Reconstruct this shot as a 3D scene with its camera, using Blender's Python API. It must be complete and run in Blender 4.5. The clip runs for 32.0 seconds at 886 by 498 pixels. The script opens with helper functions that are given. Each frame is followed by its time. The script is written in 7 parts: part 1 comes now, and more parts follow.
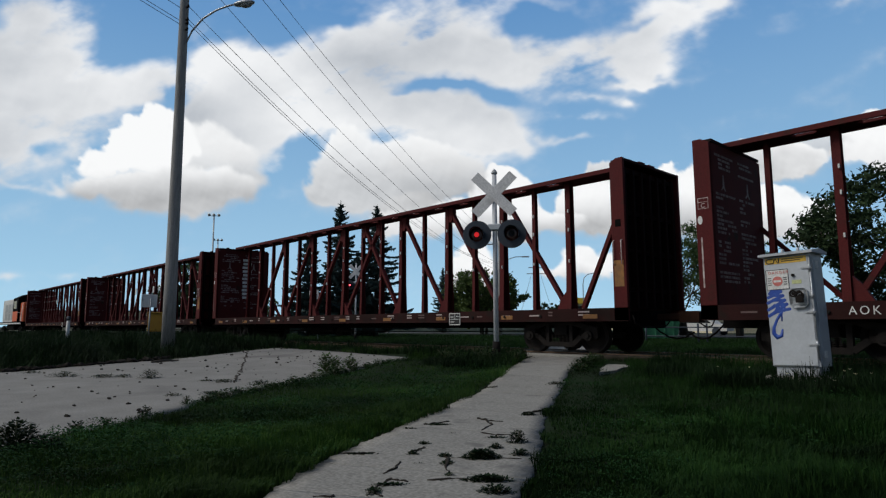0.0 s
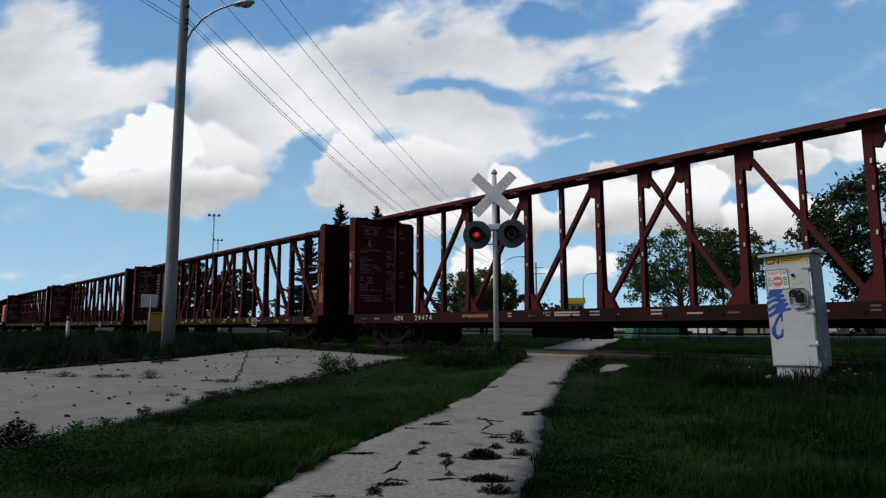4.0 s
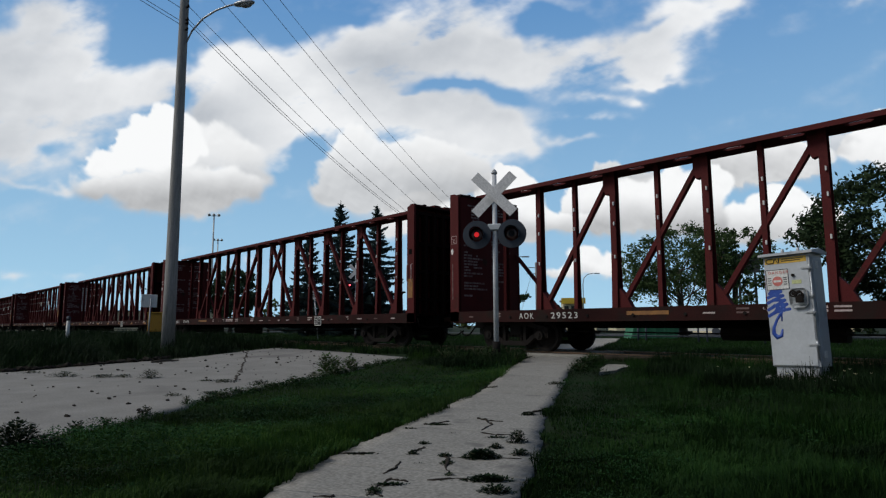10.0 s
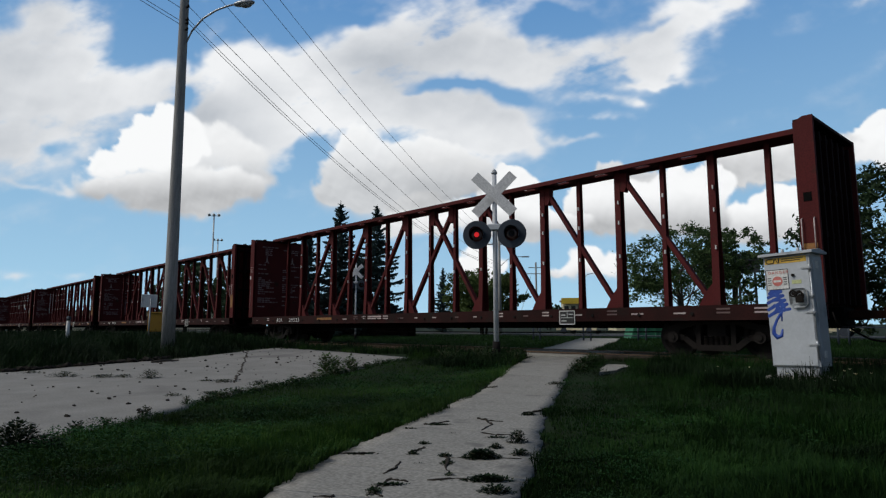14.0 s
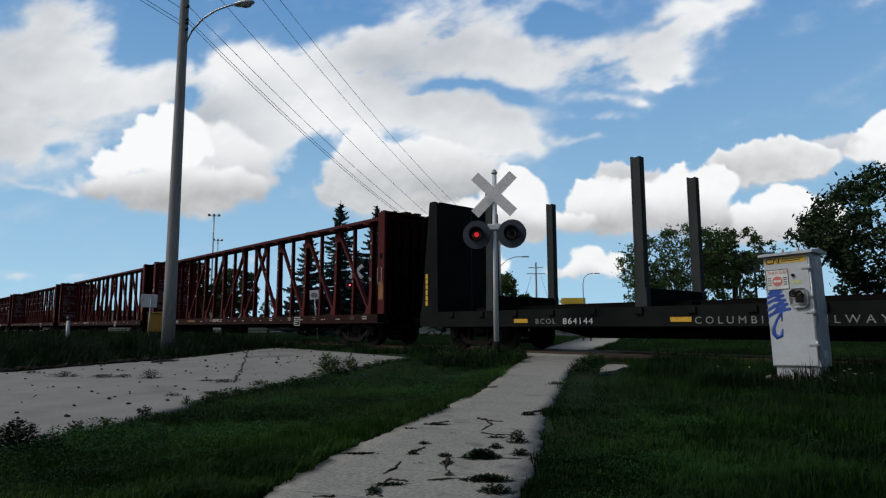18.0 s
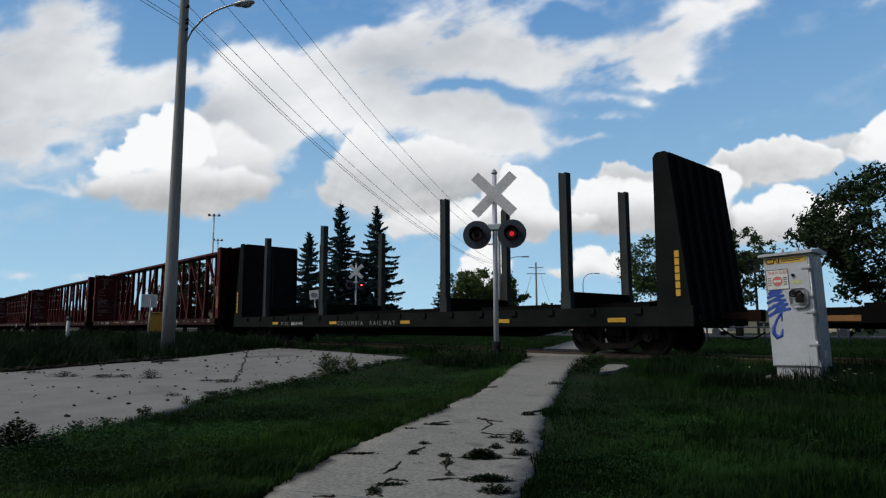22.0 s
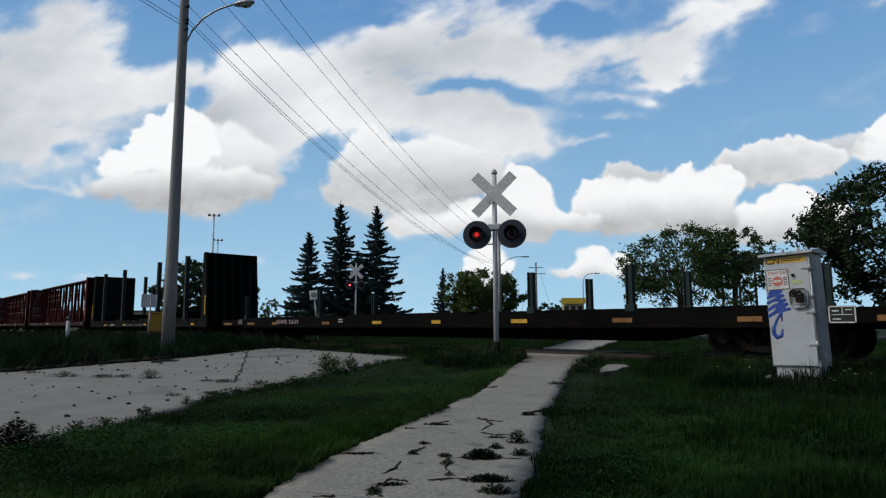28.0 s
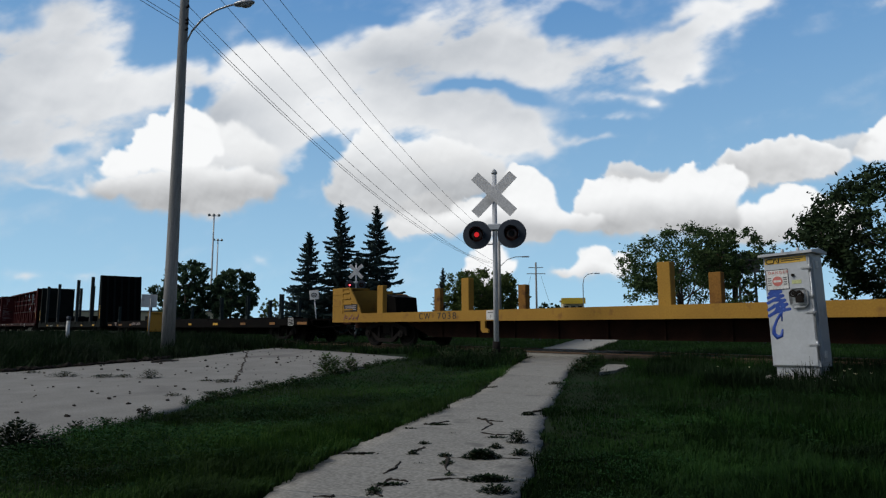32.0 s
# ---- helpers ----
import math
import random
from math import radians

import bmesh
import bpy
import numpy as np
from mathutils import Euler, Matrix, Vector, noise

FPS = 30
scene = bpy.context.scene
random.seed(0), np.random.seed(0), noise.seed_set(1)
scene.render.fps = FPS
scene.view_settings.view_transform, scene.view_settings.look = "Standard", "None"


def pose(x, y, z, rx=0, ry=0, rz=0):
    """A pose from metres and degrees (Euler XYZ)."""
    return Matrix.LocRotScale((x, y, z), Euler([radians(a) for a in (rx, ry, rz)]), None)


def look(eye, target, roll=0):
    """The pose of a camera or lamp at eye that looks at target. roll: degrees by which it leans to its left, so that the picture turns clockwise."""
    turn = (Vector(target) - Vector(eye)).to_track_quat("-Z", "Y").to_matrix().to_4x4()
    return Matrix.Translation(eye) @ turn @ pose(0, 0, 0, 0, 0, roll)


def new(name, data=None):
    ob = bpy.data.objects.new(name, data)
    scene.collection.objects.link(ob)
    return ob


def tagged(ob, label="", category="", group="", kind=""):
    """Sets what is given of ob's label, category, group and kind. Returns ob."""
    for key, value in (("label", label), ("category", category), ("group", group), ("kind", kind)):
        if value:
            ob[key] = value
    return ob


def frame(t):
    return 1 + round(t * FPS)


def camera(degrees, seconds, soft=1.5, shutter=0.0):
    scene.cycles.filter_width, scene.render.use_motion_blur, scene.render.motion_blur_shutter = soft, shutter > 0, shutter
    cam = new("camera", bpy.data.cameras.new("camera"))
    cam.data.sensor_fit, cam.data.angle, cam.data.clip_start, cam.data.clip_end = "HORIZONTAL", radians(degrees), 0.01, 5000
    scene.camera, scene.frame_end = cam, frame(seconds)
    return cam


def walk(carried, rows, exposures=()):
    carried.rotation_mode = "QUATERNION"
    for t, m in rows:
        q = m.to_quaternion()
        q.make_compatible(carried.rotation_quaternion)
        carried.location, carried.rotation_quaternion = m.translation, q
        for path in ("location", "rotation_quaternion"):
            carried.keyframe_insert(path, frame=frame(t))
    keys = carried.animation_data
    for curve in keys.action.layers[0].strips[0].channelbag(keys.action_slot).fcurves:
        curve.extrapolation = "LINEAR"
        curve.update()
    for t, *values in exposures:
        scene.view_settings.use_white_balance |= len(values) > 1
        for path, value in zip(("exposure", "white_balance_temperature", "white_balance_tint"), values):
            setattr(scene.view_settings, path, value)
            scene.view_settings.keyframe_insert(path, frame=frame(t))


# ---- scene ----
# World: x runs along the track (the train leaves towards -x), y points across it, z is up from the rail head.
EYE = Vector((0.0, 0.0, 0.677))
VIEW = radians(42.858)          # the track's heading, left of the view
PITCH = radians(7.05)
cam = camera(71.18, 32.0, soft=1.25)
AHEAD = Vector((-math.cos(VIEW), math.sin(VIEW), 0.0))
ASIDE = Vector((math.sin(VIEW), math.cos(VIEW), 0.0))
STAND = look(EYE, EYE + AHEAD * math.cos(PITCH) + Vector((0, 0, math.sin(PITCH))), -0.18)
walk(cam, [(0.0, STAND), (32.0, STAND)])

TRACK_Y = 13.91


# ---- light ----
SUN_AZ, SUN_EL = radians(238.0), radians(44.0)   # bearing from +x, counter-clockwise
world = bpy.data.worlds.new("sky")
scene.world = world
world.use_nodes = True
wn = world.node_tree
sky = wn.nodes.new("ShaderNodeTexSky")
sky.sky_type = "NISHITA"
sky.sun_disc = False
sky.sun_elevation = SUN_EL
sky.sun_rotation = radians(90.0) - SUN_AZ
wn.nodes["Background"].inputs["Strength"].default_value = 0.058
wn.links.new(sky.outputs["Color"], wn.nodes["Background"].inputs["Color"])
sun = new("sun", bpy.data.lights.new("sun", "SUN"))
sun.data.energy, sun.data.angle, sun.data.color = 1.75, radians(24.0), (0.98, 0.945, 0.87)
sun.matrix_world = look(Vector((math.cos(SUN_AZ) * math.cos(SUN_EL), math.sin(SUN_AZ) * math.cos(SUN_EL), math.sin(SUN_EL))) * 100, (0, 0, 0))
scene.view_settings.exposure = 0.0

# ---- tools ----
def thing(name, m=None, **tags):
    ob = new(name)
    ob.empty_display_size = 0.2
    if m is not None:
        ob.matrix_basis = m
    return tagged(ob, **tags)


def part(name, bm, material, parent, label=""):
    """Links a bmesh as one mesh object under a thing or a part."""
    me = bpy.data.meshes.new(name)
    bm.to_mesh(me)
    bm.free()
    if material is not None:
        me.materials.append(material)
    ob = new(name, me)
    ob.parent = parent
    if label:
        tagged(ob, label=label)
    return ob


def piece(name, me, parent, m):
    """Another object on a mesh that is shared."""
    ob = new(name, me)
    ob.parent = parent
    ob.matrix_basis = m
    return ob


def mesh_of(name, bm, material):
    me = bpy.data.meshes.new(name)
    bm.to_mesh(me)
    bm.free()
    me.materials.append(material)
    return me


def smooth(ob):
    me = ob.data if hasattr(ob, "data") else ob
    me.polygons.foreach_set("use_smooth", [True] * len(me.polygons))
    return ob


def box(bm, x0, x1, y0, y1, z0, z1, bevel=0.0, m=None):
    v = [bm.verts.new(p) for p in ((x0, y0, z0), (x1, y0, z0), (x1, y1, z0), (x0, y1, z0), (x0, y0, z1), (x1, y0, z1), (x1, y1, z1), (x0, y1, z1))]
    fs = [bm.faces.new([v[i] for i in f]) for f in ((3, 2, 1, 0), (4, 5, 6, 7), (0, 1, 5, 4), (1, 2, 6, 5), (2, 3, 7, 6), (3, 0, 4, 7))]
    if bevel > 0:
        es = list({e for f in fs for e in f.edges})
        out = bmesh.ops.bevel(bm, geom=es, offset=bevel, segments=1, affect="EDGES", profile=0.5)
        v = list({w for f in out["faces"] for w in f.verts} | {w for w in v if w.is_valid})
    if m is not None:
        bmesh.ops.transform(bm, matrix=m, verts=v)
    return bm


def prism(bm, profile, axis, a, b):
    """An outline of (p, q) points pushed along an axis from a to b: axis 0: (y, z), 1: (x, z), 2: (x, y)."""
    def at(p, q, s):
        return {0: (s, p, q), 1: (p, s, q), 2: (p, q, s)}[axis]
    lo = [bm.verts.new(at(p, q, a)) for p, q in profile]
    hi = [bm.verts.new(at(p, q, b)) for p, q in profile]
    n = len(profile)
    bm.faces.new(lo[::-1])
    bm.faces.new(hi)
    for i in range(n):
        bm.faces.new((lo[i], lo[(i + 1) % n], hi[(i + 1) % n], hi[i]))
    bmesh.ops.recalc_face_normals(bm, faces=bm.faces)
    return bm


def rod(bm, p0, p1, r0, r1=None, n=10, caps=True):
    r1 = r0 if r1 is None else r1
    p0, p1 = Vector(p0), Vector(p1)
    q = (p1 - p0).to_track_quat("Z", "Y")
    rings = []
    for p, r in ((p0, r0), (p1, r1)):
        rings.append([bm.verts.new(p + q @ Vector((r * math.cos(2 * math.pi * i / n), r * math.sin(2 * math.pi * i / n), 0))) for i in range(n)])
    for i in range(n):
        f = bm.faces.new((rings[0][i], rings[0][(i + 1) % n], rings[1][(i + 1) % n], rings[1][i]))
        f.smooth = n > 6
    if caps:
        bm.faces.new(rings[0][::-1])
        bm.faces.new(rings[1])
    return bm


def tube(bm, points, r, n=8):
    """A bent pipe through the points; r: one radius or one for each."""
    rs = r if isinstance(r, (list, tuple)) else [r] * len(points)
    pts = [Vector(p) for p in points]
    rings = []
    for i, p in enumerate(pts):
        d = (pts[min(i + 1, len(pts) - 1)] - pts[max(i - 1, 0)]).normalized()
        q = d.to_track_quat("Z", "Y")
        rings.append([bm.verts.new(p + q @ Vector((rs[i] * math.cos(2 * math.pi * k / n), rs[i] * math.sin(2 * math.pi * k / n), 0))) for k in range(n)])
    for a, b in zip(rings, rings[1:]):
        # match the ring's start to the last one
        s = min(range(n), key=lambda k: (b[k].co - a[0].co).length)
        b[:] = b[s:] + b[:s]
        for k in range(n):
            f = bm.faces.new((a[k], a[(k + 1) % n], b[(k + 1) % n], b[k]))
            f.smooth = True
    bm.faces.new(rings[0][::-1])
    bm.faces.new(rings[-1])
    return bm


def beam(bm, p0, p1, w, d, up=(0, 1, 0)):
    """A flat bar from p0 to p1, w wide in its plane and d deep along up."""
    p0, p1 = Vector(p0), Vector(p1)
    z = (p1 - p0).normalized()
    y = Vector(up)
    x = y.cross(z).normalized()
    vs = []
    for p in (p0, p1):
        for a, b in ((-1, -1), (1, -1), (1, 1), (-1, 1)):
            vs.append(bm.verts.new(p + x * (a * w / 2) + y * (b * d / 2)))
    for f in ((3, 2, 1, 0), (4, 5, 6, 7), (0, 1, 5, 4), (1, 2, 6, 5), (2, 3, 7, 6), (3, 0, 4, 7)):
        bm.faces.new([vs[i] for i in f])
    return bm


def np_mesh(name, verts, faces, material, size=4):
    """A mesh from arrays: verts (n, 3), faces (m, size)."""
    me = bpy.data.meshes.new(name)
    v = np.asarray(verts, dtype=np.float32)
    f = np.asarray(faces, dtype=np.int32)
    me.vertices.add(len(v))
    me.vertices.foreach_set("co", v.ravel())
    me.loops.add(f.size)
    me.loops.foreach_set("vertex_index", f.ravel())
    me.polygons.add(len(f))
    me.polygons.foreach_set("loop_start", np.arange(len(f), dtype=np.int32) * size)
    me.polygons.foreach_set("loop_total", np.full(len(f), size, dtype=np.int32))
    me.materials.append(material)
    me.update(calc_edges=True)
    return me


def letters(text, height, material, parent, m, spread=1.0, label="", name="lettering", width=0.0):
    cu = bpy.data.curves.new(name, "FONT")
    cu.body, cu.size, cu.extrude, cu.align_x, cu.space_character = text, height * 1.38, 0.0015, "LEFT", spread
    cu.resolution_u = 3
    draft = bpy.data.objects.new("draft", cu)
    me = bpy.data.meshes.new_from_object(draft)
    bpy.data.objects.remove(draft)
    bpy.data.curves.remove(cu)
    if width:
        xs = [v.co.x for v in me.vertices]
        lo, hi = min(xs), max(xs)
        for v in me.vertices:
            v.co.x = (v.co.x - lo) * width / (hi - lo)
    me.materials.clear()
    me.materials.append(material)
    ob = new(name, me)
    ob.parent = parent
    ob.matrix_basis = m
    if label:
        tagged(ob, label=label)
    if len(text) > 5:
        tagged(ob, label=label, kind="stuff")
    return ob


CUBES = {}


def bar(name, parent, mt, x0, x1, y0, y1, z0, z1, label=""):
    """A block as an object of its own, on a cube that all blocks of that material share."""
    if mt not in CUBES:
        bm = bmesh.new()
        box(bm, -0.5, 0.5, -0.5, 0.5, -0.5, 0.5)
        CUBES[mt] = mesh_of("block", bm, M[mt])
    ob = new(name, CUBES[mt])
    ob.parent = parent
    ob.location = ((x0 + x1) / 2, (y0 + y1) / 2, (z0 + z1) / 2)
    ob.scale = (abs(x1 - x0), abs(y1 - y0), abs(z1 - z0))
    if label:
        tagged(ob, label=label)
    return ob


# ---- materials ----
def material(name, base, second=None, rough=0.7, metal=0.0, scale=6.0, fine=60.0, mix=0.5, bump=0.15, stain=None, stain_scale=1.5,
             stain_at=0.55, coords="Object", stretch=(1, 1, 1), spread=0.0, spec=0.5, grain=0.6):
    mt = bpy.data.materials.new(name)
    mt.use_nodes = True
    nt = mt.node_tree
    bs = nt.nodes["Principled BSDF"]
    bs.inputs["Roughness"].default_value, bs.inputs["Metallic"].default_value = rough, metal
    bs.inputs["Specular IOR Level"].default_value = spec
    tc = nt.nodes.new("ShaderNodeTexCoord")
    mp = nt.nodes.new("ShaderNodeMapping")
    mp.inputs["Scale"].default_value = stretch
    nt.links.new(tc.outputs[coords], mp.inputs["Vector"])

    def noise_of(sc, detail):
        n = nt.nodes.new("ShaderNodeTexNoise")
        n.inputs["Scale"].default_value, n.inputs["Detail"].default_value = sc, detail
        nt.links.new(mp.outputs["Vector"], n.inputs["Vector"])
        return n

    def mixed(fac, a, b):
        mx = nt.nodes.new("ShaderNodeMix")
        mx.data_type = "RGBA"
        nt.links.new(fac, mx.inputs[0])
        for k, c in ((6, a), (7, b)):
            if isinstance(c, tuple):
                mx.inputs[k].default_value = (*c, 1)
            else:
                nt.links.new(c, mx.inputs[k])
        return mx.outputs[2]

    def ramp(src, lo, hi):
        r = nt.nodes.new("ShaderNodeMapRange")
        r.inputs["From Min"].default_value, r.inputs["From Max"].default_value = lo, hi
        nt.links.new(src, r.inputs["Value"])
        return r.outputs["Result"]

    second = second or tuple(c * 0.7 for c in base)
    big, small = noise_of(scale, 4), noise_of(fine, 3)
    col = mixed(ramp(big.outputs["Fac"], 0.5 - mix * 0.4, 0.5 + mix * 0.4), base, second)
    dark = nt.nodes.new("ShaderNodeMix")
    dark.data_type, dark.blend_type = "RGBA", "MULTIPLY"
    dark.inputs[0].default_value = grain
    nt.links.new(col, dark.inputs[6])
    gr = nt.nodes.new("ShaderNodeMapRange")
    gr.inputs["From Min"].default_value, gr.inputs["From Max"].default_value = 0.3, 0.7
    gr.inputs["To Min"].default_value, gr.inputs["To Max"].default_value = 0.65, 1.25
    nt.links.new(small.outputs["Fac"], gr.inputs["Value"])
    nt.links.new(gr.outputs["Result"], dark.inputs[7])
    col = dark.outputs[2]
    if stain:
        st = noise_of(stain_scale, 6)
        col = mixed(ramp(st.outputs["Fac"], stain_at, stain_at + 0.12), col, stain)
    if spread:
        info = nt.nodes.new("ShaderNodeObjectInfo")
        hs = nt.nodes.new("ShaderNodeHueSaturation")
        rr = nt.nodes.new("ShaderNodeMapRange")
        rr.inputs["To Min"].default_value, rr.inputs["To Max"].default_value = 1 - spread, 1 + spread
        nt.links.new(info.outputs["Random"], rr.inputs["Value"])
        nt.links.new(rr.outputs["Result"], hs.inputs["Value"])
        nt.links.new(col, hs.inputs["Color"])
        col = hs.outputs["Color"]
    nt.links.new(col, bs.inputs["Base Color"])
    if bump:
        b = nt.nodes.new("ShaderNodeBump")
        b.inputs["Strength"].default_value, b.inputs["Distance"].default_value = bump, 0.01
        nt.links.new(small.outputs["Fac"], b.inputs["Height"])
        nt.links.new(b.outputs["Normal"], bs.inputs["Normal"])
    return mt


def leafy(name, base, second, spread=0.35, trans=0.25):
    """Leaves: a colour that differs from leaf to leaf, slightly see-through."""
    mt = bpy.data.materials.new(name)
    mt.use_nodes = True
    nt = mt.node_tree
    bs = nt.nodes["Principled BSDF"]
    bs.inputs["Roughness"].default_value = 0.7
    bs.inputs["Specular IOR Level"].default_value = 0.08
    geo = nt.nodes.new("ShaderNodeNewGeometry")
    mx = nt.nodes.new("ShaderNodeMix")
    mx.data_type = "RGBA"
    mx.inputs[6].default_value, mx.inputs[7].default_value = (*base, 1), (*second, 1)
    nt.links.new(geo.outputs["Random Per Island"], mx.inputs[0])
    hs = nt.nodes.new("ShaderNodeHueSaturation")
    tx = nt.nodes.new("ShaderNodeTexNoise")
    tx.inputs["Scale"].default_value = 0.6
    tcd = nt.nodes.new("ShaderNodeTexCoord")
    nt.links.new(tcd.outputs["Object"], tx.inputs["Vector"])
    rr = nt.nodes.new("ShaderNodeMapRange")
    rr.inputs["From Min"].default_value, rr.inputs["From Max"].default_value = 0.3, 0.7
    rr.inputs["To Min"].default_value, rr.inputs["To Max"].default_value = 1 - spread, 1 + spread
    nt.links.new(tx.outputs["Fac"], rr.inputs["Value"])
    nt.links.new(rr.outputs["Result"], hs.inputs["Value"])
    nt.links.new(mx.outputs[2], hs.inputs["Color"])
    nt.links.new(hs.outputs["Color"], bs.inputs["Base Color"])
    if trans:
        tr = nt.nodes.new("ShaderNodeBsdfTranslucent")
        nt.links.new(hs.outputs["Color"], tr.inputs["Color"])
        ms = nt.nodes.new("ShaderNodeMixShader")
        ms.inputs[0].default_value = trans
        nt.links.new(bs.outputs[0], ms.inputs[1])
        nt.links.new(tr.outputs[0], ms.inputs[2])
        nt.links.new(ms.outputs[0], nt.nodes["Material Output"].inputs["Surface"])
    return mt


def glow(name, color, strength):
    mt = bpy.data.materials.new(name)
    mt.use_nodes = True
    bs = mt.node_tree.nodes["Principled BSDF"]
    bs.inputs["Base Color"].default_value = (*color, 1)
    bs.inputs["Emission Color"].default_value = (*color, 1)
    bs.inputs["Emission Strength"].default_value = strength
    return mt


M = {}
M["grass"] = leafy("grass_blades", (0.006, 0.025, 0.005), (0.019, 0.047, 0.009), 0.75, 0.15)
M["lawn"] = leafy("short_lawn_blades", (0.012, 0.040, 0.008), (0.044, 0.088, 0.015), 0.7, 0.2)
M["clover"] = leafy("clover_leaves", (0.008, 0.036, 0.010), (0.022, 0.064, 0.016), 0.7, 0.15)
M["weeds"] = leafy("weed_leaves", (0.018, 0.042, 0.013), (0.034, 0.060, 0.019), 0.35, 0.15)
M["roadside"] = leafy("roadside_weed_leaves", (0.055, 0.105, 0.035), (0.085, 0.13, 0.045), 0.35, 0.15)
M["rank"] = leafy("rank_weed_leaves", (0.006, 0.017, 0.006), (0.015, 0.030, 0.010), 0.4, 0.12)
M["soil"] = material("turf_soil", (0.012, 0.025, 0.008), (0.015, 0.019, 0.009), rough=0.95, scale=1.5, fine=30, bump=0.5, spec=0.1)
M["far_asphalt"] = material("street_asphalt", (0.06, 0.06, 0.058), (0.045, 0.045, 0.044), rough=0.9, scale=0.5, fine=12, spec=0.2)
M["asphalt"] = material("old_road", (0.278, 0.268, 0.246), (0.218, 0.209, 0.192), rough=0.92, scale=1.6, fine=45, bump=0.4, stain=(0.17, 0.16, 0.15), stain_scale=0.5, stain_at=0.6, spec=0.2)
M["ballast"] = material("ballast_stone", (0.16, 0.14, 0.12), (0.09, 0.08, 0.07), rough=0.95, scale=8, fine=60, bump=0.6, spread=0.3)
M["rail"] = material("rail_steel", (0.13, 0.08, 0.05), (0.2, 0.13, 0.09), rough=0.55, metal=0.5, scale=5, fine=40)
M["tie"] = material("creosote_timber", (0.035, 0.027, 0.022), (0.055, 0.045, 0.036), rough=0.95, scale=3, fine=40, stretch=(6, 1, 6), spread=0.25, spec=0.1)
M["red"] = material("oxide_red_paint", (0.100, 0.0115, 0.012), (0.062, 0.010, 0.010), rough=0.75, scale=1.2, fine=35, mix=0.9, stain=(0.04, 0.016, 0.011), stain_scale=2.2, stain_at=0.6, bump=0.1, spec=0.2)
M["red_dull"] = material("grimy_red_paint", (0.035, 0.010, 0.009), (0.02, 0.008, 0.007), rough=0.85, scale=1.5, fine=30, stain=(0.02, 0.012, 0.01), stain_scale=2, stain_at=0.52, spec=0.15)
# the cars' red darkened to near black: shade put into the colour
M["shaded_red"] = material("shaded_red_steel", (0.012, 0.006, 0.0055), (0.02, 0.008, 0.007), rough=0.9, scale=2, fine=30, spec=0.1)
M["black"] = material("grimy_black_paint", (0.0045, 0.0045, 0.0045), (0.008, 0.007, 0.0065), rough=0.85, scale=2, fine=40, stain=(0.016, 0.010, 0.008), stain_scale=1.8, stain_at=0.64, spec=0.05)
M["green_black"] = material("faded_dark_green_paint", (0.009, 0.0115, 0.0112), (0.016, 0.0185, 0.0175), rough=0.9, scale=1.3, fine=40, stain=(0.018, 0.012, 0.010), stain_scale=1.6, stain_at=0.64, spec=0.05)
M["stake_steel"] = material("weathered_grey_green_steel", (0.030, 0.036, 0.036), (0.045, 0.05, 0.05), rough=0.8, scale=2, fine=40, stain=(0.04, 0.028, 0.02), stain_scale=2.2, stain_at=0.62, spec=0.2)
M["teal"] = material("dull_dark_teal_paint", (0.018, 0.030, 0.030), (0.028, 0.042, 0.042), rough=0.7, scale=2, fine=40, spec=0.2)
M["iron"] = material("cast_iron_grime", (0.010, 0.0085, 0.008), (0.018, 0.014, 0.012), rough=0.85, metal=0.1, scale=4, fine=50, spec=0.2)
M["wheel"] = material("wheel_steel", (0.02, 0.016, 0.014), (0.013, 0.011, 0.010), rough=0.7, metal=0.3, scale=5, fine=40, spec=0.2)
M["yellow"] = material("works_yellow_paint", (0.42, 0.235, 0.04), (0.33, 0.18, 0.035), rough=0.75, scale=1.1, fine=30, mix=0.8, stain=(0.27, 0.14, 0.035), stain_scale=3.6, stain_at=0.58, bump=0.1, spec=0.2, grain=0.35)
# a darker, browner, blotched yellow for the far-side posts and housings
M["brown_yellow"] = material("brownish_yellow_paint", (0.30, 0.15, 0.03), (0.20, 0.09, 0.025), rough=0.8, scale=2.2, fine=30, mix=0.9, stain=(0.13, 0.06, 0.022), stain_scale=4.5, stain_at=0.55, bump=0.15, spec=0.2)
M["rust"] = material("rusty_steel", (0.036, 0.015, 0.009), (0.018, 0.009, 0.006), rough=0.9, scale=2, fine=30, spec=0.15)
M["orange"] = material("signal_orange_paint", (0.75, 0.13, 0.03), (0.6, 0.1, 0.03), rough=0.5, scale=1.5, fine=30)
M["white"] = material("white_paint", (0.75, 0.75, 0.73), (0.6, 0.6, 0.58), rough=0.6, scale=4, fine=50, bump=0.05)
M["stencil"] = material("worn_white_stencil", (0.66, 0.58, 0.56), (0.24, 0.16, 0.15), rough=0.7, scale=9, fine=60, bump=0.0)
M["worn_stencil"] = material("half_worn_stencil", (0.34, 0.27, 0.26), (0.10, 0.05, 0.05), rough=0.7, scale=7, fine=60, bump=0.0)
M["grey_stencil"] = material("grey_worn_stencil", (0.32, 0.31, 0.30), (0.14, 0.14, 0.135), rough=0.7, scale=9, fine=60, bump=0.0)
M["faint"] = material("faded_stencil", (0.17, 0.12, 0.11), (0.09, 0.04, 0.04), rough=0.7, scale=9, fine=60, bump=0.0)
M["reflector"] = material("yellow_reflective_tape", (0.75, 0.42, 0.03), (0.6, 0.33, 0.03), rough=0.4, scale=6, fine=40, bump=0.0)
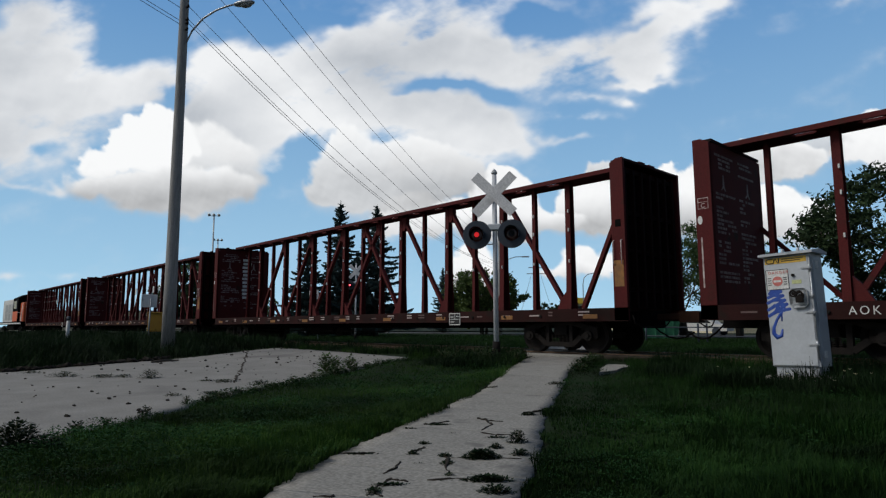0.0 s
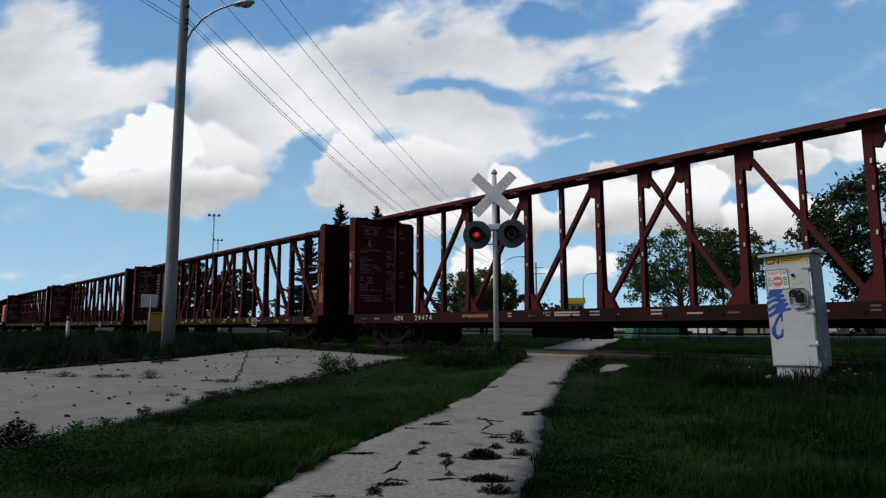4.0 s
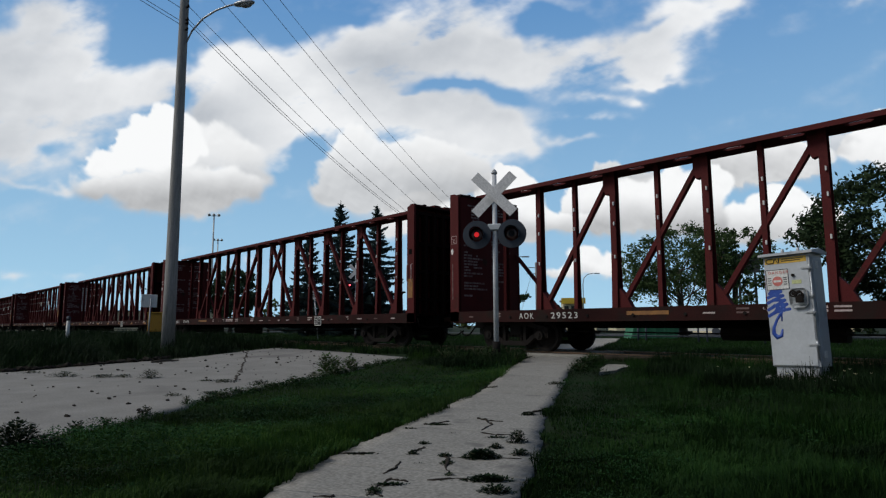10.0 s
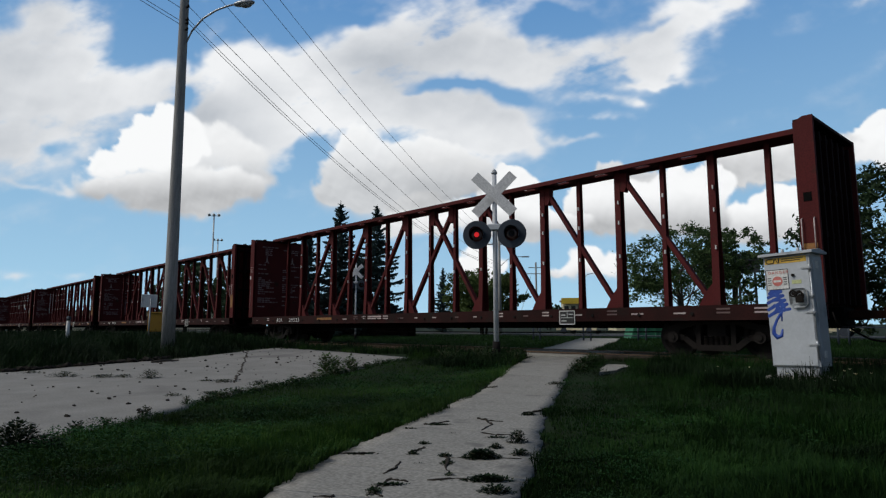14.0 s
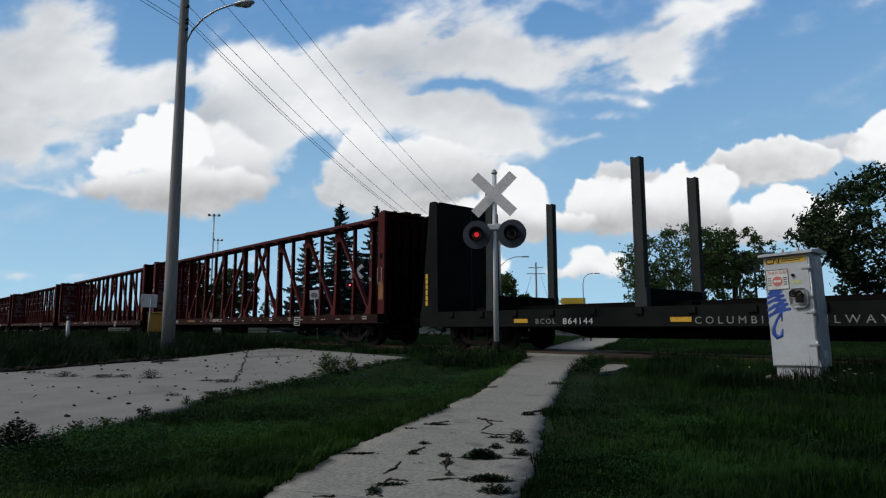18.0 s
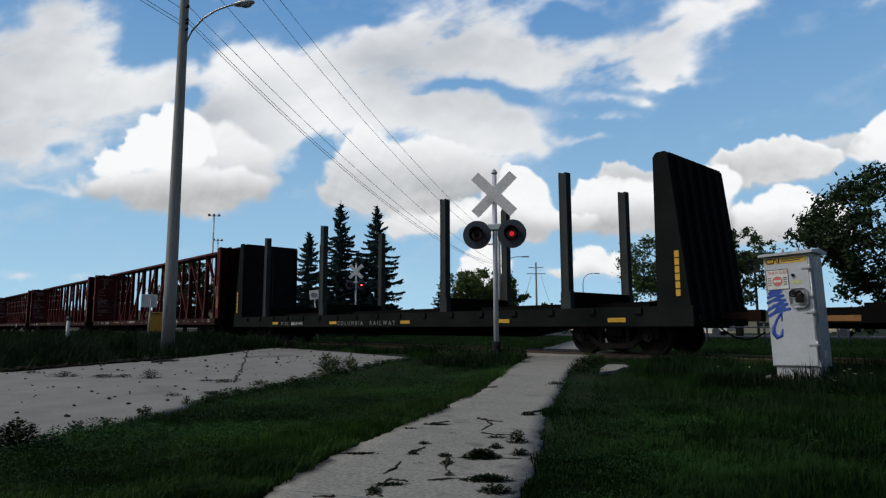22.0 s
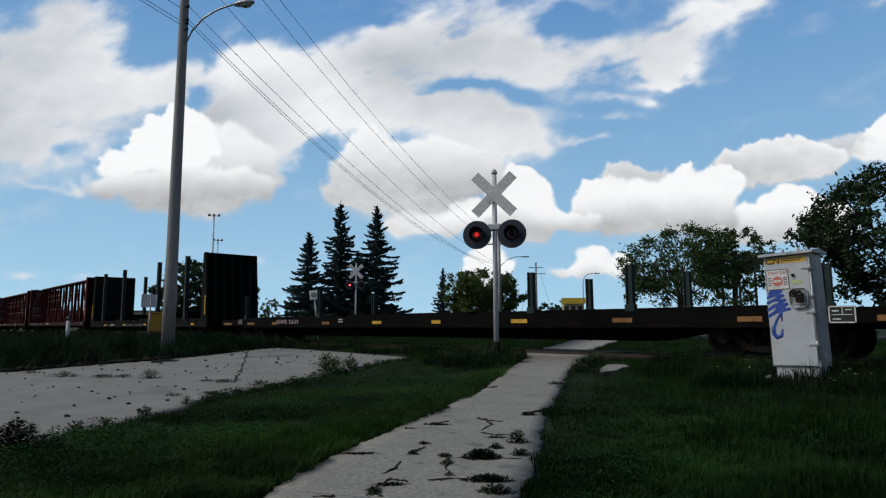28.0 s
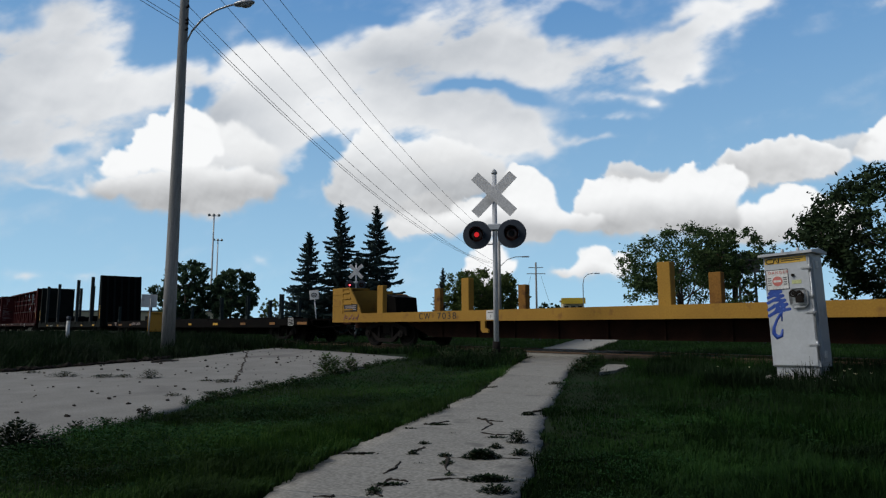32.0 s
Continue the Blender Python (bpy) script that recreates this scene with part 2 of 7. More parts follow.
M["purple_spray"] = material("faded_purple_spray", (0.30, 0.12, 0.20), (0.35, 0.18, 0.16), rough=0.7, scale=8, fine=40, bump=0.0)
M["old_reflector"] = material("dirty_orange_tape", (0.32, 0.14, 0.03), (0.2, 0.09, 0.03), rough=0.6, scale=6, fine=40, bump=0.0)
M["silver"] = material("aluminium_paint", (0.50, 0.53, 0.56), (0.40, 0.425, 0.455), rough=0.5, metal=0.05, scale=2.5, fine=30, stain=(0.22, 0.24, 0.27), stain_scale=2.6, stain_at=0.58, bump=0.02, grain=0.15)
M["paint_silver"] = material("silver_mast_paint", (0.62, 0.64, 0.67), (0.50, 0.52, 0.55), rough=0.5, scale=3, fine=40, bump=0.03, stain=(0.36, 0.36, 0.36), stain_scale=2.5, stain_at=0.62)
M["galv"] = material("galvanised_steel", (0.5, 0.52, 0.54), (0.38, 0.4, 0.42), rough=0.45, metal=0.5, scale=6, fine=60, bump=0.05)
M["hood"] = material("matt_black_enamel", (0.032, 0.042, 0.058), (0.045, 0.056, 0.074), rough=0.6, scale=6, fine=60, bump=0.05, spec=0.3)
M["wood_pole"] = material("weathered_pole_timber", (0.36, 0.355, 0.345), (0.25, 0.245, 0.24), rough=0.9, scale=4, fine=26, stretch=(5, 5, 0.5), bump=0.5, stain=(0.09, 0.075, 0.06), stain_scale=1.0, stain_at=0.6)
M["bark"] = material("tree_bark", (0.09, 0.075, 0.06), (0.05, 0.042, 0.035), rough=0.95, scale=5, fine=25, stretch=(3, 3, 0.6), bump=0.6)
M["spruce"] = leafy("spruce_needles", (0.034, 0.062, 0.064), (0.082, 0.118, 0.112), 0.35, 0.15)
M["leaf"] = leafy("broad_leaves", (0.042, 0.078, 0.030), (0.10, 0.15, 0.06), 0.45, 0.35)
M["leaf_dark"] = leafy("dark_broad_leaves", (0.016, 0.032, 0.016), (0.042, 0.066, 0.028), 0.45, 0.2)
M["leaf_olive"] = leafy("olive_green_leaves", (0.060, 0.098, 0.032), (0.125, 0.165, 0.055), 0.45, 0.35)
# a yellower green than the other leaves
M["leaf_warm"] = leafy("yellow_green_leaves", (0.085, 0.115, 0.03), (0.15, 0.16, 0.045), 0.35, 0.4)
# distance haze mixed into the leaf colour as a bluish tinge
M["leaf_hazy"] = leafy("hazy_far_leaves", (0.040, 0.075, 0.045), (0.09, 0.135, 0.07), 0.4, 0.3)
M["wire"] = material("wire", (0.12, 0.12, 0.125), rough=0.6, bump=0)
M["blue_spray"] = material("blue_spray_paint", (0.012, 0.05, 0.30), (0.02, 0.08, 0.38), rough=0.5, scale=12, fine=60, bump=0)
M["sign_red"] = material("faded_sign_red", (0.55, 0.12, 0.10), (0.6, 0.2, 0.17), rough=0.6, bump=0)
M["sign_black"] = material("sign_black", (0.02, 0.02, 0.02), rough=0.5, bump=0)
M["lime"] = material("faded_lime_label", (0.45, 0.5, 0.2), (0.5, 0.52, 0.3), rough=0.6, bump=0)
M["red_glow"] = glow("lit_red_lamp", (0.95, 0.03, 0.035), 0.55)
M["red_lens"] = material("unlit_red_lens", (0.05, 0.008, 0.008), rough=0.25, bump=0)

M["lens_glass"] = material("grey_window_glass", (0.16, 0.2, 0.2), (0.1, 0.14, 0.14), rough=0.15, bump=0)
# ---- sky with drifting clouds ----


def value_noise(x, y, seed):
    """Smooth noise between 0 and 1 on arrays."""
    tab = np.random.default_rng(seed).random((256, 256))
    xi, yi = np.floor(x).astype(int), np.floor(y).astype(int)
    fx, fy = x - xi, y - yi
    fx, fy = fx * fx * (3 - 2 * fx), fy * fy * (3 - 2 * fy)
    a, b = tab[yi & 255, xi & 255], tab[yi & 255, (xi + 1) & 255]
    c, d = tab[(yi + 1) & 255, xi & 255], tab[(yi + 1) & 255, (xi + 1) & 255]
    return (a * (1 - fx) + b * fx) * (1 - fy) + (c * (1 - fx) + d * fx) * fy


def fbm(x, y, seed, octaves=5, gain=0.52):
    total, amp, norm = 0.0, 1.0, 0.0
    for k in range(octaves):
        c, d = math.cos(0.5 + 0.9 * k) * 2 ** k, math.sin(0.5 + 0.9 * k) * 2 ** k      # each octave turned, so that no grid shows
        total = total + amp * value_noise(x * c - y * d + 17.3 * k, x * d + y * c + 5.1 * k, seed + k)
        norm += amp
        amp *= gain
    return total / norm


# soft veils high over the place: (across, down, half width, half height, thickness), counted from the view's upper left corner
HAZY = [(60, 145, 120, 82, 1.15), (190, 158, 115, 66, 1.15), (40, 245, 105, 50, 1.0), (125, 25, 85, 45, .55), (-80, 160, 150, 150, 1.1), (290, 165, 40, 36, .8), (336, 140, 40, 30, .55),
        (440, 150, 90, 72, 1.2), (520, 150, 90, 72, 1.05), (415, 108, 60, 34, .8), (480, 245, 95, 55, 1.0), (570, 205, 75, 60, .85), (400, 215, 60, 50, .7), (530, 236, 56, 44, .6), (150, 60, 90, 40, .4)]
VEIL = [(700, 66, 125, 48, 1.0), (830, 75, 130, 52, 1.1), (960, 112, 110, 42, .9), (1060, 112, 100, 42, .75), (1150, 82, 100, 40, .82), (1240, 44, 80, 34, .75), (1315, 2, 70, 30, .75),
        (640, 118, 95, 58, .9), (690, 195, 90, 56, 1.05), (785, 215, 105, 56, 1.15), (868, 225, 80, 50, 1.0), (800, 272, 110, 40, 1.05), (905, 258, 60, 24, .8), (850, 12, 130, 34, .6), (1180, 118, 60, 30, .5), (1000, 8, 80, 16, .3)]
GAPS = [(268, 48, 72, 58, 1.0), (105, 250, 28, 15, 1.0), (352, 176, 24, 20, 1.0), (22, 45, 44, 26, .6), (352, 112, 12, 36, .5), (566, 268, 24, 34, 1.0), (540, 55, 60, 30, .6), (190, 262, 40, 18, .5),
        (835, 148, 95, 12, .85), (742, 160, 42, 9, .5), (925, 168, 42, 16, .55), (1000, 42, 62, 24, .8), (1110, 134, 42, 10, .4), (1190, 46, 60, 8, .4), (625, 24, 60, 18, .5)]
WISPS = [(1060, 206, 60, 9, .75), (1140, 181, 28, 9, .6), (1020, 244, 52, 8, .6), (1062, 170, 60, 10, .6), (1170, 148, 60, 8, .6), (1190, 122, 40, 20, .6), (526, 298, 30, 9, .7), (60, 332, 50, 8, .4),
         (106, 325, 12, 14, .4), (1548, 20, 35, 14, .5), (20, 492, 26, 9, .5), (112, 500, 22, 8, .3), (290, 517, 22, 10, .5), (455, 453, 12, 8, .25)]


def heap(x, y, rows, k=1.15):
    f = np.zeros_like(x)
    for cx, cy, rx, ry, amp in rows:
        f = f + amp * np.exp(-k * (((x - cx) / rx) ** 2 + ((y - cy) / ry) ** 2))
    return f


def billow(u, v, seed):
    """Cauliflower bumps: ridged noise at four sizes, between -0.5 and 0.5."""
    f = 0.0
    for k, (n, w) in enumerate(((15, .50), (32, .29), (66, .14), (130, .07))):
        c, d = math.cos(0.6 + 1.1 * k) * n, math.sin(0.6 + 1.1 * k) * n
        f = f + w * (1 - np.sqrt((2 * value_noise(u * c - v * d + 3.7 * k, u * d + v * c + 1.9 * k, seed + k) - 1) ** 2 + 0.02))
    return (f - 0.50) * 1.9


def ease(t):
    t = np.clip(t, 0, 1)
    return t * t * (3 - 2 * t)


class Air:
    """The sky's colour over a sheet of directions, laid down from far to near."""

    def __init__(self, u, v, el):
        self.u, self.v = u, v
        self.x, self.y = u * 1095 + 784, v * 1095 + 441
        h = np.clip(el / 0.60, 0, 1)[..., None] ** 0.72
        self.col = np.array((0.43, 0.695, 0.87)) * (1 - h) + np.array((0.076, 0.228, 0.515)) * h
        self.n1, self.n2 = fbm(u * 7 + 3, v * 7 + 8, 31, 5, 0.6) - 0.5, fbm(u * 7 + 40, v * 7 + 2, 51, 5, 0.6) - 0.5
        self.puff, self.fluff = billow(u, v, 71), billow(u * 1.7 + 9, v * 1.7 + 4, 141)
        self.fine = fbm(u * 60, v * 75, 211, 4, 0.6) - 0.5
        # relief: how the bumps turn towards the light above
        self.relief = billow(u, v, 71) - billow(u - 0.004, v - 0.010, 71) + 0.5 * (self.fluff - billow(u * 1.7 + 9 - 0.004, v * 1.7 + 4 - 0.010, 141))
        self.tone = fbm(u * 10, v * 14, 95, 4, 0.45) - 0.5

    def lay(self, alpha, colour):
        a = alpha[..., None]
        self.col = self.col * (1 - a) + colour * a

    def veil(self):
        u, v = self.u, self.v
        x, y = self.x + self.n1 * 120, self.y + self.n2 * 80
        streak = (fbm(u * 7 - v * 3, v * 18 + u * 6, 77, 6, 0.62) - 0.5) * 2.1
        soft = heap(x, y, HAZY) + heap(x, y, VEIL) - heap(x, y, GAPS)
        soft = soft * (1 + 0.95 * streak) + 0.30 * streak + 0.14 * self.puff + 0.05 * self.fine + 1.0 * heap(x, y, WISPS, 1.3) * (1 + 1.2 * streak)
        lit = np.clip(0.90 - 0.16 * np.clip(soft, 0, 1.5) + 1.7 * (fbm(u * 6, v * 10, 93, 4, 0.42) - 0.5) + 0.1 * self.relief, 0, 1)[..., None]
        self.lay(ease((soft - 0.02) / 1.05) * 0.97, np.array((0.50, 0.53, 0.57)) * (1 - lit) + np.array((0.90, 0.91, 0.92)) * lit)

    def bank(self, puffs, top, foot, light=0.93, dark=0.52, crisp=7.0, base=24.0, full=1.0, rim=0.0):
        """A heap of rounded puffs (across, down, half width, half height), lit down to top and shaded from foot on."""
        x = self.x + self.n1 * 34 + self.puff * 10 + self.fluff * 8
        y = self.y + self.n2 * 26 + self.puff * 14 + self.fluff * 9
        f = np.full_like(x, -1e3)
        below = np.full_like(x, -1e3)
        for cx, cy, rx, ry in puffs:
            d = np.sqrt(((x - cx) / rx) ** 2 + ((y - cy) / ry) ** 2)
            g = (1 - d) * min(rx, ry)
            f = np.maximum(f, g) + 3.0 * np.exp(-np.abs(f - g) / 5.0) - 0.0
            below = np.maximum(below, cy + 0.3 * ry - 60 * np.maximum(d - 1, 0))
        f = f + 1.5 * self.fine + 4 * self.puff
        soft = crisp + (base - crisp) * ease((y - below) / 18)
        k = ease((self.y + 50 * self.tone + 8 * self.puff - top) / (foot - top))
        val = light + (dark - light) * k + (0.06 + 0.035 * k) * self.relief + 0.34 * self.tone * (0.25 + k)
        if rim:
            val = val + rim * np.exp(-np.maximum(f, 0) / 9) * (1 - ease((y - below) / 10))
        val = np.clip(val, 0.40, 0.96)[..., None]
        tint = np.array((0.955, 0.985, 1.03)) * (1 - val) + np.array((0.99, 1.0, 1.005)) * val
        self.lay(ease((f + 0.25 * soft) / soft) * full, val * tint)


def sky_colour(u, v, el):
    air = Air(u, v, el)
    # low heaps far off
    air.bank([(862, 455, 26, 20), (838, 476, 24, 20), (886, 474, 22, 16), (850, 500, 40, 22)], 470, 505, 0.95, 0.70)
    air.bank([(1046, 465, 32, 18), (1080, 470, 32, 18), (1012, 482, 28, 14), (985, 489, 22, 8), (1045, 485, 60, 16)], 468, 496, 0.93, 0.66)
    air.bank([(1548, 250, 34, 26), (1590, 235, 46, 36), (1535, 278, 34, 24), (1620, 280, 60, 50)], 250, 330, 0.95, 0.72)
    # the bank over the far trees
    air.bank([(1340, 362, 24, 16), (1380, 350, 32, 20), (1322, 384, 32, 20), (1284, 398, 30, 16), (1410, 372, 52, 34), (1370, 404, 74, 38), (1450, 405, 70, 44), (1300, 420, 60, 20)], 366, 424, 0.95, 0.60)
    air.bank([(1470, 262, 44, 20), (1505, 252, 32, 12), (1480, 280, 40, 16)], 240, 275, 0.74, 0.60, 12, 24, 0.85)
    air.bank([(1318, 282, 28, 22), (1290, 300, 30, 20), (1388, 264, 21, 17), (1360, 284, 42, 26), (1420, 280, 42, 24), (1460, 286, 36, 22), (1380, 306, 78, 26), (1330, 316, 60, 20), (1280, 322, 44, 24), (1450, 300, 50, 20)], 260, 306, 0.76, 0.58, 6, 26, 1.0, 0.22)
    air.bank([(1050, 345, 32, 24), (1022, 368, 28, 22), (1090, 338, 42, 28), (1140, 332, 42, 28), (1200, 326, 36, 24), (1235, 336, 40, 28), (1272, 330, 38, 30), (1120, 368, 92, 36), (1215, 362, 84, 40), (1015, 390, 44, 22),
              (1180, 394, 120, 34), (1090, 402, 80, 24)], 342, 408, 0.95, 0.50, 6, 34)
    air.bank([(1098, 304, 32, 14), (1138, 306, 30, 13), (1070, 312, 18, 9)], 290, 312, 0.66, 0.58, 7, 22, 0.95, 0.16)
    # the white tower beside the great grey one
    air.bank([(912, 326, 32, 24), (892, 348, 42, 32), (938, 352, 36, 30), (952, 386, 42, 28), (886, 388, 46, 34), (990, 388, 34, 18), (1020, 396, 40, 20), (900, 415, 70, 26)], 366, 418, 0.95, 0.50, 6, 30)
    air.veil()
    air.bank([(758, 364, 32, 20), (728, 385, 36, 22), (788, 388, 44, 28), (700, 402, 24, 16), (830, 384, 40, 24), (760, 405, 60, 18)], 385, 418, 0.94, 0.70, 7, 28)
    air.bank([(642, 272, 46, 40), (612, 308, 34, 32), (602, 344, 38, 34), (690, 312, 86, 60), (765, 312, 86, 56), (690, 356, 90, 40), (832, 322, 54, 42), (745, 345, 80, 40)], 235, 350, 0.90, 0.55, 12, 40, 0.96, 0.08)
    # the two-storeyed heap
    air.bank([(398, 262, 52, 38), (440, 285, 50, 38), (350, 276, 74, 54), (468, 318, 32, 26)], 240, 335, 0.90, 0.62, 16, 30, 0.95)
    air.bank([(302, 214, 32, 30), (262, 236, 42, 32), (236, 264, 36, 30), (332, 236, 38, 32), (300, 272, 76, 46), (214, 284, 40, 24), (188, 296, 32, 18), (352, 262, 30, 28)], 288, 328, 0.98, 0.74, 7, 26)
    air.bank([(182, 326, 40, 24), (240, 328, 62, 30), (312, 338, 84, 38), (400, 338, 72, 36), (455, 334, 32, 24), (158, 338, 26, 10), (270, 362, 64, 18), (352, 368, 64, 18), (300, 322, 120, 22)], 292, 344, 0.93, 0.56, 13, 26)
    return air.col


def build_sky():
    def spread(a0, a, b, b1, d):
        return np.concatenate([np.arange(a0, a, d * 4), np.arange(a, b, d), np.arange(b, b1, d * 4)])
    us, vs = spread(-1.05, -0.78, 0.78, 1.05, 0.0021), spread(-0.62, -0.43, 0.12, 0.17, 0.0021)
    nu, nv = len(us), len(vs)
    u, v = np.meshgrid(us, vs)
    uf, vf = u.ravel()[:, None], v.ravel()[:, None]
    go = np.array(AHEAD) * (math.cos(PITCH) + vf * math.sin(PITCH)) + np.array(ASIDE) * uf + np.array((0, 0, 1.0)) * (math.sin(PITCH) - vf * math.cos(PITCH))
    go /= np.linalg.norm(go, axis=1)[:, None]
    el = np.clip(np.arcsin(np.clip(go[:, 2], -1, 1)), -0.1, 1.2)
    reach = 3600.0 - 4900.0 * np.clip(el, 0, 0.55)      # the higher clouds are nearer and drift faster across
    pts = np.array(EYE) + go * reach[:, None]
    idx = np.arange(nu * nv).reshape(nv, nu)
    quads = np.stack([idx[:-1, :-1], idx[:-1, 1:], idx[1:, 1:], idx[1:, :-1]], -1).reshape(-1, 4)
    mt = bpy.data.materials.new("open_sky")
    mt.use_nodes = True
    nt = mt.node_tree
    nt.nodes.remove(nt.nodes["Principled BSDF"])
    em = nt.nodes.new("ShaderNodeEmission")
    at = nt.nodes.new("ShaderNodeAttribute")
    at.attribute_name = "air"
    nt.links.new(at.outputs["Vector"], em.inputs["Color"])
    nt.links.new(em.outputs[0], nt.nodes["Material Output"].inputs["Surface"])
    me = np_mesh("sky_vault", pts, quads, mt)
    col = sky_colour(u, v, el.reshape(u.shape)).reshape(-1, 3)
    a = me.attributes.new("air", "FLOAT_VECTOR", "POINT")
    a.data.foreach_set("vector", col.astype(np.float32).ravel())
    smooth(me)
    ob = new("backdrop_sky", me)
    return tagged(ob, label="blue summer sky with drifting heaped white clouds", category="sky", kind="structure")


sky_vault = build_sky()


# ---- ground ----
ROAD_NEAR = ((-4.05, -1.8), (-6.05, 1.2), (-8.3, 3.66), (-9.8, 5.95), (-11.1, 7.9), (-12.45, 10.35))
ROAD_FAR = ((-13.0, -3.5), (-15.9, 2.15), (-16.94, 3.6), (-18.2, 5.6), (-19.6, 8.3), (-20.9, 11.3))
PATH_LEFT = ((-2.3, -0.6), (-3.31, 1.67), (-3.51, 1.94), (-3.78, 2.25), (-4.01, 2.68), (-4.38, 3.25), (-4.64, 3.7), (-5.15, 4.58), (-5.98, 6.03), (-7.24, 7.99), (-8.35, 9.6), (-9.2, 11.0), (-10.3, 12.5))
PATH_RIGHT = ((-1.05, 0.34), (-2.44, 2.85), (-3.22, 4.10), (-4.12, 5.24), (-5.32, 7.11), (-6.72, 9.28), (-8.35, 12.5))


def along(line, s):
    """A point at the share s of a polyline's length."""
    pts = [Vector((*p, 0)) for p in line]
    lens = [(b - a).length for a, b in zip(pts, pts[1:])]
    want = s * sum(lens)
    for a, b, l in zip(pts, pts[1:], lens):
        if want <= l or b is pts[-1]:
            return a.lerp(b, min(want / l, 1.0))
        want -= l


def line_x(line, y):
    """x of a polyline at y."""
    ys = [p[1] for p in line]
    xs = [p[0] for p in line]
    return np.interp(y, ys, xs)


def ramp01(v, a, b):
    t = np.clip((v - a) / (b - a), 0, 1)
    return t * t * (3 - 2 * t)


def ground_z(x, y, dug=1.0):
    """Height of the earth under the grass, dug out under road and path."""
    x, y = np.asarray(x, float), np.asarray(y, float)
    z = -0.27 + 0.17 * ramp01(y, 6.0, 12.0)
    z = z - 0.10 * ramp01(y, 18, 40)
    bank = ramp01(line_x(ROAD_FAR, y) - x, 0.1, 2.6) * (1 - ramp01(y, 10.0, 12.3)) * ramp01(y, -25, -6)
    z = z + 0.28 * bank
    z = z + 0.035 * (value_noise(x * 0.7 + 90, y * 0.7 + 90, 3) - 0.5) * (1 - ramp01(np.abs(y - TRACK_Y), 300, 500))
    on_road = ramp01(x - line_x(ROAD_FAR, y), -0.2, 0.25) * ramp01(line_x(ROAD_NEAR, y) - x, -0.2, 0.25) * (1 - ramp01(y, 10.3, 11.3))
    on_path = ramp01(x - line_x(PATH_LEFT, y), -0.15, 0.12) * ramp01(line_x(PATH_RIGHT, y) - x, -0.15, 0.12) * (1 - ramp01(y, 12.3, 12.6))
    return z - 0.045 * dug * np.maximum(on_road, on_path)


def build_ground():
    def steps(fine0, fine1, d, far0, far1):
        a = list(np.arange(fine0, fine1 + d / 2, d))
        g = d
        while a[-1] < far1:
            g *= 1.22
            a.append(min(a[-1] + g, far1))
        g = d
        while a[0] > far0:
            g *= 1.22
            a.insert(0, max(a[0] - g, far0))
        return np.array(a)
    xs, ys = steps(-28, 8, 0.16, -3000, 3000), steps(-4, 18, 0.16, -3000, 3000)
    x, y = np.meshgrid(xs, ys)
    z = ground_z(x, y)
    n, m = len(xs), len(ys)
    idx = np.arange(n * m).reshape(m, n)
    quads = np.stack([idx[:-1, :-1], idx[:-1, 1:], idx[1:, 1:], idx[1:, :-1]], -1).reshape(-1, 4)
    me = np_mesh("ground", np.stack([x, y, z], -1).reshape(-1, 3), quads, M["soil"])
    smooth(me)
    return tagged(new("ground", me), label="rough turf and earth beside the railway", category="ground", kind="structure")


build_ground()


def strip(name, left, right, n, across, lift, mt, label, category, ragged, s0=0.0, s1=1.0, thick=0.05):
    """A thin slab between two edge lines with ragged edges."""
    rows = []
    for i in range(n + 1):
        s = s0 + (s1 - s0) * i / n
        a, b = along(left, s), along(right, s)
        wob = (noise.noise(Vector((s * 37, 1.7, 0))) * ragged, noise.noise(Vector((s * 41, 8.3, 0))) * ragged)
        d = (b - a).normalized()
        a, b = a + d * wob[0], b + d * wob[1]
        rows.append([a.lerp(b, k / across) for k in range(across + 1)])
    pts = np.array([[p.x, p.y, 0] for r in rows for p in r])
    pts[:, 2] = -0.27 + 0.17 * ramp01(pts[:, 1], 6.0, 12.0) + lift
    under = pts.copy()
    under[:, 2] -= thick
    w = across + 1
    top = np.arange((n + 1) * w).reshape(n + 1, w)
    quads = np.stack([top[:-1, :-1], top[:-1, 1:], top[1:, 1:], top[1:, :-1]], -1).reshape(-1, 4).tolist()
    k = len(pts)
    rim = list(top[0, :]) + list(top[1:, -1]) + list(top[-1, -2::-1]) + list(top[-2:0:-1, 0])
    for a, b in zip(rim, rim[1:] + rim[:1]):
        quads.append([b, a, a + k, b + k])
    me = np_mesh(name, np.concatenate([pts, under]), quads, mt)
    smooth(me)
    return me


road = tagged(new("road", strip("road", ROAD_FAR, ROAD_NEAR, 90, 30, 0.0, M["asphalt"], "", "", 0.28)),
              label="pale worn-out stub of road strewn with stones", category="road", kind="structure")

# ---- railway ----
def rail_bm(x0, x1):
    bm = bmesh.new()
    prism(bm, [(-0.07, -0.18), (0.07, -0.18), (0.07, -0.165), (0.012, -0.15), (0.012, -0.04), (0.036, -0.03), (0.036, 0.0), (-0.036, 0.0), (-0.036, -0.03), (-0.012, -0.04), (-0.012, -0.15), (-0.07, -0.165)], 0, x0, x1)
    return bm


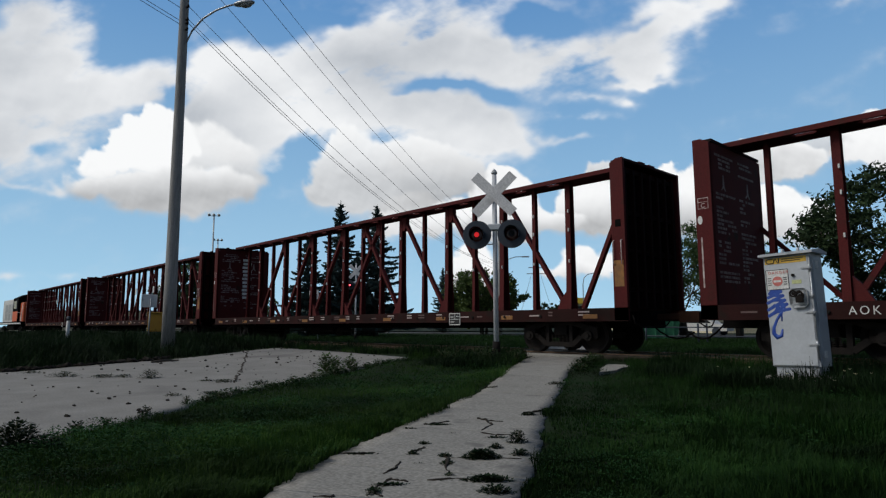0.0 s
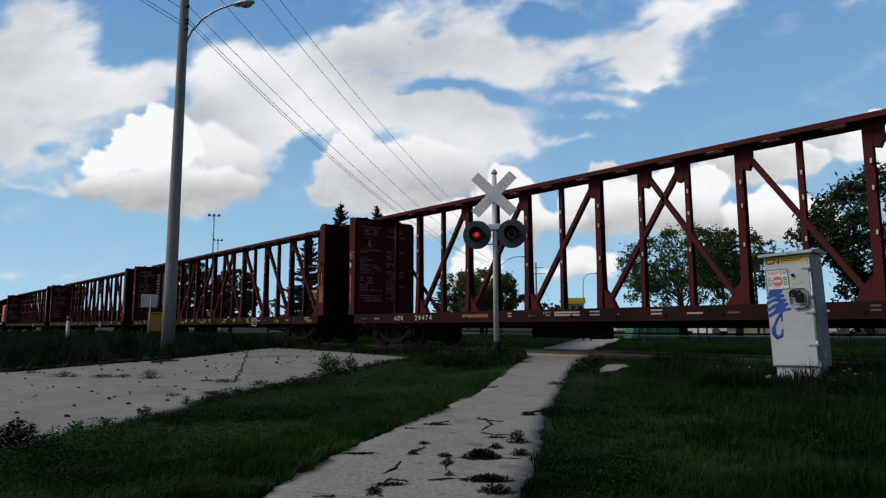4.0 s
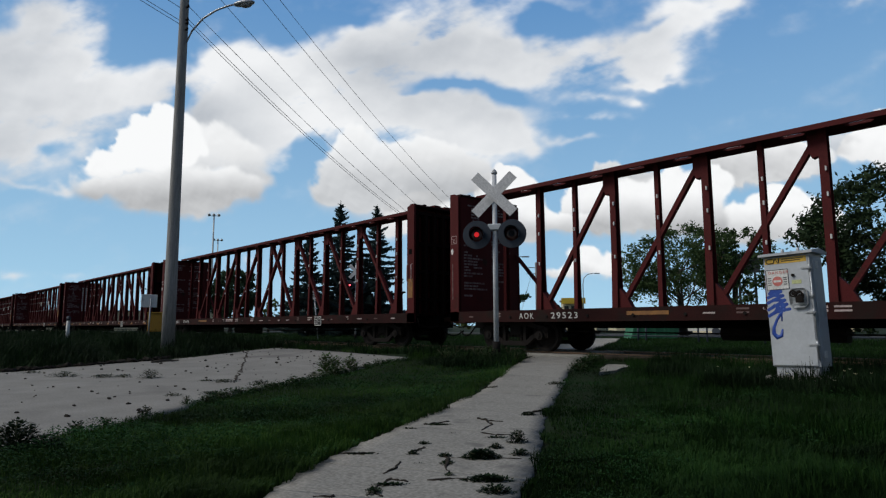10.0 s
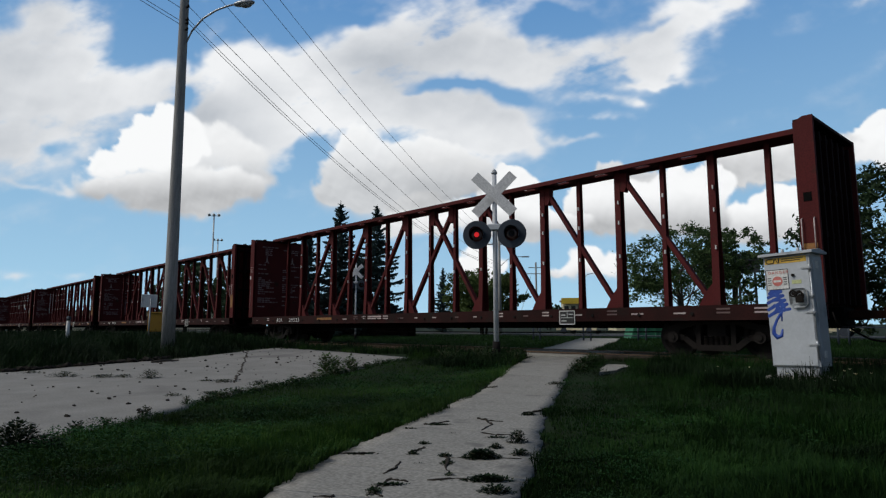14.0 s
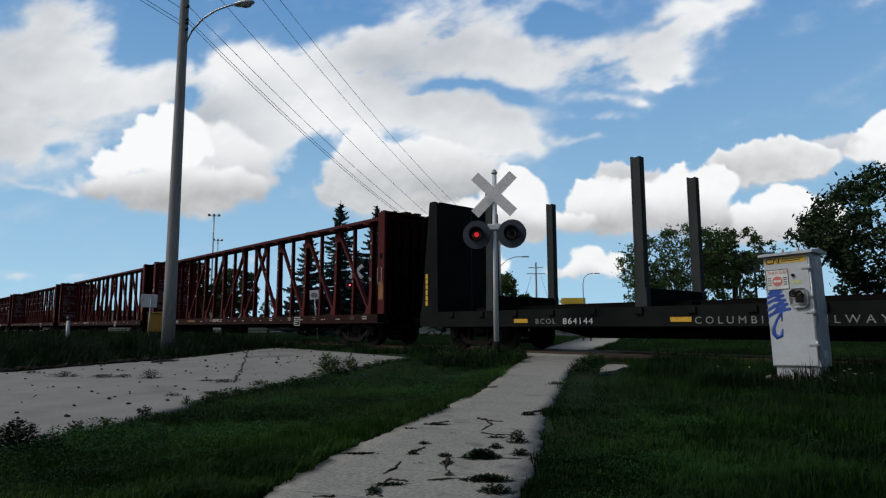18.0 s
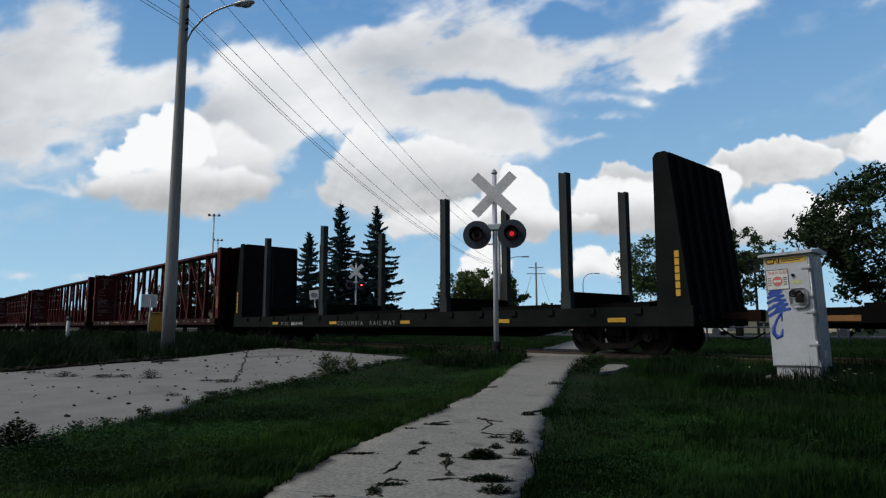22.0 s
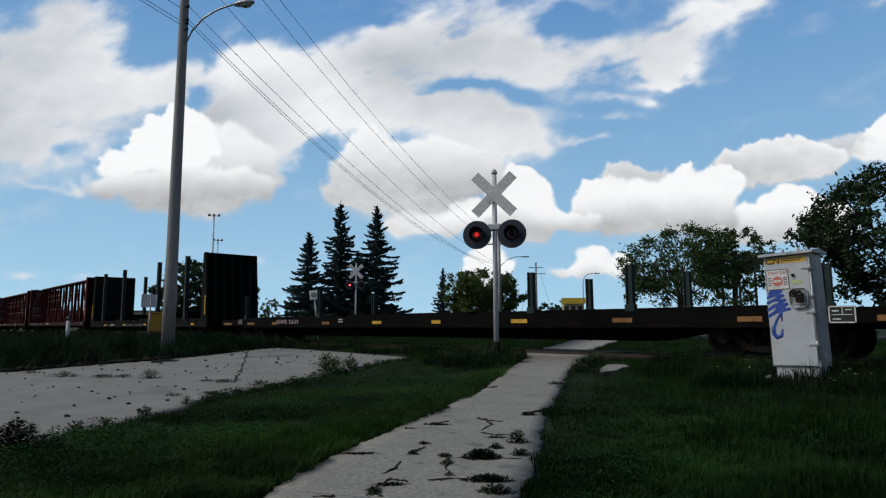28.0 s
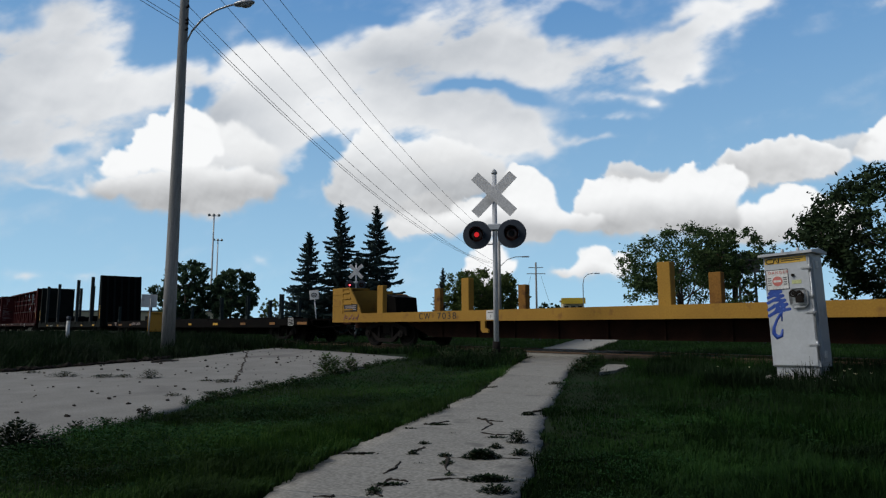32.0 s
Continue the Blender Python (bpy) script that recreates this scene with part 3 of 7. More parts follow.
track = thing("railway_track", pose(0, TRACK_Y, 0), label="worn rails on timber ties sunk in weeds", category="railway track", kind="structure")
for side in (-0.755, 0.755):
    r = part("rail", rail_bm(-600, 400), M["rail"], track)
    r.location.y = side
bm = bmesh.new()
prism(bm, [(-2.3, -0.30), (2.3, -0.30), (1.5, -0.15), (-1.5, -0.15)], 0, -600, 400)
part("ballast", bm, M["ballast"], track, "dirty ballast bed")
bm = bmesh.new()
box(bm, -0.11, 0.11, -1.27, 1.27, -0.30, -0.125, 0.01)
tie_mesh = mesh_of("tie", bm, M["tie"])
for i in range(150):
    x = -62 + i * 0.53
    piece("tie", tie_mesh, track, pose(x, random.uniform(-0.05, 0.05), random.uniform(-0.012, 0.006), 0, 0, random.uniform(-1.2, 1.2)))

# how far the train has gone, every two seconds
GONE = (0.0, 6.36, 12.71, 19.07, 25.47, 31.95, 38.49, 45.05, 51.56, 57.99, 64.46, 71.21, 78.64, 87.05, 96.20, 105.73, 115.42)
WHEEL_R = 0.42


def gone(t):
    """Smooth course between the two-second marks."""
    i = min(int(t // 2), 15)
    f = t / 2 - i
    p = [GONE[max(i - 1, 0)], GONE[i], GONE[i + 1], GONE[min(i + 2, 16)]]
    if i == 0:
        p[0] = 2 * p[1] - p[2]
    if i == 15:
        p[3] = 2 * p[2] - p[1]
    return 0.5 * (2 * p[1] + (p[2] - p[0]) * f + (2 * p[0] - 5 * p[1] + 4 * p[2] - p[3]) * f * f + (3 * p[1] - p[0] - 3 * p[2] + p[3]) * f ** 3)


CARS, WHEELSETS = [], []


def wheelset_bm():
    bm = bmesh.new()
    rod(bm, (0, -1.0, 0), (0, 1.0, 0), 0.075, n=12)
    for s in (-1, 1):
        y = s * 0.755
        prof = [(0.10, y - s * 0.02), (0.30, y - s * 0.0), (WHEEL_R - 0.05, y - s * 0.03), (WHEEL_R + 0.025, y - s * 0.045), (WHEEL_R + 0.02, y - s * 0.02), (WHEEL_R, y), (WHEEL_R, y + s * 0.09), (WHEEL_R - 0.07, y + s * 0.09), (0.30, y + s * 0.045), (0.13, y + s * 0.05), (0.12, y + s * 0.11), (0.0, y + s * 0.11)]
        n = 28
        rings = [[bm.verts.new((r * math.cos(2 * math.pi * k / n), yy, r * math.sin(2 * math.pi * k / n))) for k in range(n)] for r, yy in prof[:-1]]
        for a, b in zip(rings, rings[1:]):
            for k in range(n):
                bm.faces.new((a[k], a[(k + 1) % n], b[(k + 1) % n], b[k]))
        bm.faces.new(rings[-1])
    bmesh.ops.recalc_face_normals(bm, faces=bm.faces)
    return bm


WHEEL_MESH = mesh_of("wheelset", wheelset_bm(), M["wheel"])


def side_frame_bm():
    """A cast side frame: bowed top and bottom members, columns and pedestals, open between."""
    bm = bmesh.new()
    top = [(-1.10, 0.56), (-0.78, 0.63), (-0.42, 0.74), (0.42, 0.74), (0.78, 0.63), (1.10, 0.56)]
    low = [(-0.92, 0.44), (-0.66, 0.40), (-0.40, 0.20), (0.40, 0.20), (0.66, 0.40), (0.92, 0.44)]
    for line, w in ((top, 0.13), (low, 0.12)):
        for (x0, z0), (x1, z1) in zip(line, line[1:]):
            beam(bm, (x0, 0, z0), (x1, 0, z1), w, 0.13)
    for s in (-1, 1):
        beam(bm, (s * 0.36, 0, 0.18), (s * 0.36, 0, 0.76), 0.10, 0.12)
        prism(bm, [(s * 0.78, 0.36), (s * 1.13, 0.36), (s * 1.13, 0.62), (s * 0.78, 0.66)] if s > 0 else [(-1.13, 0.36), (-0.78, 0.36), (-0.78, 0.66), (-1.13, 0.62)], 1, -0.06, 0.06)
    return bm


SIDE_FRAME = mesh_of("side_frame", side_frame_bm(), M["iron"])
bm = bmesh.new()
for k in range(-2, 3):
    for h in range(6):
        rod(bm, (k * 0.11, 0, 0.25 + h * 0.035), (k * 0.11, 0, 0.268 + h * 0.035), 0.05, n=8)
SPRING = mesh_of("spring_nest", bm, M["iron"])
bm = bmesh.new()
rod(bm, (0, -0.07, 0), (0, 0.07, 0), 0.12, n=14)
rod(bm, (0, -0.10, 0), (0, -0.06, 0), 0.06, n=8)
BEARING = mesh_of("bearing_cap", bm, M["wheel"])


def truck(car, x, mt=None):
    bm = bmesh.new()
    box(bm, -0.2, 0.2, -1.0, 1.0, 0.42, 0.70, 0.02)
    rod(bm, (0, 0, 0.7), (0, 0, 0.78), 0.3, n=16)
    t = part("truck", bm, M["iron"], car, "four-wheel cast-iron truck")
    t.location = (x, 0, 0)
    for s in (-1, 1):
        piece("side_frame", SIDE_FRAME, t, pose(0, s * 0.99, 0))
        piece("spring_nest", SPRING, t, pose(0, s * 0.99, 0))
    for a in (-0.89, 0.89):
        w = piece("wheelset", WHEEL_MESH, t, pose(a, 0, WHEEL_R))
        WHEELSETS.append((w, a))
        for s in (-1, 1):
            piece("bearing_cap", BEARING, t, pose(a, s * 1.06, WHEEL_R, 0, 0, 0 if s < 0 else 180))
    return t


def coupler(car, x, s):
    bm = bmesh.new()
    box(bm, x - 0.0 if s > 0 else x - 0.62, x + 0.62 if s > 0 else x, -0.10, 0.10, 0.78, 0.94, 0.02)
    prism(bm, [(x + s * 0.60, -0.17), (x + s * 0.86, -0.15), (x + s * 0.90, 0.02), (x + s * 0.72, 0.05), (x + s * 0.80, 0.17), (x + s * 0.62, 0.15)], 2, 0.74, 0.99)
    part("coupler", bm, M["rust"], car, "rusty knuckle coupler")
    bm = bmesh.new()
    pts = [(x - s * 0.05, -0.32, 0.72)] + [(x + s * 0.18 * k, -0.32 + 0.05 * k, 0.72 - 0.36 * math.sin(k * math.pi / 6) ** 0.8) for k in range(1, 6)]
    tube(bm, pts, 0.022, 6)
    part("air_hose", bm, M["black"], car)
    bm = bmesh.new()
    tube(bm, [(x + s * 0.05, -1.25, 0.90), (x + s * 0.10, -1.25, 0.72), (x + s * 0.10, -0.9, 0.62), (x + s * 0.30, -0.2, 0.66), (x + s * 0.32, 0.0, 0.80)], 0.016, 6)
    part("uncoupling_lever", bm, M["iron"], car)


def stencil(car, x0, x1, z0, z1, y, mt="stencil", name="marking", label=""):
    bm = bmesh.new()
    box(bm, x0, x1, y - 0.004, y, z0, z1)
    return part(name, bm, M[mt], car, label)


def keyed(car, u):
    car.matrix_basis = pose(u, TRACK_Y, 0)
    CARS.append((car, u))


W2 = 1.365     # half width of the centerbeam cars
W3 = 1.40      # and of the flat cars
BEAM_LEN = 22.83
POSTS = [2.30 + 1.204 * k for k in range(16)]


def post_bm(wide):
    """A pressed channel post, spread a little at its foot."""
    bm = bmesh.new()
    x, t = 0.065 * wide, 0.015
    y0, y1 = 0.125 * wide, 0.072 * wide
    z1, zk = 3.53, 1.1
    for s in (-1, 1):
        prism(bm, [(s * (y0 + 0.0), 0.0), (s * (y1 + 0.02), zk), (s * y1, z1), (s * (y1 - t), z1), (s * (y1 + 0.02 - t), zk), (s * (y0 - t), 0.0)], 0, -x, x)
    prism(bm, [(-y0 + t, 0.0), (-y1 - 0.02 + t, zk), (-y1 + t, z1), (y1 - t, z1), (y1 + 0.02 - t, zk), (y0 - t, 0.0)], 0, -x, -x + t)
    return bm


def bulkhead_lines(bulk, x, side, seed):
    """Rows of small lettering too worn to read, on the inner face."""
    rr = random.Random(seed)
    bm = bmesh.new()
    for y0, wide in ((-1.14, 0.98), (0.06, 0.86)):
        z = 4.22
        while z > 1.5:
            if not (3.42 < z < 3.86):
                l, y = wide * rr.choice((0.35, 0.6, 0.8, 0.95, 1.0)), y0
                if z > 3.86:
                    y += 0.5 * (wide - l)
                end = y + l
                while y < end:
                    word = rr.uniform(0.06, 0.22)
                    if rr.random() < 0.86:
                        box(bm, *sorted((x, x + side * 0.004)), y, min(y + word, end), z, z + 0.05)
                    y += word + 0.03
            z -= rr.choice((0.088, 0.088, 0.088, 0.20))
    return tagged(part("lettering", bm, M["worn_stencil"], bulk, "rows of worn white stencilled lettering"), kind="stuff")


def centerbeam(u, seed, number="", plain=False, tail="diagonal", plates=False):
    car = thing("centerbeam_car", label="empty oxide-red centerbeam lumber car with tall end bulkheads", category="railway car", group="train cars")
    rr = random.Random(seed)
    L = BEAM_LEN
    bm = bmesh.new()
    box(bm, 0.3, L - 0.3, -W2 + 0.02, W2 - 0.02, 1.0, 1.06)
    part("deck", bm, M["red_dull"], car, "grimy red steel deck")
    for s in (-1, 1):
        bm = bmesh.new()
        prism(bm, [(s * W2, 0.765), (s * W2, 1.07), (s * (W2 - 0.12), 1.07), (s * (W2 - 0.12), 1.045), (s * (W2 - 0.025), 1.045), (s * (W2 - 0.025), 0.79), (s * (W2 - 0.12), 0.79), (s * (W2 - 0.12), 0.765)], 0, 0.0, L)
        part("side_sill", bm, M["red_dull"], car)
    bm = bmesh.new()
    box(bm, 0.0, L, -0.33, 0.33, 0.60, 1.0)
    for k in range(1, 14):
        x = L * k / 14
        prism(bm, [(-W2 + 0.05, 0.78), (W2 - 0.05, 0.78), (0.33, 0.62), (-0.33, 0.62)], 0, x - 0.04, x + 0.04)
    part("center_sill", bm, M["black"], car, "grimy black center sill and cross bearers")
    # the bulkheads
    for end in (0, 1):
        s = 1 if end == 0 else -1
        x0 = 0.0 if end == 0 else L
        bm = bmesh.new()
        a, b = sorted((x0 + s * 0.30, x0 + s * 0.34))
        prism(bm, [(-W2 + 0.05, 1.06), (W2 - 0.05, 1.06), (W2 - 0.05, 4.36), (W2 - 0.20, 4.52), (-W2 + 0.20, 4.52), (-W2 + 0.05, 4.36)], 0, a, b)
        bulk = part("bulkhead", bm, M["red"], car, "tall steel bulkhead plate")
        for y in (-1, 1):
            bm = bmesh.new()
            a, b = sorted((x0, x0 + s * 0.34))
            y0, y1 = sorted((y * W2, y * (W2 - 0.09)))
            prism(bm, [(a, 0.78), (b + 0.0, 0.78), (b, 4.46), ((a + b) / 2, 4.55), (a, 4.55)] if s > 0 else [(a, 0.78), (b, 0.78), (b, 4.55), ((a + b) / 2, 4.55), (a, 4.46)], 1, y0, y1)
            part("end_post", bm, M["red"], bulk)
        # ribs on the shaded outer face, their shade painted in
        for k in range(-3, 4):
            bar("stiffener", bulk, "shaded_red", x0 + s * 0.06, x0 + s * 0.30, k * 0.38 - 0.04, k * 0.38 + 0.04, 1.06, 4.36)
        for z in (1.5, 2.4, 3.3, 4.3):
            bar("cross_rib", bulk, "shaded_red", x0 + s * 0.12, x0 + s * 0.30, -W2 + 0.1, W2 - 0.1, z - 0.05, z + 0.05)
        bm = bmesh.new()
        a, b = sorted((x0, x0 + s * 0.36))
        box(bm, a, b, -W2 + 0.09, W2 - 0.09, 4.48, 4.54)
        for k in (-0.8, -0.1, 0.75):
            box(bm, a + 0.1, b - 0.1, k - 0.05, k + 0.05, 4.54, 4.60)
        part("top_rail", bm, M["red_dull"], bulk)
        if end == 0 or plain:
            bulkhead_lines(bulk, x0 + s * 0.342, s, seed + end)
        if end == 0:
            for yy, zz in ((-0.78, 3.5), (0.5, 3.5)):
                bm = bmesh.new()
                prism(bm, [(yy - 0.10, zz), (yy + 0.0, zz + 0.09), (yy + 0.02, zz + 0.34), (yy + 0.07, zz + 0.34), (yy + 0.09, zz + 0.10), (yy + 0.16, zz), (yy + 0.10, zz), (yy + 0.045, zz + 0.07), (yy - 0.04, zz)], 0, x0 + 0.342, x0 + 0.346)
                part("warning_mark", bm, M["worn_stencil"], bulk, "worn white warning mark")
        if end == 0 and seed == 39:
            bm = bmesh.new()
            for r in range(11):
                box(bm, x0 + 0.342, x0 + 0.347, -0.02 - 0.02 * (r % 3), 0.40 + 0.03 * (r % 2), 2.05 + r * 0.19, 2.17 + r * 0.19)
            tagged(part("lettering", bm, M["white"], bulk, "column of bright white stencilled lines"), kind="stuff")
        # plates on the edge of the near post
        if end == 0:
            bm = bmesh.new()
            for a_, b_, c_, d_ in ((0.05, 0.26, 3.06, 3.28),):
                box(bm, a_, b_, -W2 - 0.004, -W2, c_, c_ + 0.012)
                box(bm, a_, b_, -W2 - 0.004, -W2, d_, d_ + 0.012)
                box(bm, a_, a_ + 0.012, -W2 - 0.004, -W2, c_, d_)
                box(bm, b_, b_ + 0.012, -W2 - 0.004, -W2, c_, d_ + 0.012)
                box(bm, a_, b_, -W2 - 0.004, -W2, c_ + 0.14, c_ + 0.15)
            part("clearance_plate", bm, M["stencil"], bulk)
            bm = bmesh.new()
            prism(bm, [(0.085 + 0.05 * math.cos(a), 2.83 + 0.09 * math.sin(a)) for a in [i * math.pi / 8 for i in range(16)]], 1, -W2 - 0.005, -W2)
            part("oval_mark", bm, M["white"], bulk, "white oval mark")
            letters("C", 0.10, M["stencil"], bulk, pose(0.11, -W2 - 0.004, 3.085, 90), name="plate_letter")
            bm = bmesh.new()
            box(bm, 0.085, 0.115, -W2 - 0.005, -W2, 1.43, 2.47)
            part("reflector", bm, M["faint" if seed % 2 else "stencil"], bulk)
        else:
            bm = bmesh.new()
            box(bm, L - 0.30, L - 0.06, -W2 - 0.006, -W2, 1.55, 2.15)
            part("reflector", bm, M["old_reflector"], bulk, "dirty orange reflective tape")
            bar("post_socket", bulk, "black", L - 0.24, L - 0.10, -W2 - 0.008, -W2, 2.93, 3.10, "black square socket")
            for x in (L - 0.29, L - 0.08):
                bm = bmesh.new()
                tube(bm, [(x, -W2 + 0.01, 2.05), (x, -W2 - 0.05, 2.07), (x, -W2 - 0.05, 2.60), (x, -W2 + 0.01, 2.62)], 0.012, 6)
                part("grab_iron", bm, M["stencil"], bulk, "worn white grab iron")
    # the truss down the middle
    bm = bmesh.new()
    for s in (-1, 1):
        box(bm, 0.12, L - 0.12, *sorted((s * 0.37, s * 0.10)), 4.585, 4.64)
        box(bm, 0.37, L - 0.37, *sorted((s * 0.37, s * 0.345)), 4.53, 4.585)
    x = 0.3
    for p in POSTS + [L]:
        # the middle of the plate, cut by long slots between the posts
        e = min(p - 0.75, L - 0.3)
        if p == L:
            e = L - 0.3
        if e > x:
            prism(bm, [(x, -0.10), (x + 0.07, 0.0), (x, 0.10), (e, 0.10), (e - 0.07, 0.0), (e, -0.10)], 2, 4.59, 4.635)
        x = e + 0.36
    for q in (0.12, L - 0.37):
        box(bm, q, q + 0.25, -0.36, 0.36, 4.545, 4.58)
    part("top_chord", bm, M["red"], car, "red top chord with slots")
    for i, p in enumerate(POSTS):
        piece("post", post_mesh if i % 2 == 0 and i < 8 or i % 2 and i > 7 else thin_post, car, pose(p, 0, 1.06))
    for p in (1.0,) if tail == "diagonal" else (1.0, 21.56):
        piece("post", thin_post, car, pose(p, 0, 1.06))
    n = len(POSTS)
    left = [(8, 6), (6, 4), (4, 2), (2, 0)]
    for top, foot in left + [(n - 1 - a, n - 1 - b) for a, b in left]:
        bm = bmesh.new()
        xt, xf = POSTS[top], POSTS[foot]
        k = 1 if xt > xf else -1
        beam(bm, (xt - k * 0.13, 0, 4.42), (xf + k * 0.12, 0, 1.12), 0.105, 0.14)
        prism(bm, [(xt - k * 0.04, 4.52), (xt - k * 0.27, 4.52), (xt - k * 0.27, 4.18), (xt - k * 0.20, 4.02), (xt - k * 0.06, 4.06)], 1, -0.085, 0.085)
        prism(bm, [(xf + k * 0.04, 1.08), (xf + k * 0.45, 1.08), (xf + k * 0.26, 1.42), (xf + k * 0.10, 1.60)], 1, -0.085, 0.085)
        part("diagonal_brace", bm, M["red"], car)
    for x0, k in ((0.34, 1), (L - 0.34, -1)):
        bm = bmesh.new()
        if k > 0:
            beam(bm, (x0, 1.2, 2.90), (x0 + 1.7, 1.2, 1.08), 0.095, 0.09)
        elif tail == "brace":
            beam(bm, (22.42, 0, 2.3), (20.85, 0, 1.12), 0.095, 0.12)
        elif tail == "post":
            beam(bm, (22.42, 0, 2.0), (21.70, 0, 1.12), 0.095, 0.12)
        else:
            beam(bm, (22.25, 0, 4.30), (20.74, 0, 1.12), 0.105, 0.14)
        part("bulkhead_brace", bm, M["red"], car)
    # tie-down holes showing pale on the posts
    for p in POSTS:
        for z in (2.35, 3.2, 3.72):
            bar("tie_eye", car, "white", p + 0.025, p + 0.055, -0.145, -0.105, z, z + 0.09)
    for p in (POSTS[5], POSTS[8]) if plates else ():
        bar("notice_plate", car, "white", p - 0.12, p + 0.12, -0.19, -0.17, 2.88, 3.30, "small white notice plate")
    # winches and stencils along the sill
    for p in POSTS:
        piece("winch", winch_mesh, car, pose(p, 0, 0))
    for k in range(26):
        x = 0.8 + k * 0.83 + rr.uniform(-0.15, 0.15)
        l = rr.uniform(0.10, 0.34)
        if number and (2.3 < x < 5.3 or 5.4 < x < 6.8 or 8.3 < x < 9.8):
            continue
        for r in range(rr.choice((1, 2))):
            bar("marking", car, "stencil" if k % 3 else "faint", x, x + l, -W2 - 0.004, -W2, 0.90 + r * 0.075, 0.935 + r * 0.075)
    for k in range(0 if number else 9):
        x = 1.0 + k * (L - 2.0) / 8
        bar("reflector", car, "old_reflector", x - 0.20, x + 0.20, -W2 - 0.006, -W2, 0.83, 0.93)
    if number:
        letters("AOK", 0.155, M["white"], car, pose(2.61, -W2 - 0.006, 0.845, 90), 1.35, "white stencilled reporting mark", width=0.48)
        letters(number, 0.155, M["white"], car, pose(3.64, -W2 - 0.006, 0.845, 90), 1.25, "white stencilled car number", width=0.79)
        for z in (0.965, 0.90):
            bar("marking", car, "stencil", 9.0, 9.75, -W2 - 0.004, -W2, z, z + 0.045)
        letters("LMT", 0.05, M["stencil"], car, pose(8.66, -W2 - 0.004, 0.963, 90), 1.1, width=0.24)
        letters("WT", 0.05, M["stencil"], car, pose(8.72, -W2 - 0.004, 0.897, 90), 1.1, width=0.16)
        stencil(car, 5.75, 6.75, 0.90, 0.985, -W2 - 0.005, "old_reflector", "reflector", "rust-smeared orange tape")
    aci_panel(car, 17.0)
    truck(car, 2.15)
    truck(car, L - 2.15)
    coupler(car, 0.0, -1)
    coupler(car, L, 1)
    bm = bmesh.new()
    rod(bm, (7.3, 0.0, 0.50), (9.0, 0.0, 0.50), 0.17, n=14)
    box(bm, 9.2, 9.7, -0.2, 0.2, 0.32, 0.6, 0.02)
    part("air_reservoir", bm, M["iron"], car)
    bm = bmesh.new()
    tube(bm, [(3.5, -0.5, 0.52), (8.0, -0.5, 0.48), (15.0, -0.5, 0.48), (19.2, -0.5, 0.52)], 0.02, 6)
    part("brake_rod", bm, M["iron"], car)
    keyed(car, u)
    return car


def aci_panel(car, x, z=0.86, w=0.46, h=0.34, y=-W2):
    bm = bmesh.new()
    box(bm, x, x + w, y - 0.012, y, z - h / 2, z + h / 2)
    pl = part("consolidated_stencil_panel", bm, M["sign_black"], car, "black maintenance stencil panel edged in white")
    bm = bmesh.new()
    t = 0.022
    for a, b, c, d in ((0, w, -h / 2, -h / 2 + t), (0, w, h / 2 - t, h / 2), (0, t, -h / 2, h / 2), (w - t, w, -h / 2, h / 2), (w / 2, w / 2 + 0.012, 0, h / 2), (0.05, w - 0.05, -0.01, 0.002),
                       (0.06, w / 2 - 0.05, 0.05, 0.075), (w / 2 + 0.05, w - 0.06, 0.07, 0.09), (0.06, w / 2 - 0.02, -0.09, -0.07)):
        box(bm, x + a, x + b, y - 0.016, y - 0.012, z + c, z + d)
    part("panel_border", bm, M["white"], pl)


bm = bmesh.new()
box(bm, -0.10, 0.10, -W2 + 0.13, -W2 + 0.25, 0.86, 0.98, 0.01)
rod(bm, (0, -W2 + 0.1, 0.90), (0, -W2 - 0.03, 0.90), 0.035, n=8)
winch_mesh = mesh_of("winch", bm, M["iron"])
post_mesh = mesh_of("post", post_bm(1.25), M["red"])
thin_post = mesh_of("post", post_bm(0.85), M["red"])
LEAD = -5.75
for k, num in ((-3, ""), (-2, ""), (-1, ""), (0, "29474"), (1, "29523")):
    centerbeam(LEAD + 24.5 * k, 40 + k, num, tail={0: "brace", 1: "post"}.get(k, "diagonal"), plates=k < -1)


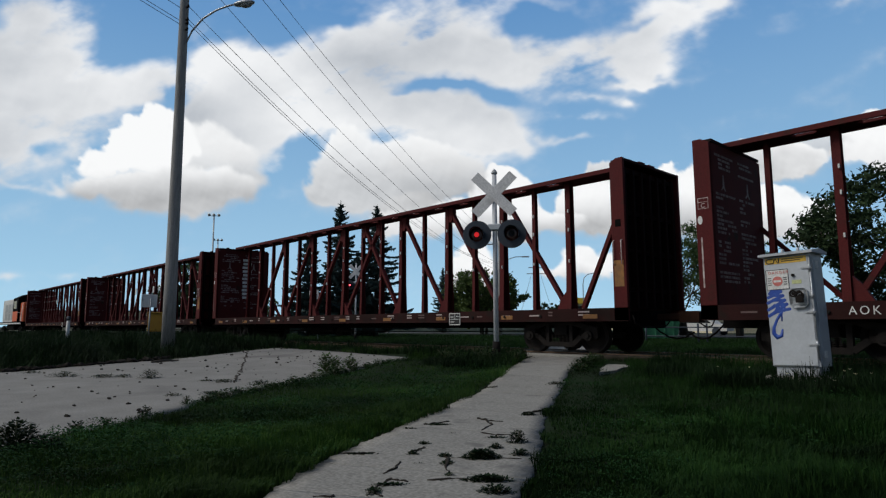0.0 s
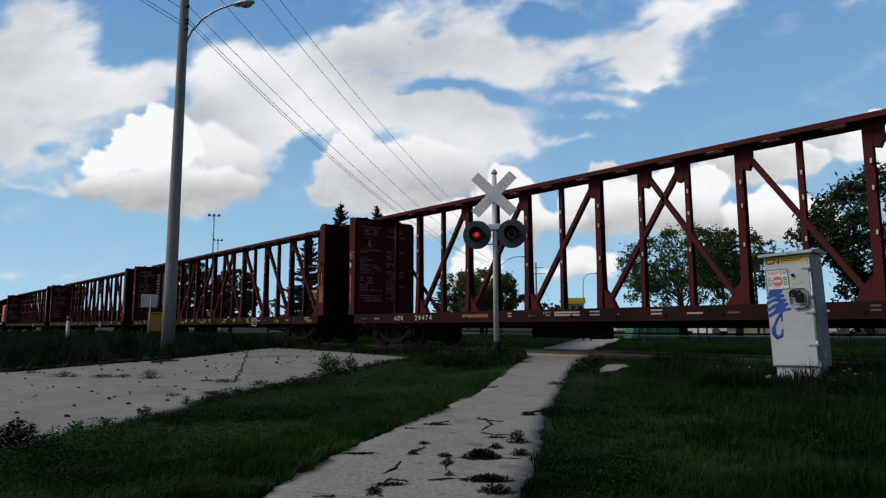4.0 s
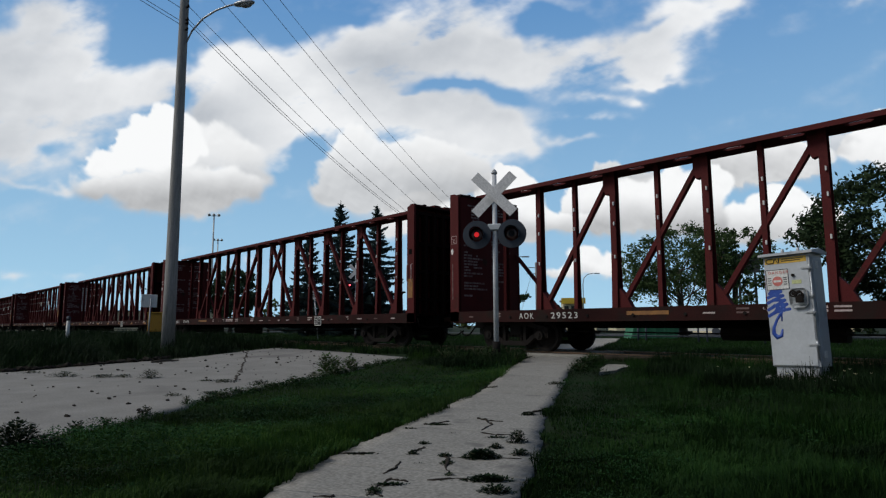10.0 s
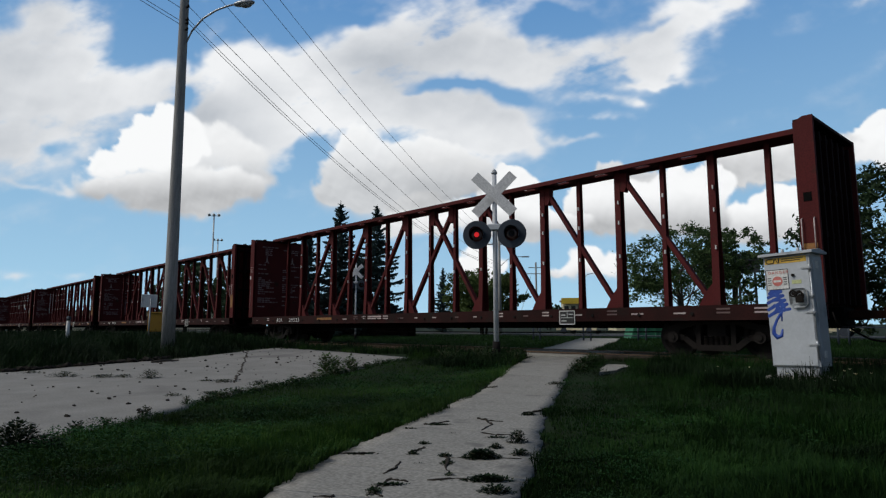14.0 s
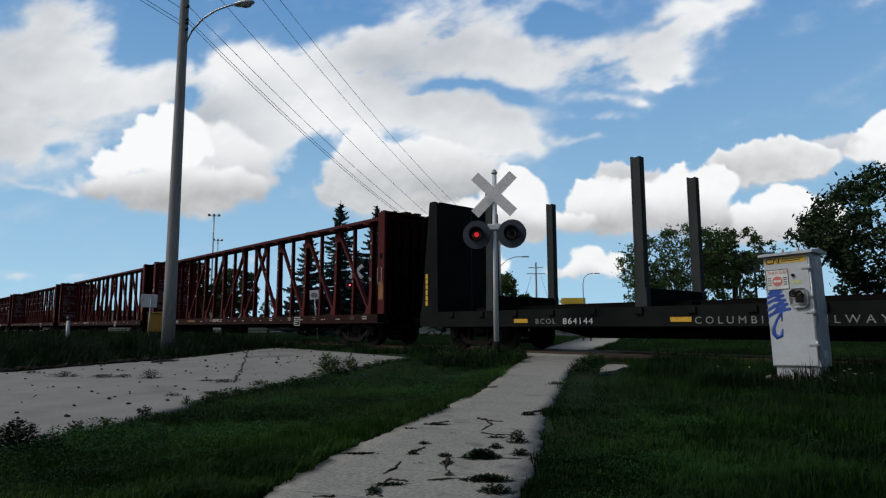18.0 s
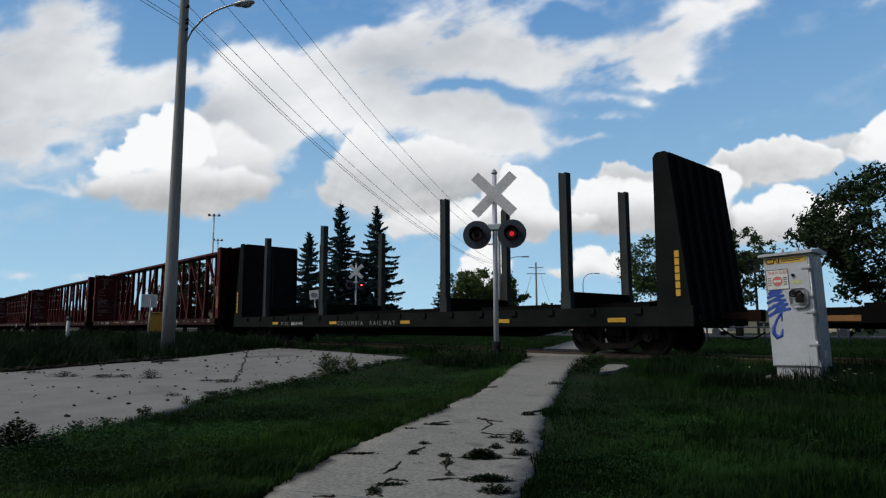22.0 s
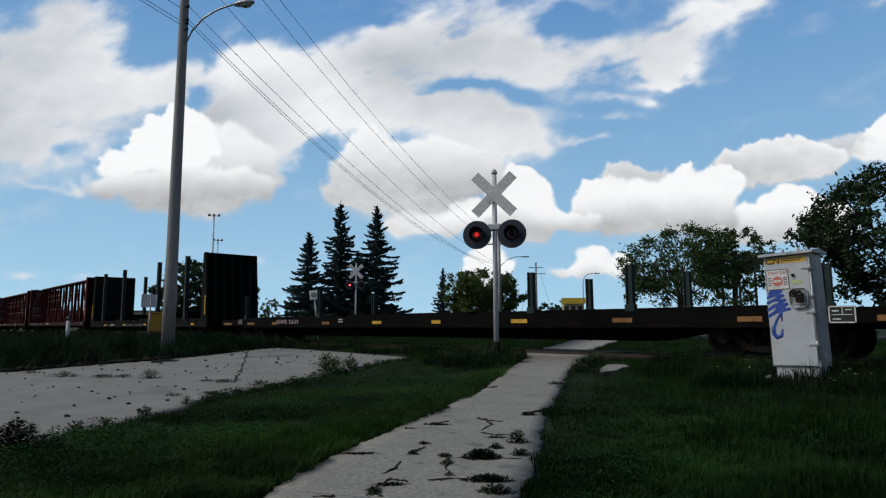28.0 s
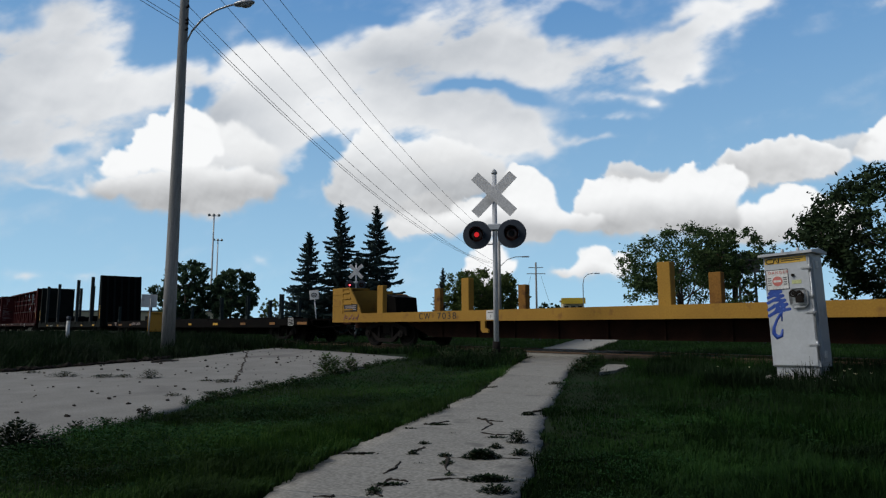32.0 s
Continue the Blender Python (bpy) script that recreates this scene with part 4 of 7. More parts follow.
def bulkhead_flat(u):
    """The dark bulkhead flat car with tall stakes; u is its leading end sill."""
    L = 21.84
    car = thing("bulkhead_flat_car", label="grimy dark green bulkhead flat car with tall steel stakes, empty", category="railway car", group="train cars")
    bm = bmesh.new()
    box(bm, 0.1, L - 0.1, -W3 + 0.02, W3 - 0.02, 1.0, 1.055)
    part("deck", bm, M["tie"], car, "worn timber deck")
    for s in (-1, 1):
        bm = bmesh.new()
        prism(bm, [(s * W3, 0.645), (s * W3, 1.08), (s * (W3 - 0.13), 1.08), (s * (W3 - 0.13), 1.05), (s * (W3 - 0.03), 1.05), (s * (W3 - 0.03), 0.675), (s * (W3 - 0.13), 0.675), (s * (W3 - 0.13), 0.645)], 0, 0.0, L)
        part("side_sill", bm, M["green_black"], car)
    bm = bmesh.new()
    prism(bm, [(0.0, 0.6), (0.0, 0.95), (L, 0.95), (L, 0.6), (L - 4.2, 0.58), (L - 5.4, 0.36), (5.4, 0.36), (4.2, 0.58)], 1, -0.36, 0.36)
    part("center_sill", bm, M["black"], car, "deep black center sill")
    for end in (0, 1):
        s = 1 if end == 0 else -1
        x0 = 0.0 if end == 0 else L
        def X(d): return x0 + s * d
        bm = bmesh.new()
        a, b = sorted((X(0.66), X(0.72)))
        prism(bm, [(-W3 + 0.02, 1.06), (W3 - 0.02, 1.06), (W3 - 0.02, 4.30), (W3 - 0.18, 4.45), (-W3 + 0.18, 4.45), (-W3 + 0.02, 4.30)], 0, a, b)
        bulk = part("bulkhead", bm, M["green_black"], car, "tall dark steel bulkhead")
        bar("seam", bulk, "stake_steel", *sorted((X(0.72), X(0.728))), 0.12, 0.15, 1.2, 4.3)
        for y in (-1, 1):
            bm = bmesh.new()
            y0, y1 = sorted((y * (W3 - 0.01), y * (W3 - 0.10)))
            prism(bm, [(X(0.0), 0.66), (X(0.80), 0.66), (X(0.75), 4.36), (X(0.70), 4.43), (X(0.64), 4.46), (X(0.46), 4.46), (X(0.41), 4.40)], 1, y0, y1)
            part("end_post", bm, M["green_black"], bulk)
        for k in (-0.95, -0.48, 0.0, 0.48, 0.95):
            bm = bmesh.new()
            prism(bm, [(X(-0.03), 0.75), (X(0.66), 0.75), (X(0.66), 4.40), (X(0.36), 4.40)], 1, k - 0.07, k + 0.07)
            part("stiffener", bm, M["green_black"], bulk, "sloping black stiffening rib")
        bm = bmesh.new()
        prism(bm, [(X(0.02), 0.66), (X(0.05), 0.66), (X(0.44), 4.44), (X(0.41), 4.44)], 1, -W3 + 0.1, W3 - 0.1)
        part("outer_plate", bm, M["black"], bulk)
        for k in range(6):
            xm = X(0.30)
            bar("reflector", bulk, "reflector", xm - 0.05, xm + 0.05, -W3 - 0.004, -W3 + 0.01, 1.28 + k * 0.165, 1.42 + k * 0.165)
    for x in (2.87, 7.42, 14.20, 18.62):
        for s in (-1, 1):
            bm = bmesh.new()
            y = -W3 + 0.14 if s < 0 else W3 + 0.10
            top = 4.50 if s < 0 else 4.42 + 0.05 * math.sin(x)
            box(bm, x - 0.15, x + 0.15, y - 0.09, y + 0.09, 0.70, 1.50, 0.01)
            box(bm, x - 0.115, x - 0.075, y - 0.10, y + 0.10, 1.4, top)
            box(bm, x + 0.075, x + 0.115, y - 0.10, y + 0.10, 1.4, top - 0.02)
            box(bm, x - 0.076, x + 0.076, y - 0.094, y + 0.094, 1.4, top - 0.03)
            if s > 0 and x == 14.20:
                prism(bm, [(x - 0.115, top - 0.03), (x + 0.115, top - 0.03), (x + 0.03, top + 0.22), (x - 0.03, top + 0.22)], 1, y - 0.09, y + 0.09)
            part("stake", bm, M["stake_steel"], car, "tall steel stake in a pocket")
        bm = bmesh.new()
        box(bm, x - 0.16, x + 0.16, -W3 + 0.24, W3 - 0.02, 1.04, 1.49, 0.02)
        part("bolster", bm, M["black"], car, "black cross bolster between two stakes")
    for k in range(17):
        x = 1.4 + k * 1.2
        bar("stake_pocket", car, "green_black", x - 0.09, x + 0.09, -W3 - 0.05, -W3, 0.92, 1.06)
    for x0, x1 in ((1.6, 8.2), (8.4, 13.2), (15.0, 20.4)):
        bar("deck_timber", car, "black", x0, x1, -0.55, -0.10, 1.055, 1.20, "blackened timber along the deck")
        bar("deck_timber", car, "black", x0 + 0.3, x1 - 0.1, 0.25, 0.70, 1.055, 1.25, "blackened timber along the deck")
    for x in (3.78, 8.12, 12.26, 16.38, 19.82):
        stencil(car, x, x + 0.46, 0.74, 0.84, -W3 - 0.006, "reflector", "reflector", "yellow reflective tape")
    letters("BCOL", 0.13, M["grey_stencil"], car, pose(4.50, -W3 - 0.006, 0.715, 90), 1.3, "faded white reporting mark", width=0.62)
    letters("864144", 0.15, M["white"], car, pose(5.34, -W3 - 0.006, 0.705, 90), 1.15, "white stencilled car number", width=0.86)
    letters("COLUMBIA", 0.15, M["grey_stencil"], car, pose(8.65, -W3 - 0.006, 0.70, 90), 1.6, "faded white lettering", width=1.56)
    letters("RAILWAY", 0.15, M["grey_stencil"], car, pose(10.62, -W3 - 0.006, 0.70, 90), 1.6, "faded white lettering", width=1.37)
    truck(car, 2.1)
    truck(car, L - 2.1)
    coupler(car, 0.0, -1)
    coupler(car, L, 1)
    keyed(car, u)
    return car


bulkhead_flat(43.47)


def low_flat(u):
    L = 27.05
    car = thing("flat_car", label="long low black flat car with short stakes and yellow reflectors", category="railway car", group="train cars")
    bm = bmesh.new()
    box(bm, 0.1, L - 0.1, -W3 + 0.02, W3 - 0.02, 0.90, 0.965)
    part("deck", bm, M["tie"], car, "worn timber deck")
    for s in (-1, 1):
        bm = bmesh.new()
        prism(bm, [(s * W3, 0.62), (s * W3, 0.985), (s * (W3 - 0.12), 0.985), (s * (W3 - 0.12), 0.65), (s * (W3 - 0.03), 0.62)], 0, 2.2, L - 2.2)
        prism(bm, [(s * W3, 0.70), (s * W3, 0.975), (s * (W3 - 0.12), 0.975), (s * (W3 - 0.12), 0.70)], 0, 0.0, 2.2)
        prism(bm, [(s * W3, 0.70), (s * W3, 0.975), (s * (W3 - 0.12), 0.975), (s * (W3 - 0.12), 0.70)], 0, L - 2.2, L)
        part("side_sill", bm, M["black"], car)
    bm = bmesh.new()
    prism(bm, [(0.0, 0.6), (0.0, 0.9), (L, 0.9), (L, 0.6), (L - 4.0, 0.55), (L - 5.4, 0.30), (5.4, 0.30), (4.0, 0.55)], 1, -0.40, 0.40)
    part("center_sill", bm, M["black"], car, "deep black center sill")
    for s, x, top in ((-1, 2.29, 2.03), (-1, 8.46, 2.05), (-1, 18.75, 2.05), (-1, 21.6, 2.05), (-1, 24.71, 2.0), (1, 8.5, 2.0), (1, 18.82, 2.0), (1, 21.73, 2.02), (1, 24.85, 2.0)):
        bm = bmesh.new()
        y = s * (W3 - 0.14)
        box(bm, x - 0.12, x + 0.12, y - 0.08, y + 0.08, 0.72, 1.14, 0.01)
        box(bm, x - 0.085, x - 0.055, y - 0.07, y + 0.07, 1.1, top)
        box(bm, x + 0.055, x + 0.085, y - 0.07, y + 0.07, 1.1, top - 0.01)
        box(bm, x - 0.056, x + 0.056, y - 0.03, y + 0.03, 1.1, top - 0.02)
        part("stake", bm, M["teal"], car, "short dark green steel stake")
    for x0, x1, y0, y1, z in ((1.0, 9.4, -0.9, -0.5, 1.06), (9.6, 16.0, -0.8, -0.3, 1.08), (16.4, 25.0, -0.9, -0.4, 1.06)):
        bar("deck_timber", car, "black", x0, x1, y0, y1, 0.965, z, "blackened timber along the deck")
    # dull tape means dirt, but at 8.88 weaker glare put into the colour
    for x0, x1, tape in ((0.25, 1.06, "old_reflector"), (2.70, 3.35, "old_reflector"), (5.0, 5.40, "old_reflector"), (8.88, 9.36, "old_reflector"), (12.0, 12.52, "reflector"), (15.0, 15.40, "reflector"), (18.16, 18.70, "reflector"),
                         (21.2, 21.7, "old_reflector"), (23.98, 24.44, "old_reflector"), (26.28, 27.0, "old_reflector")):
        stencil(car, x0, x1, 0.735, 0.835, -W3 - 0.004, tape, "reflector", "yellow reflective tape" if tape == "reflector" else "dirty orange reflective tape")
    for z in (0.80, 0.88):
        bar("marking", car, "stencil", 9.95, 10.24, -W3 - 0.005, -W3 - 0.001, z, z + 0.045)
    for r in range(5):
        bar("marking", car, "stencil", 1.74 + 0.01 * r, 2.17 - 0.07 * (r % 2), -W3 - 0.005, -W3 - 0.001, 0.945 - r * 0.042, 0.962 - r * 0.042)
    letters("GNWR", 0.175, M["stencil"], car, pose(5.44, -W3 - 0.005, 0.765, 90), 1.1, "white painted reporting mark", width=0.80)
    letters("2439", 0.165, M["stencil"], car, pose(6.39, -W3 - 0.005, 0.765, 90), 1.2, "chipped white car number", width=0.74)
    bar("marking", car, "stencil", 5.33, 5.38, -W3 - 0.005, -W3 - 0.001, 0.86, 0.90)
    aci_panel(car, 25.56, 0.85, 0.42, 0.30, -W3)
    truck(car, 2.6)
    truck(car, L - 2.6)
    coupler(car, 0.0, -1)
    coupler(car, L, 1)
    keyed(car, u)
    return car


low_flat(67.20)


def works_flat(u):
    L = 27.0
    car = thing("works_flat_car", label="yellow maintenance flat car with stepped end ramps and posts", category="railway car", group="train cars")
    bm = bmesh.new()
    box(bm, 0.0, L, -W3 + 0.02, W3 - 0.02, 0.98, 1.045)
    part("deck", bm, M["rust"], car, "rusty deck plate")
    for s in (-1, 1):
        bm = bmesh.new()
        prism(bm, [(s * W3, 0.80), (s * W3, 1.10), (s * (W3 - 0.14), 1.10), (s * (W3 - 0.14), 0.80)], 0, 0.0, L)
        part("side_sill", bm, M["yellow"], car, "yellow side sill, chipped and grimy")
        bm = bmesh.new()
        prism(bm, [(3.6, 0.80), (L - 3.6, 0.80), (L - 4.6, 0.33), (4.8, 0.33)], 1, *sorted((s * (W3 - 0.55), s * (W3 - 0.50))))
        for k in range(12):
            x = 5.4 + k * 1.45
            box(bm, x - 0.03, x + 0.03, *sorted((s * (W3 - 0.51), s * (W3 - 0.44))), 0.34, 0.80)
        part("belly_plate", bm, M["rust"], car, "rust-brown fish-belly side plate")
    bm = bmesh.new()
    prism(bm, [(0.0, 0.6), (0.0, 0.98), (L, 0.98), (L, 0.6), (L - 4.0, 0.55), (L - 5.4, 0.34), (5.4, 0.34), (4.0, 0.55)], 1, -0.40, 0.40)
    part("center_sill", bm, M["rust"], car)
    for end in (0, 1):
        s = 1 if end == 0 else -1
        x0 = 0.0 if end == 0 else L
        def X(d): return x0 + s * d
        bm = bmesh.new()
        for y in (-1,):
            y0, y1 = sorted((y * W3, y * (W3 - 0.05)))
            prism(bm, [(X(0.0), 1.10), (X(1.78), 1.10), (X(1.70), 1.28), (X(1.12), 1.98), (X(1.0), 2.03), (X(0.0), 2.03)], 1, y0, y1)
        for z in (1.25, 1.45, 1.65, 1.85, 2.0):
            a, b = sorted((X(0.68), X(1.0 + 0.42 * max(0.0, 2.0 - z))))
            box(bm, a, b, -W3 - 0.03, -W3, z - 0.03, z + 0.015)
        box(bm, *sorted((X(0.64), X(0.68))), -W3 - 0.02, -W3, 1.12, 2.02)
        for z in (1.38, 1.78):
            box(bm, *sorted((X(0.02), X(0.64))), -W3 - 0.012, -W3, z, z + 0.02)
        box(bm, *sorted((X(0.0), X(0.05))), -W3 + 0.05, W3 - 0.05, 1.10, 2.03)
        box(bm, *sorted((X(0.05), X(1.05))), -W3 + 0.05, -W3 + 0.9, 1.98, 2.02)
        ramp = part("end_housing", bm, M["yellow"], car, "yellow stepped end housing with ribs")
        bm = bmesh.new()
        box(bm, *sorted((X(0.76), X(1.56))), -W3 - 0.012, -W3, 1.18, 1.43)
        pl = part("builder_panel", bm, M["sign_black"], ramp, "black panel with pale lines")
        for r in range(3):
            bar("panel_line", pl, "stencil", X(0.84), X(1.48), -W3 - 0.015, -W3 - 0.012, 1.235 + r * 0.06, 1.262 + r * 0.06)
        # a black block standing between the near and the far housing
        bm = bmesh.new()
        prism(bm, [(X(1.05), 1.05), (X(2.0), 1.05), (X(1.9), 1.70), (X(1.1), 1.84)], 1, 0.0, W3 - 0.4)
        part("ramp_load", bm, M["black"], car, "dark block between the housings")
        bm = bmesh.new()
        prism(bm, [(X(0.06), 1.06), (X(1.50), 1.06), (X(1.45), 1.18), (X(1.0), 1.84), (X(0.88), 1.88), (X(0.06), 1.88)], 1, W3 - 0.32, W3 - 0.06)
        for z in (1.3, 1.5, 1.7):
            box(bm, *sorted((X(0.6), X(1.0 + 0.68 * (1.82 - z)))), W3 - 0.345, W3 - 0.32, z - 0.02, z + 0.02)
        part("far_housing", bm, M["brown_yellow"], car, "brown-yellow end housing on the far side")
        for y in (-1, 1):
            bm = bmesh.new()
            y0, y1 = sorted((y * (W3 - 0.02), y * (W3 - 0.20)))
            box(bm, *sorted((X(2.66), X(2.98))), y0, y1, 1.0, 2.02, 0.015)
            part("end_stake", bm, M["brown_yellow" if y > 0 else "yellow"], car, "stout yellow post")
    for x in (6.83, 12.9, 18.9):
        for s in (-1, 1):
            bm = bmesh.new()
            y = s * (W3 - 0.14)
            box(bm, x - 0.15, x + 0.15, y - 0.11, y + 0.11, 0.86, 2.03 if s < 0 else 1.95, 0.012)
            part("post", bm, M["brown_yellow" if s > 0 else "yellow"], car, "stout rust-streaked yellow post")
    letters("CW", 0.20, M["sign_black"], car, pose(4.86, -W3 - 0.006, 0.87, 90), 1.25, "black stencilled reporting mark", width=0.52)
    letters("7038", 0.20, M["sign_black"], car, pose(5.70, -W3 - 0.006, 0.87, 90), 1.25, "black stencilled car number", width=0.80)
    bm = bmesh.new()
    box(bm, 7.70, 8.02, -W3 - 0.012, -W3, 0.83, 1.09)
    pl = part("notice_plate", bm, M["white"], car, "white notice plate")
    bar("plate_line", pl, "sign_black", 7.76, 7.95, -W3 - 0.015, -W3 - 0.012, 1.02, 1.04)
    letters("F", 0.09, M["sign_black"], pl, pose(7.83, -W3 - 0.013, 0.88, 90), name="plate_letter")
    bm = bmesh.new()
    for k in range(7):
        x = 0.75 + k * 0.13
        rod(bm, (x, -W3 - 0.004, 0.88 + 0.05 * (k % 2)), (x + 0.12, -W3 - 0.004, 1.06 - 0.05 * (k % 3)), 0.016, n=5)
    part("spray_tag", bm, M["purple_spray"], car, "faded purple spray tag")
    for x in (7.55, 19.0):
        bm = bmesh.new()
        prism(bm, [(x - 0.08, 0.80), (x + 0.08, 0.80), (x + 0.08, 0.62), (x + 0.2, 0.55), (x + 0.2, 0.48), (x - 0.02, 0.48), (x - 0.08, 0.56)], 1, -W3 + 0.0, -W3 + 0.06)
        part("tie_hook", bm, M["yellow"], car)
    truck(car, 2.7)
    truck(car, L - 2.7)
    coupler(car, 0.0, -1)
    coupler(car, L, 1)
    keyed(car, u)
    return car


works_flat(95.99)


def locomotive(u):
    """The diesel at the head of the train, seen from behind at a distance; u is its rear end."""
    car = thing("locomotive", label="orange, black and white diesel locomotive at the train's head", category="locomotive", group="train cars")
    bm = bmesh.new()
    box(bm, -17.5, 0, -1.5, 1.5, 0.95, 1.25)
    part("frame", bm, M["black"], car)
    bm = bmesh.new()
    box(bm, -16.5, -5.6, -0.95, 0.95, 1.25, 4.0, 0.06)
    part("long_hood", bm, M["white_old"] if "white_old" in M else M["white"], car, "pale engine hood")
    bm = bmesh.new()
    box(bm, -2.4, -0.6, -1.25, 1.25, 1.25, 3.4, 0.08)
    part("short_hood", bm, M["orange"], car, "orange short hood")
    bm = bmesh.new()
    prism(bm, [(-1.5, 1.25), (1.5, 1.25), (1.5, 3.9), (0.8, 4.3), (-0.8, 4.3), (-1.5, 3.9)], 0, -5.5, -2.4)
    cab = part("cab", bm, M["black"], car, "black cab")
    bm = bmesh.new()
    box(bm, -4.9, -3.2, -1.52, -1.5, 2.7, 3.6, 0.01)
    part("cab_window", bm, M["lens_glass"], cab, "grey cab window")
    bm = bmesh.new()
    box(bm, -5.45, -2.45, -1.51, -1.5, 1.3, 2.4)
    part("stripe", bm, M["orange"], cab, "orange lower side")
    bm = bmesh.new()
    prism(bm, [(-2.1, 1.35), (-1.75, 1.35), (-0.75, 3.3), (-1.1, 3.3)], 1, -1.262, -1.25)
    part("white_stripe", bm, M["white"], car, "slanting white stripe")
    bm = bmesh.new()
    box(bm, -17.5, 0.02, -1.52, -1.5, 1.0, 1.14)
    part("frame_stripe", bm, M["white"], car, "white stripe along the frame")
    for x in (-7.2, -9.4, -11.6, -13.8):
        bar("hood_door", car, "galv", x - 0.85, x + 0.85, -0.97, -0.95, 1.5, 3.4, "grey engine-room door")
    for x in (-0.15, -4.0, -8.0, -11.8):
        bm = bmesh.new()
        rod(bm, (x, -1.45, 1.25), (x, -1.45, 2.25), 0.02, n=6)
        part("handrail_post", bm, M["white"], car)
    bm = bmesh.new()
    rod(bm, (-12.0, -1.45, 2.25), (-0.15, -1.45, 2.25), 0.02, n=6)
    part("handrail", bm, M["white"], car)
    bm = bmesh.new()
    box(bm, -11.0, -6.2, -1.2, 1.2, 0.3, 0.95, 0.1)
    part("fuel_tank", bm, M["black"], car)
    truck(car, -2.8)
    truck(car, -14.5)
    coupler(car, 0, 1)
    keyed(car, u)
    return car


locomotive(LEAD - 24.5 * 3 - 1.7)

# ---- the footpath: old concrete slabs ----
def path_at(s, k):
    a, b = along(PATH_LEFT, s), along(PATH_RIGHT, s)
    p = a.lerp(b, k)
    return p


path = thing("footpath", label="cracked pale concrete footpath with weeds in its joints", category="footpath", kind="structure")


def slab(s0, s1, k0, k1, seed):
    """One slab of the path: straight joints, crumbled outer edges."""
    rr = random.Random(seed)
    n, m = 30, 8
    grid = []
    tilt = (rr.uniform(-0.0015, 0.0015), rr.uniform(-0.0015, 0.0015), rr.uniform(-0.001, 0.001))
    for i in range(n + 1):
        row = []
        s = s0 + (s1 - s0) * i / n
        a, b = path_at(s, 0.0), path_at(s, 1.0)
        d = (b - a).normalized()
        crumble = []
        for e in (a, b):
            crumble.append(0.075 * noise.noise(e * 1.3) + 0.05 * noise.noise(e * 4.1) + 0.03 * noise.noise(e * 11.0))
        for j in range(m + 1):
            k = k0 + (k1 - k0) * j / m
            p = a.lerp(b, k)
            p = p + d * (crumble[0] * max(0.0, 1 - k * 5) + crumble[1] * max(0.0, 1 - (1 - k) * 5))
            if i in (0, n):
                p = p + Vector((noise.noise(p * 9.0), noise.noise(p * 8.0 + Vector((9, 0, 0))), 0)) * 0.008
            z = float(-0.27 + 0.17 * ramp01(p.y, 6.0, 12.0)) + tilt[2] + tilt[0] * (i / n - .5) + tilt[1] * (j / m - .5) + 0.004 * noise.noise(p * 1.7)
            row.append((p.x, p.y, z))
        grid.append(row)
    pts = np.array(grid).reshape(-1, 3)
    under = pts.copy()
    under[:, 2] -= 0.07
    w = m + 1
    top = np.arange((n + 1) * w).reshape(n + 1, w)
    quads = np.stack([top[:-1, :-1], top[:-1, 1:], top[1:, 1:], top[1:, :-1]], -1).reshape(-1, 4).tolist()
    k = len(pts)
    rim = list(top[0, :]) + list(top[1:, -1]) + list(top[-1, -2::-1]) + list(top[-2:0:-1, 0])
    for a, b in zip(rim, rim[1:] + rim[:1]):
        quads.append([b, a, a + k, b + k])
    ob = new("slab", np_mesh("slab", np.concatenate([pts, under]), quads, M["slab"]))
    ob.parent = path


M["slab"] = material("footpath_concrete", (0.305, 0.293, 0.264), (0.248, 0.239, 0.216), rough=0.92, scale=2.6, fine=42, mix=0.8, bump=0.5, stain=(0.165, 0.158, 0.147), stain_scale=3.2, stain_at=0.6, spread=0.03, spec=0.2, grain=0.9)
M["clod"] = material("dark_stone", (0.022, 0.019, 0.016), (0.045, 0.038, 0.032), rough=0.95, scale=12, fine=60, spec=0.08)
CUTS = (0.0, 0.10, 0.175, 0.222, 0.268, 0.33, 0.42, 0.54, 0.69, 0.84, 1.0)
for i, (a, b) in enumerate(zip(CUTS, CUTS[1:])):
    g = 0.0002
    slab(a + g, b - g, 0.0, 1.0, 100 + i)

# cracks that wander over the slabs, filled with earth
CRACKS = (((-3.03, 2.51), (-3.15, 2.47), (-3.06, 2.30), (-2.94, 2.20), (-2.84, 2.19)), ((-3.30, 2.54), (-3.38, 2.69), (-3.53, 2.87)), ((-3.70, 3.09), (-3.72, 3.19), (-3.80, 3.33)),
          ((-4.62, 4.02), (-4.60, 4.19), (-4.58, 4.37)), ((-4.54, 4.68), (-4.39, 4.67), (-4.16, 4.49), (-3.98, 4.13)), ((-4.36, 4.64), (-4.19, 4.72)), ((-3.92, 4.07), (-3.73, 4.10), (-3.63, 4.24)))
SEAMS = (((-3.44, 3.21), (-3.30, 3.11), (-3.15, 2.94), (-2.99, 2.83)), ((-2.96, 2.63), (-2.89, 2.76), (-2.76, 2.87), (-2.67, 3.06)), ((-3.34, 3.18), (-3.15, 3.34), (-2.93, 3.57)),
         ((-4.04, 2.67), (-3.93, 2.78), (-3.87, 2.91)), ((-6.62, 6.97), (-6.51, 7.23)), ((-3.12, 1.92), (-3.03, 2.02)), ((-4.48, 5.34), (-4.43, 5.52), (-4.48, 5.94)), ((-6.03, 7.73), (-5.91, 8.14)))
rr = random.Random(77)
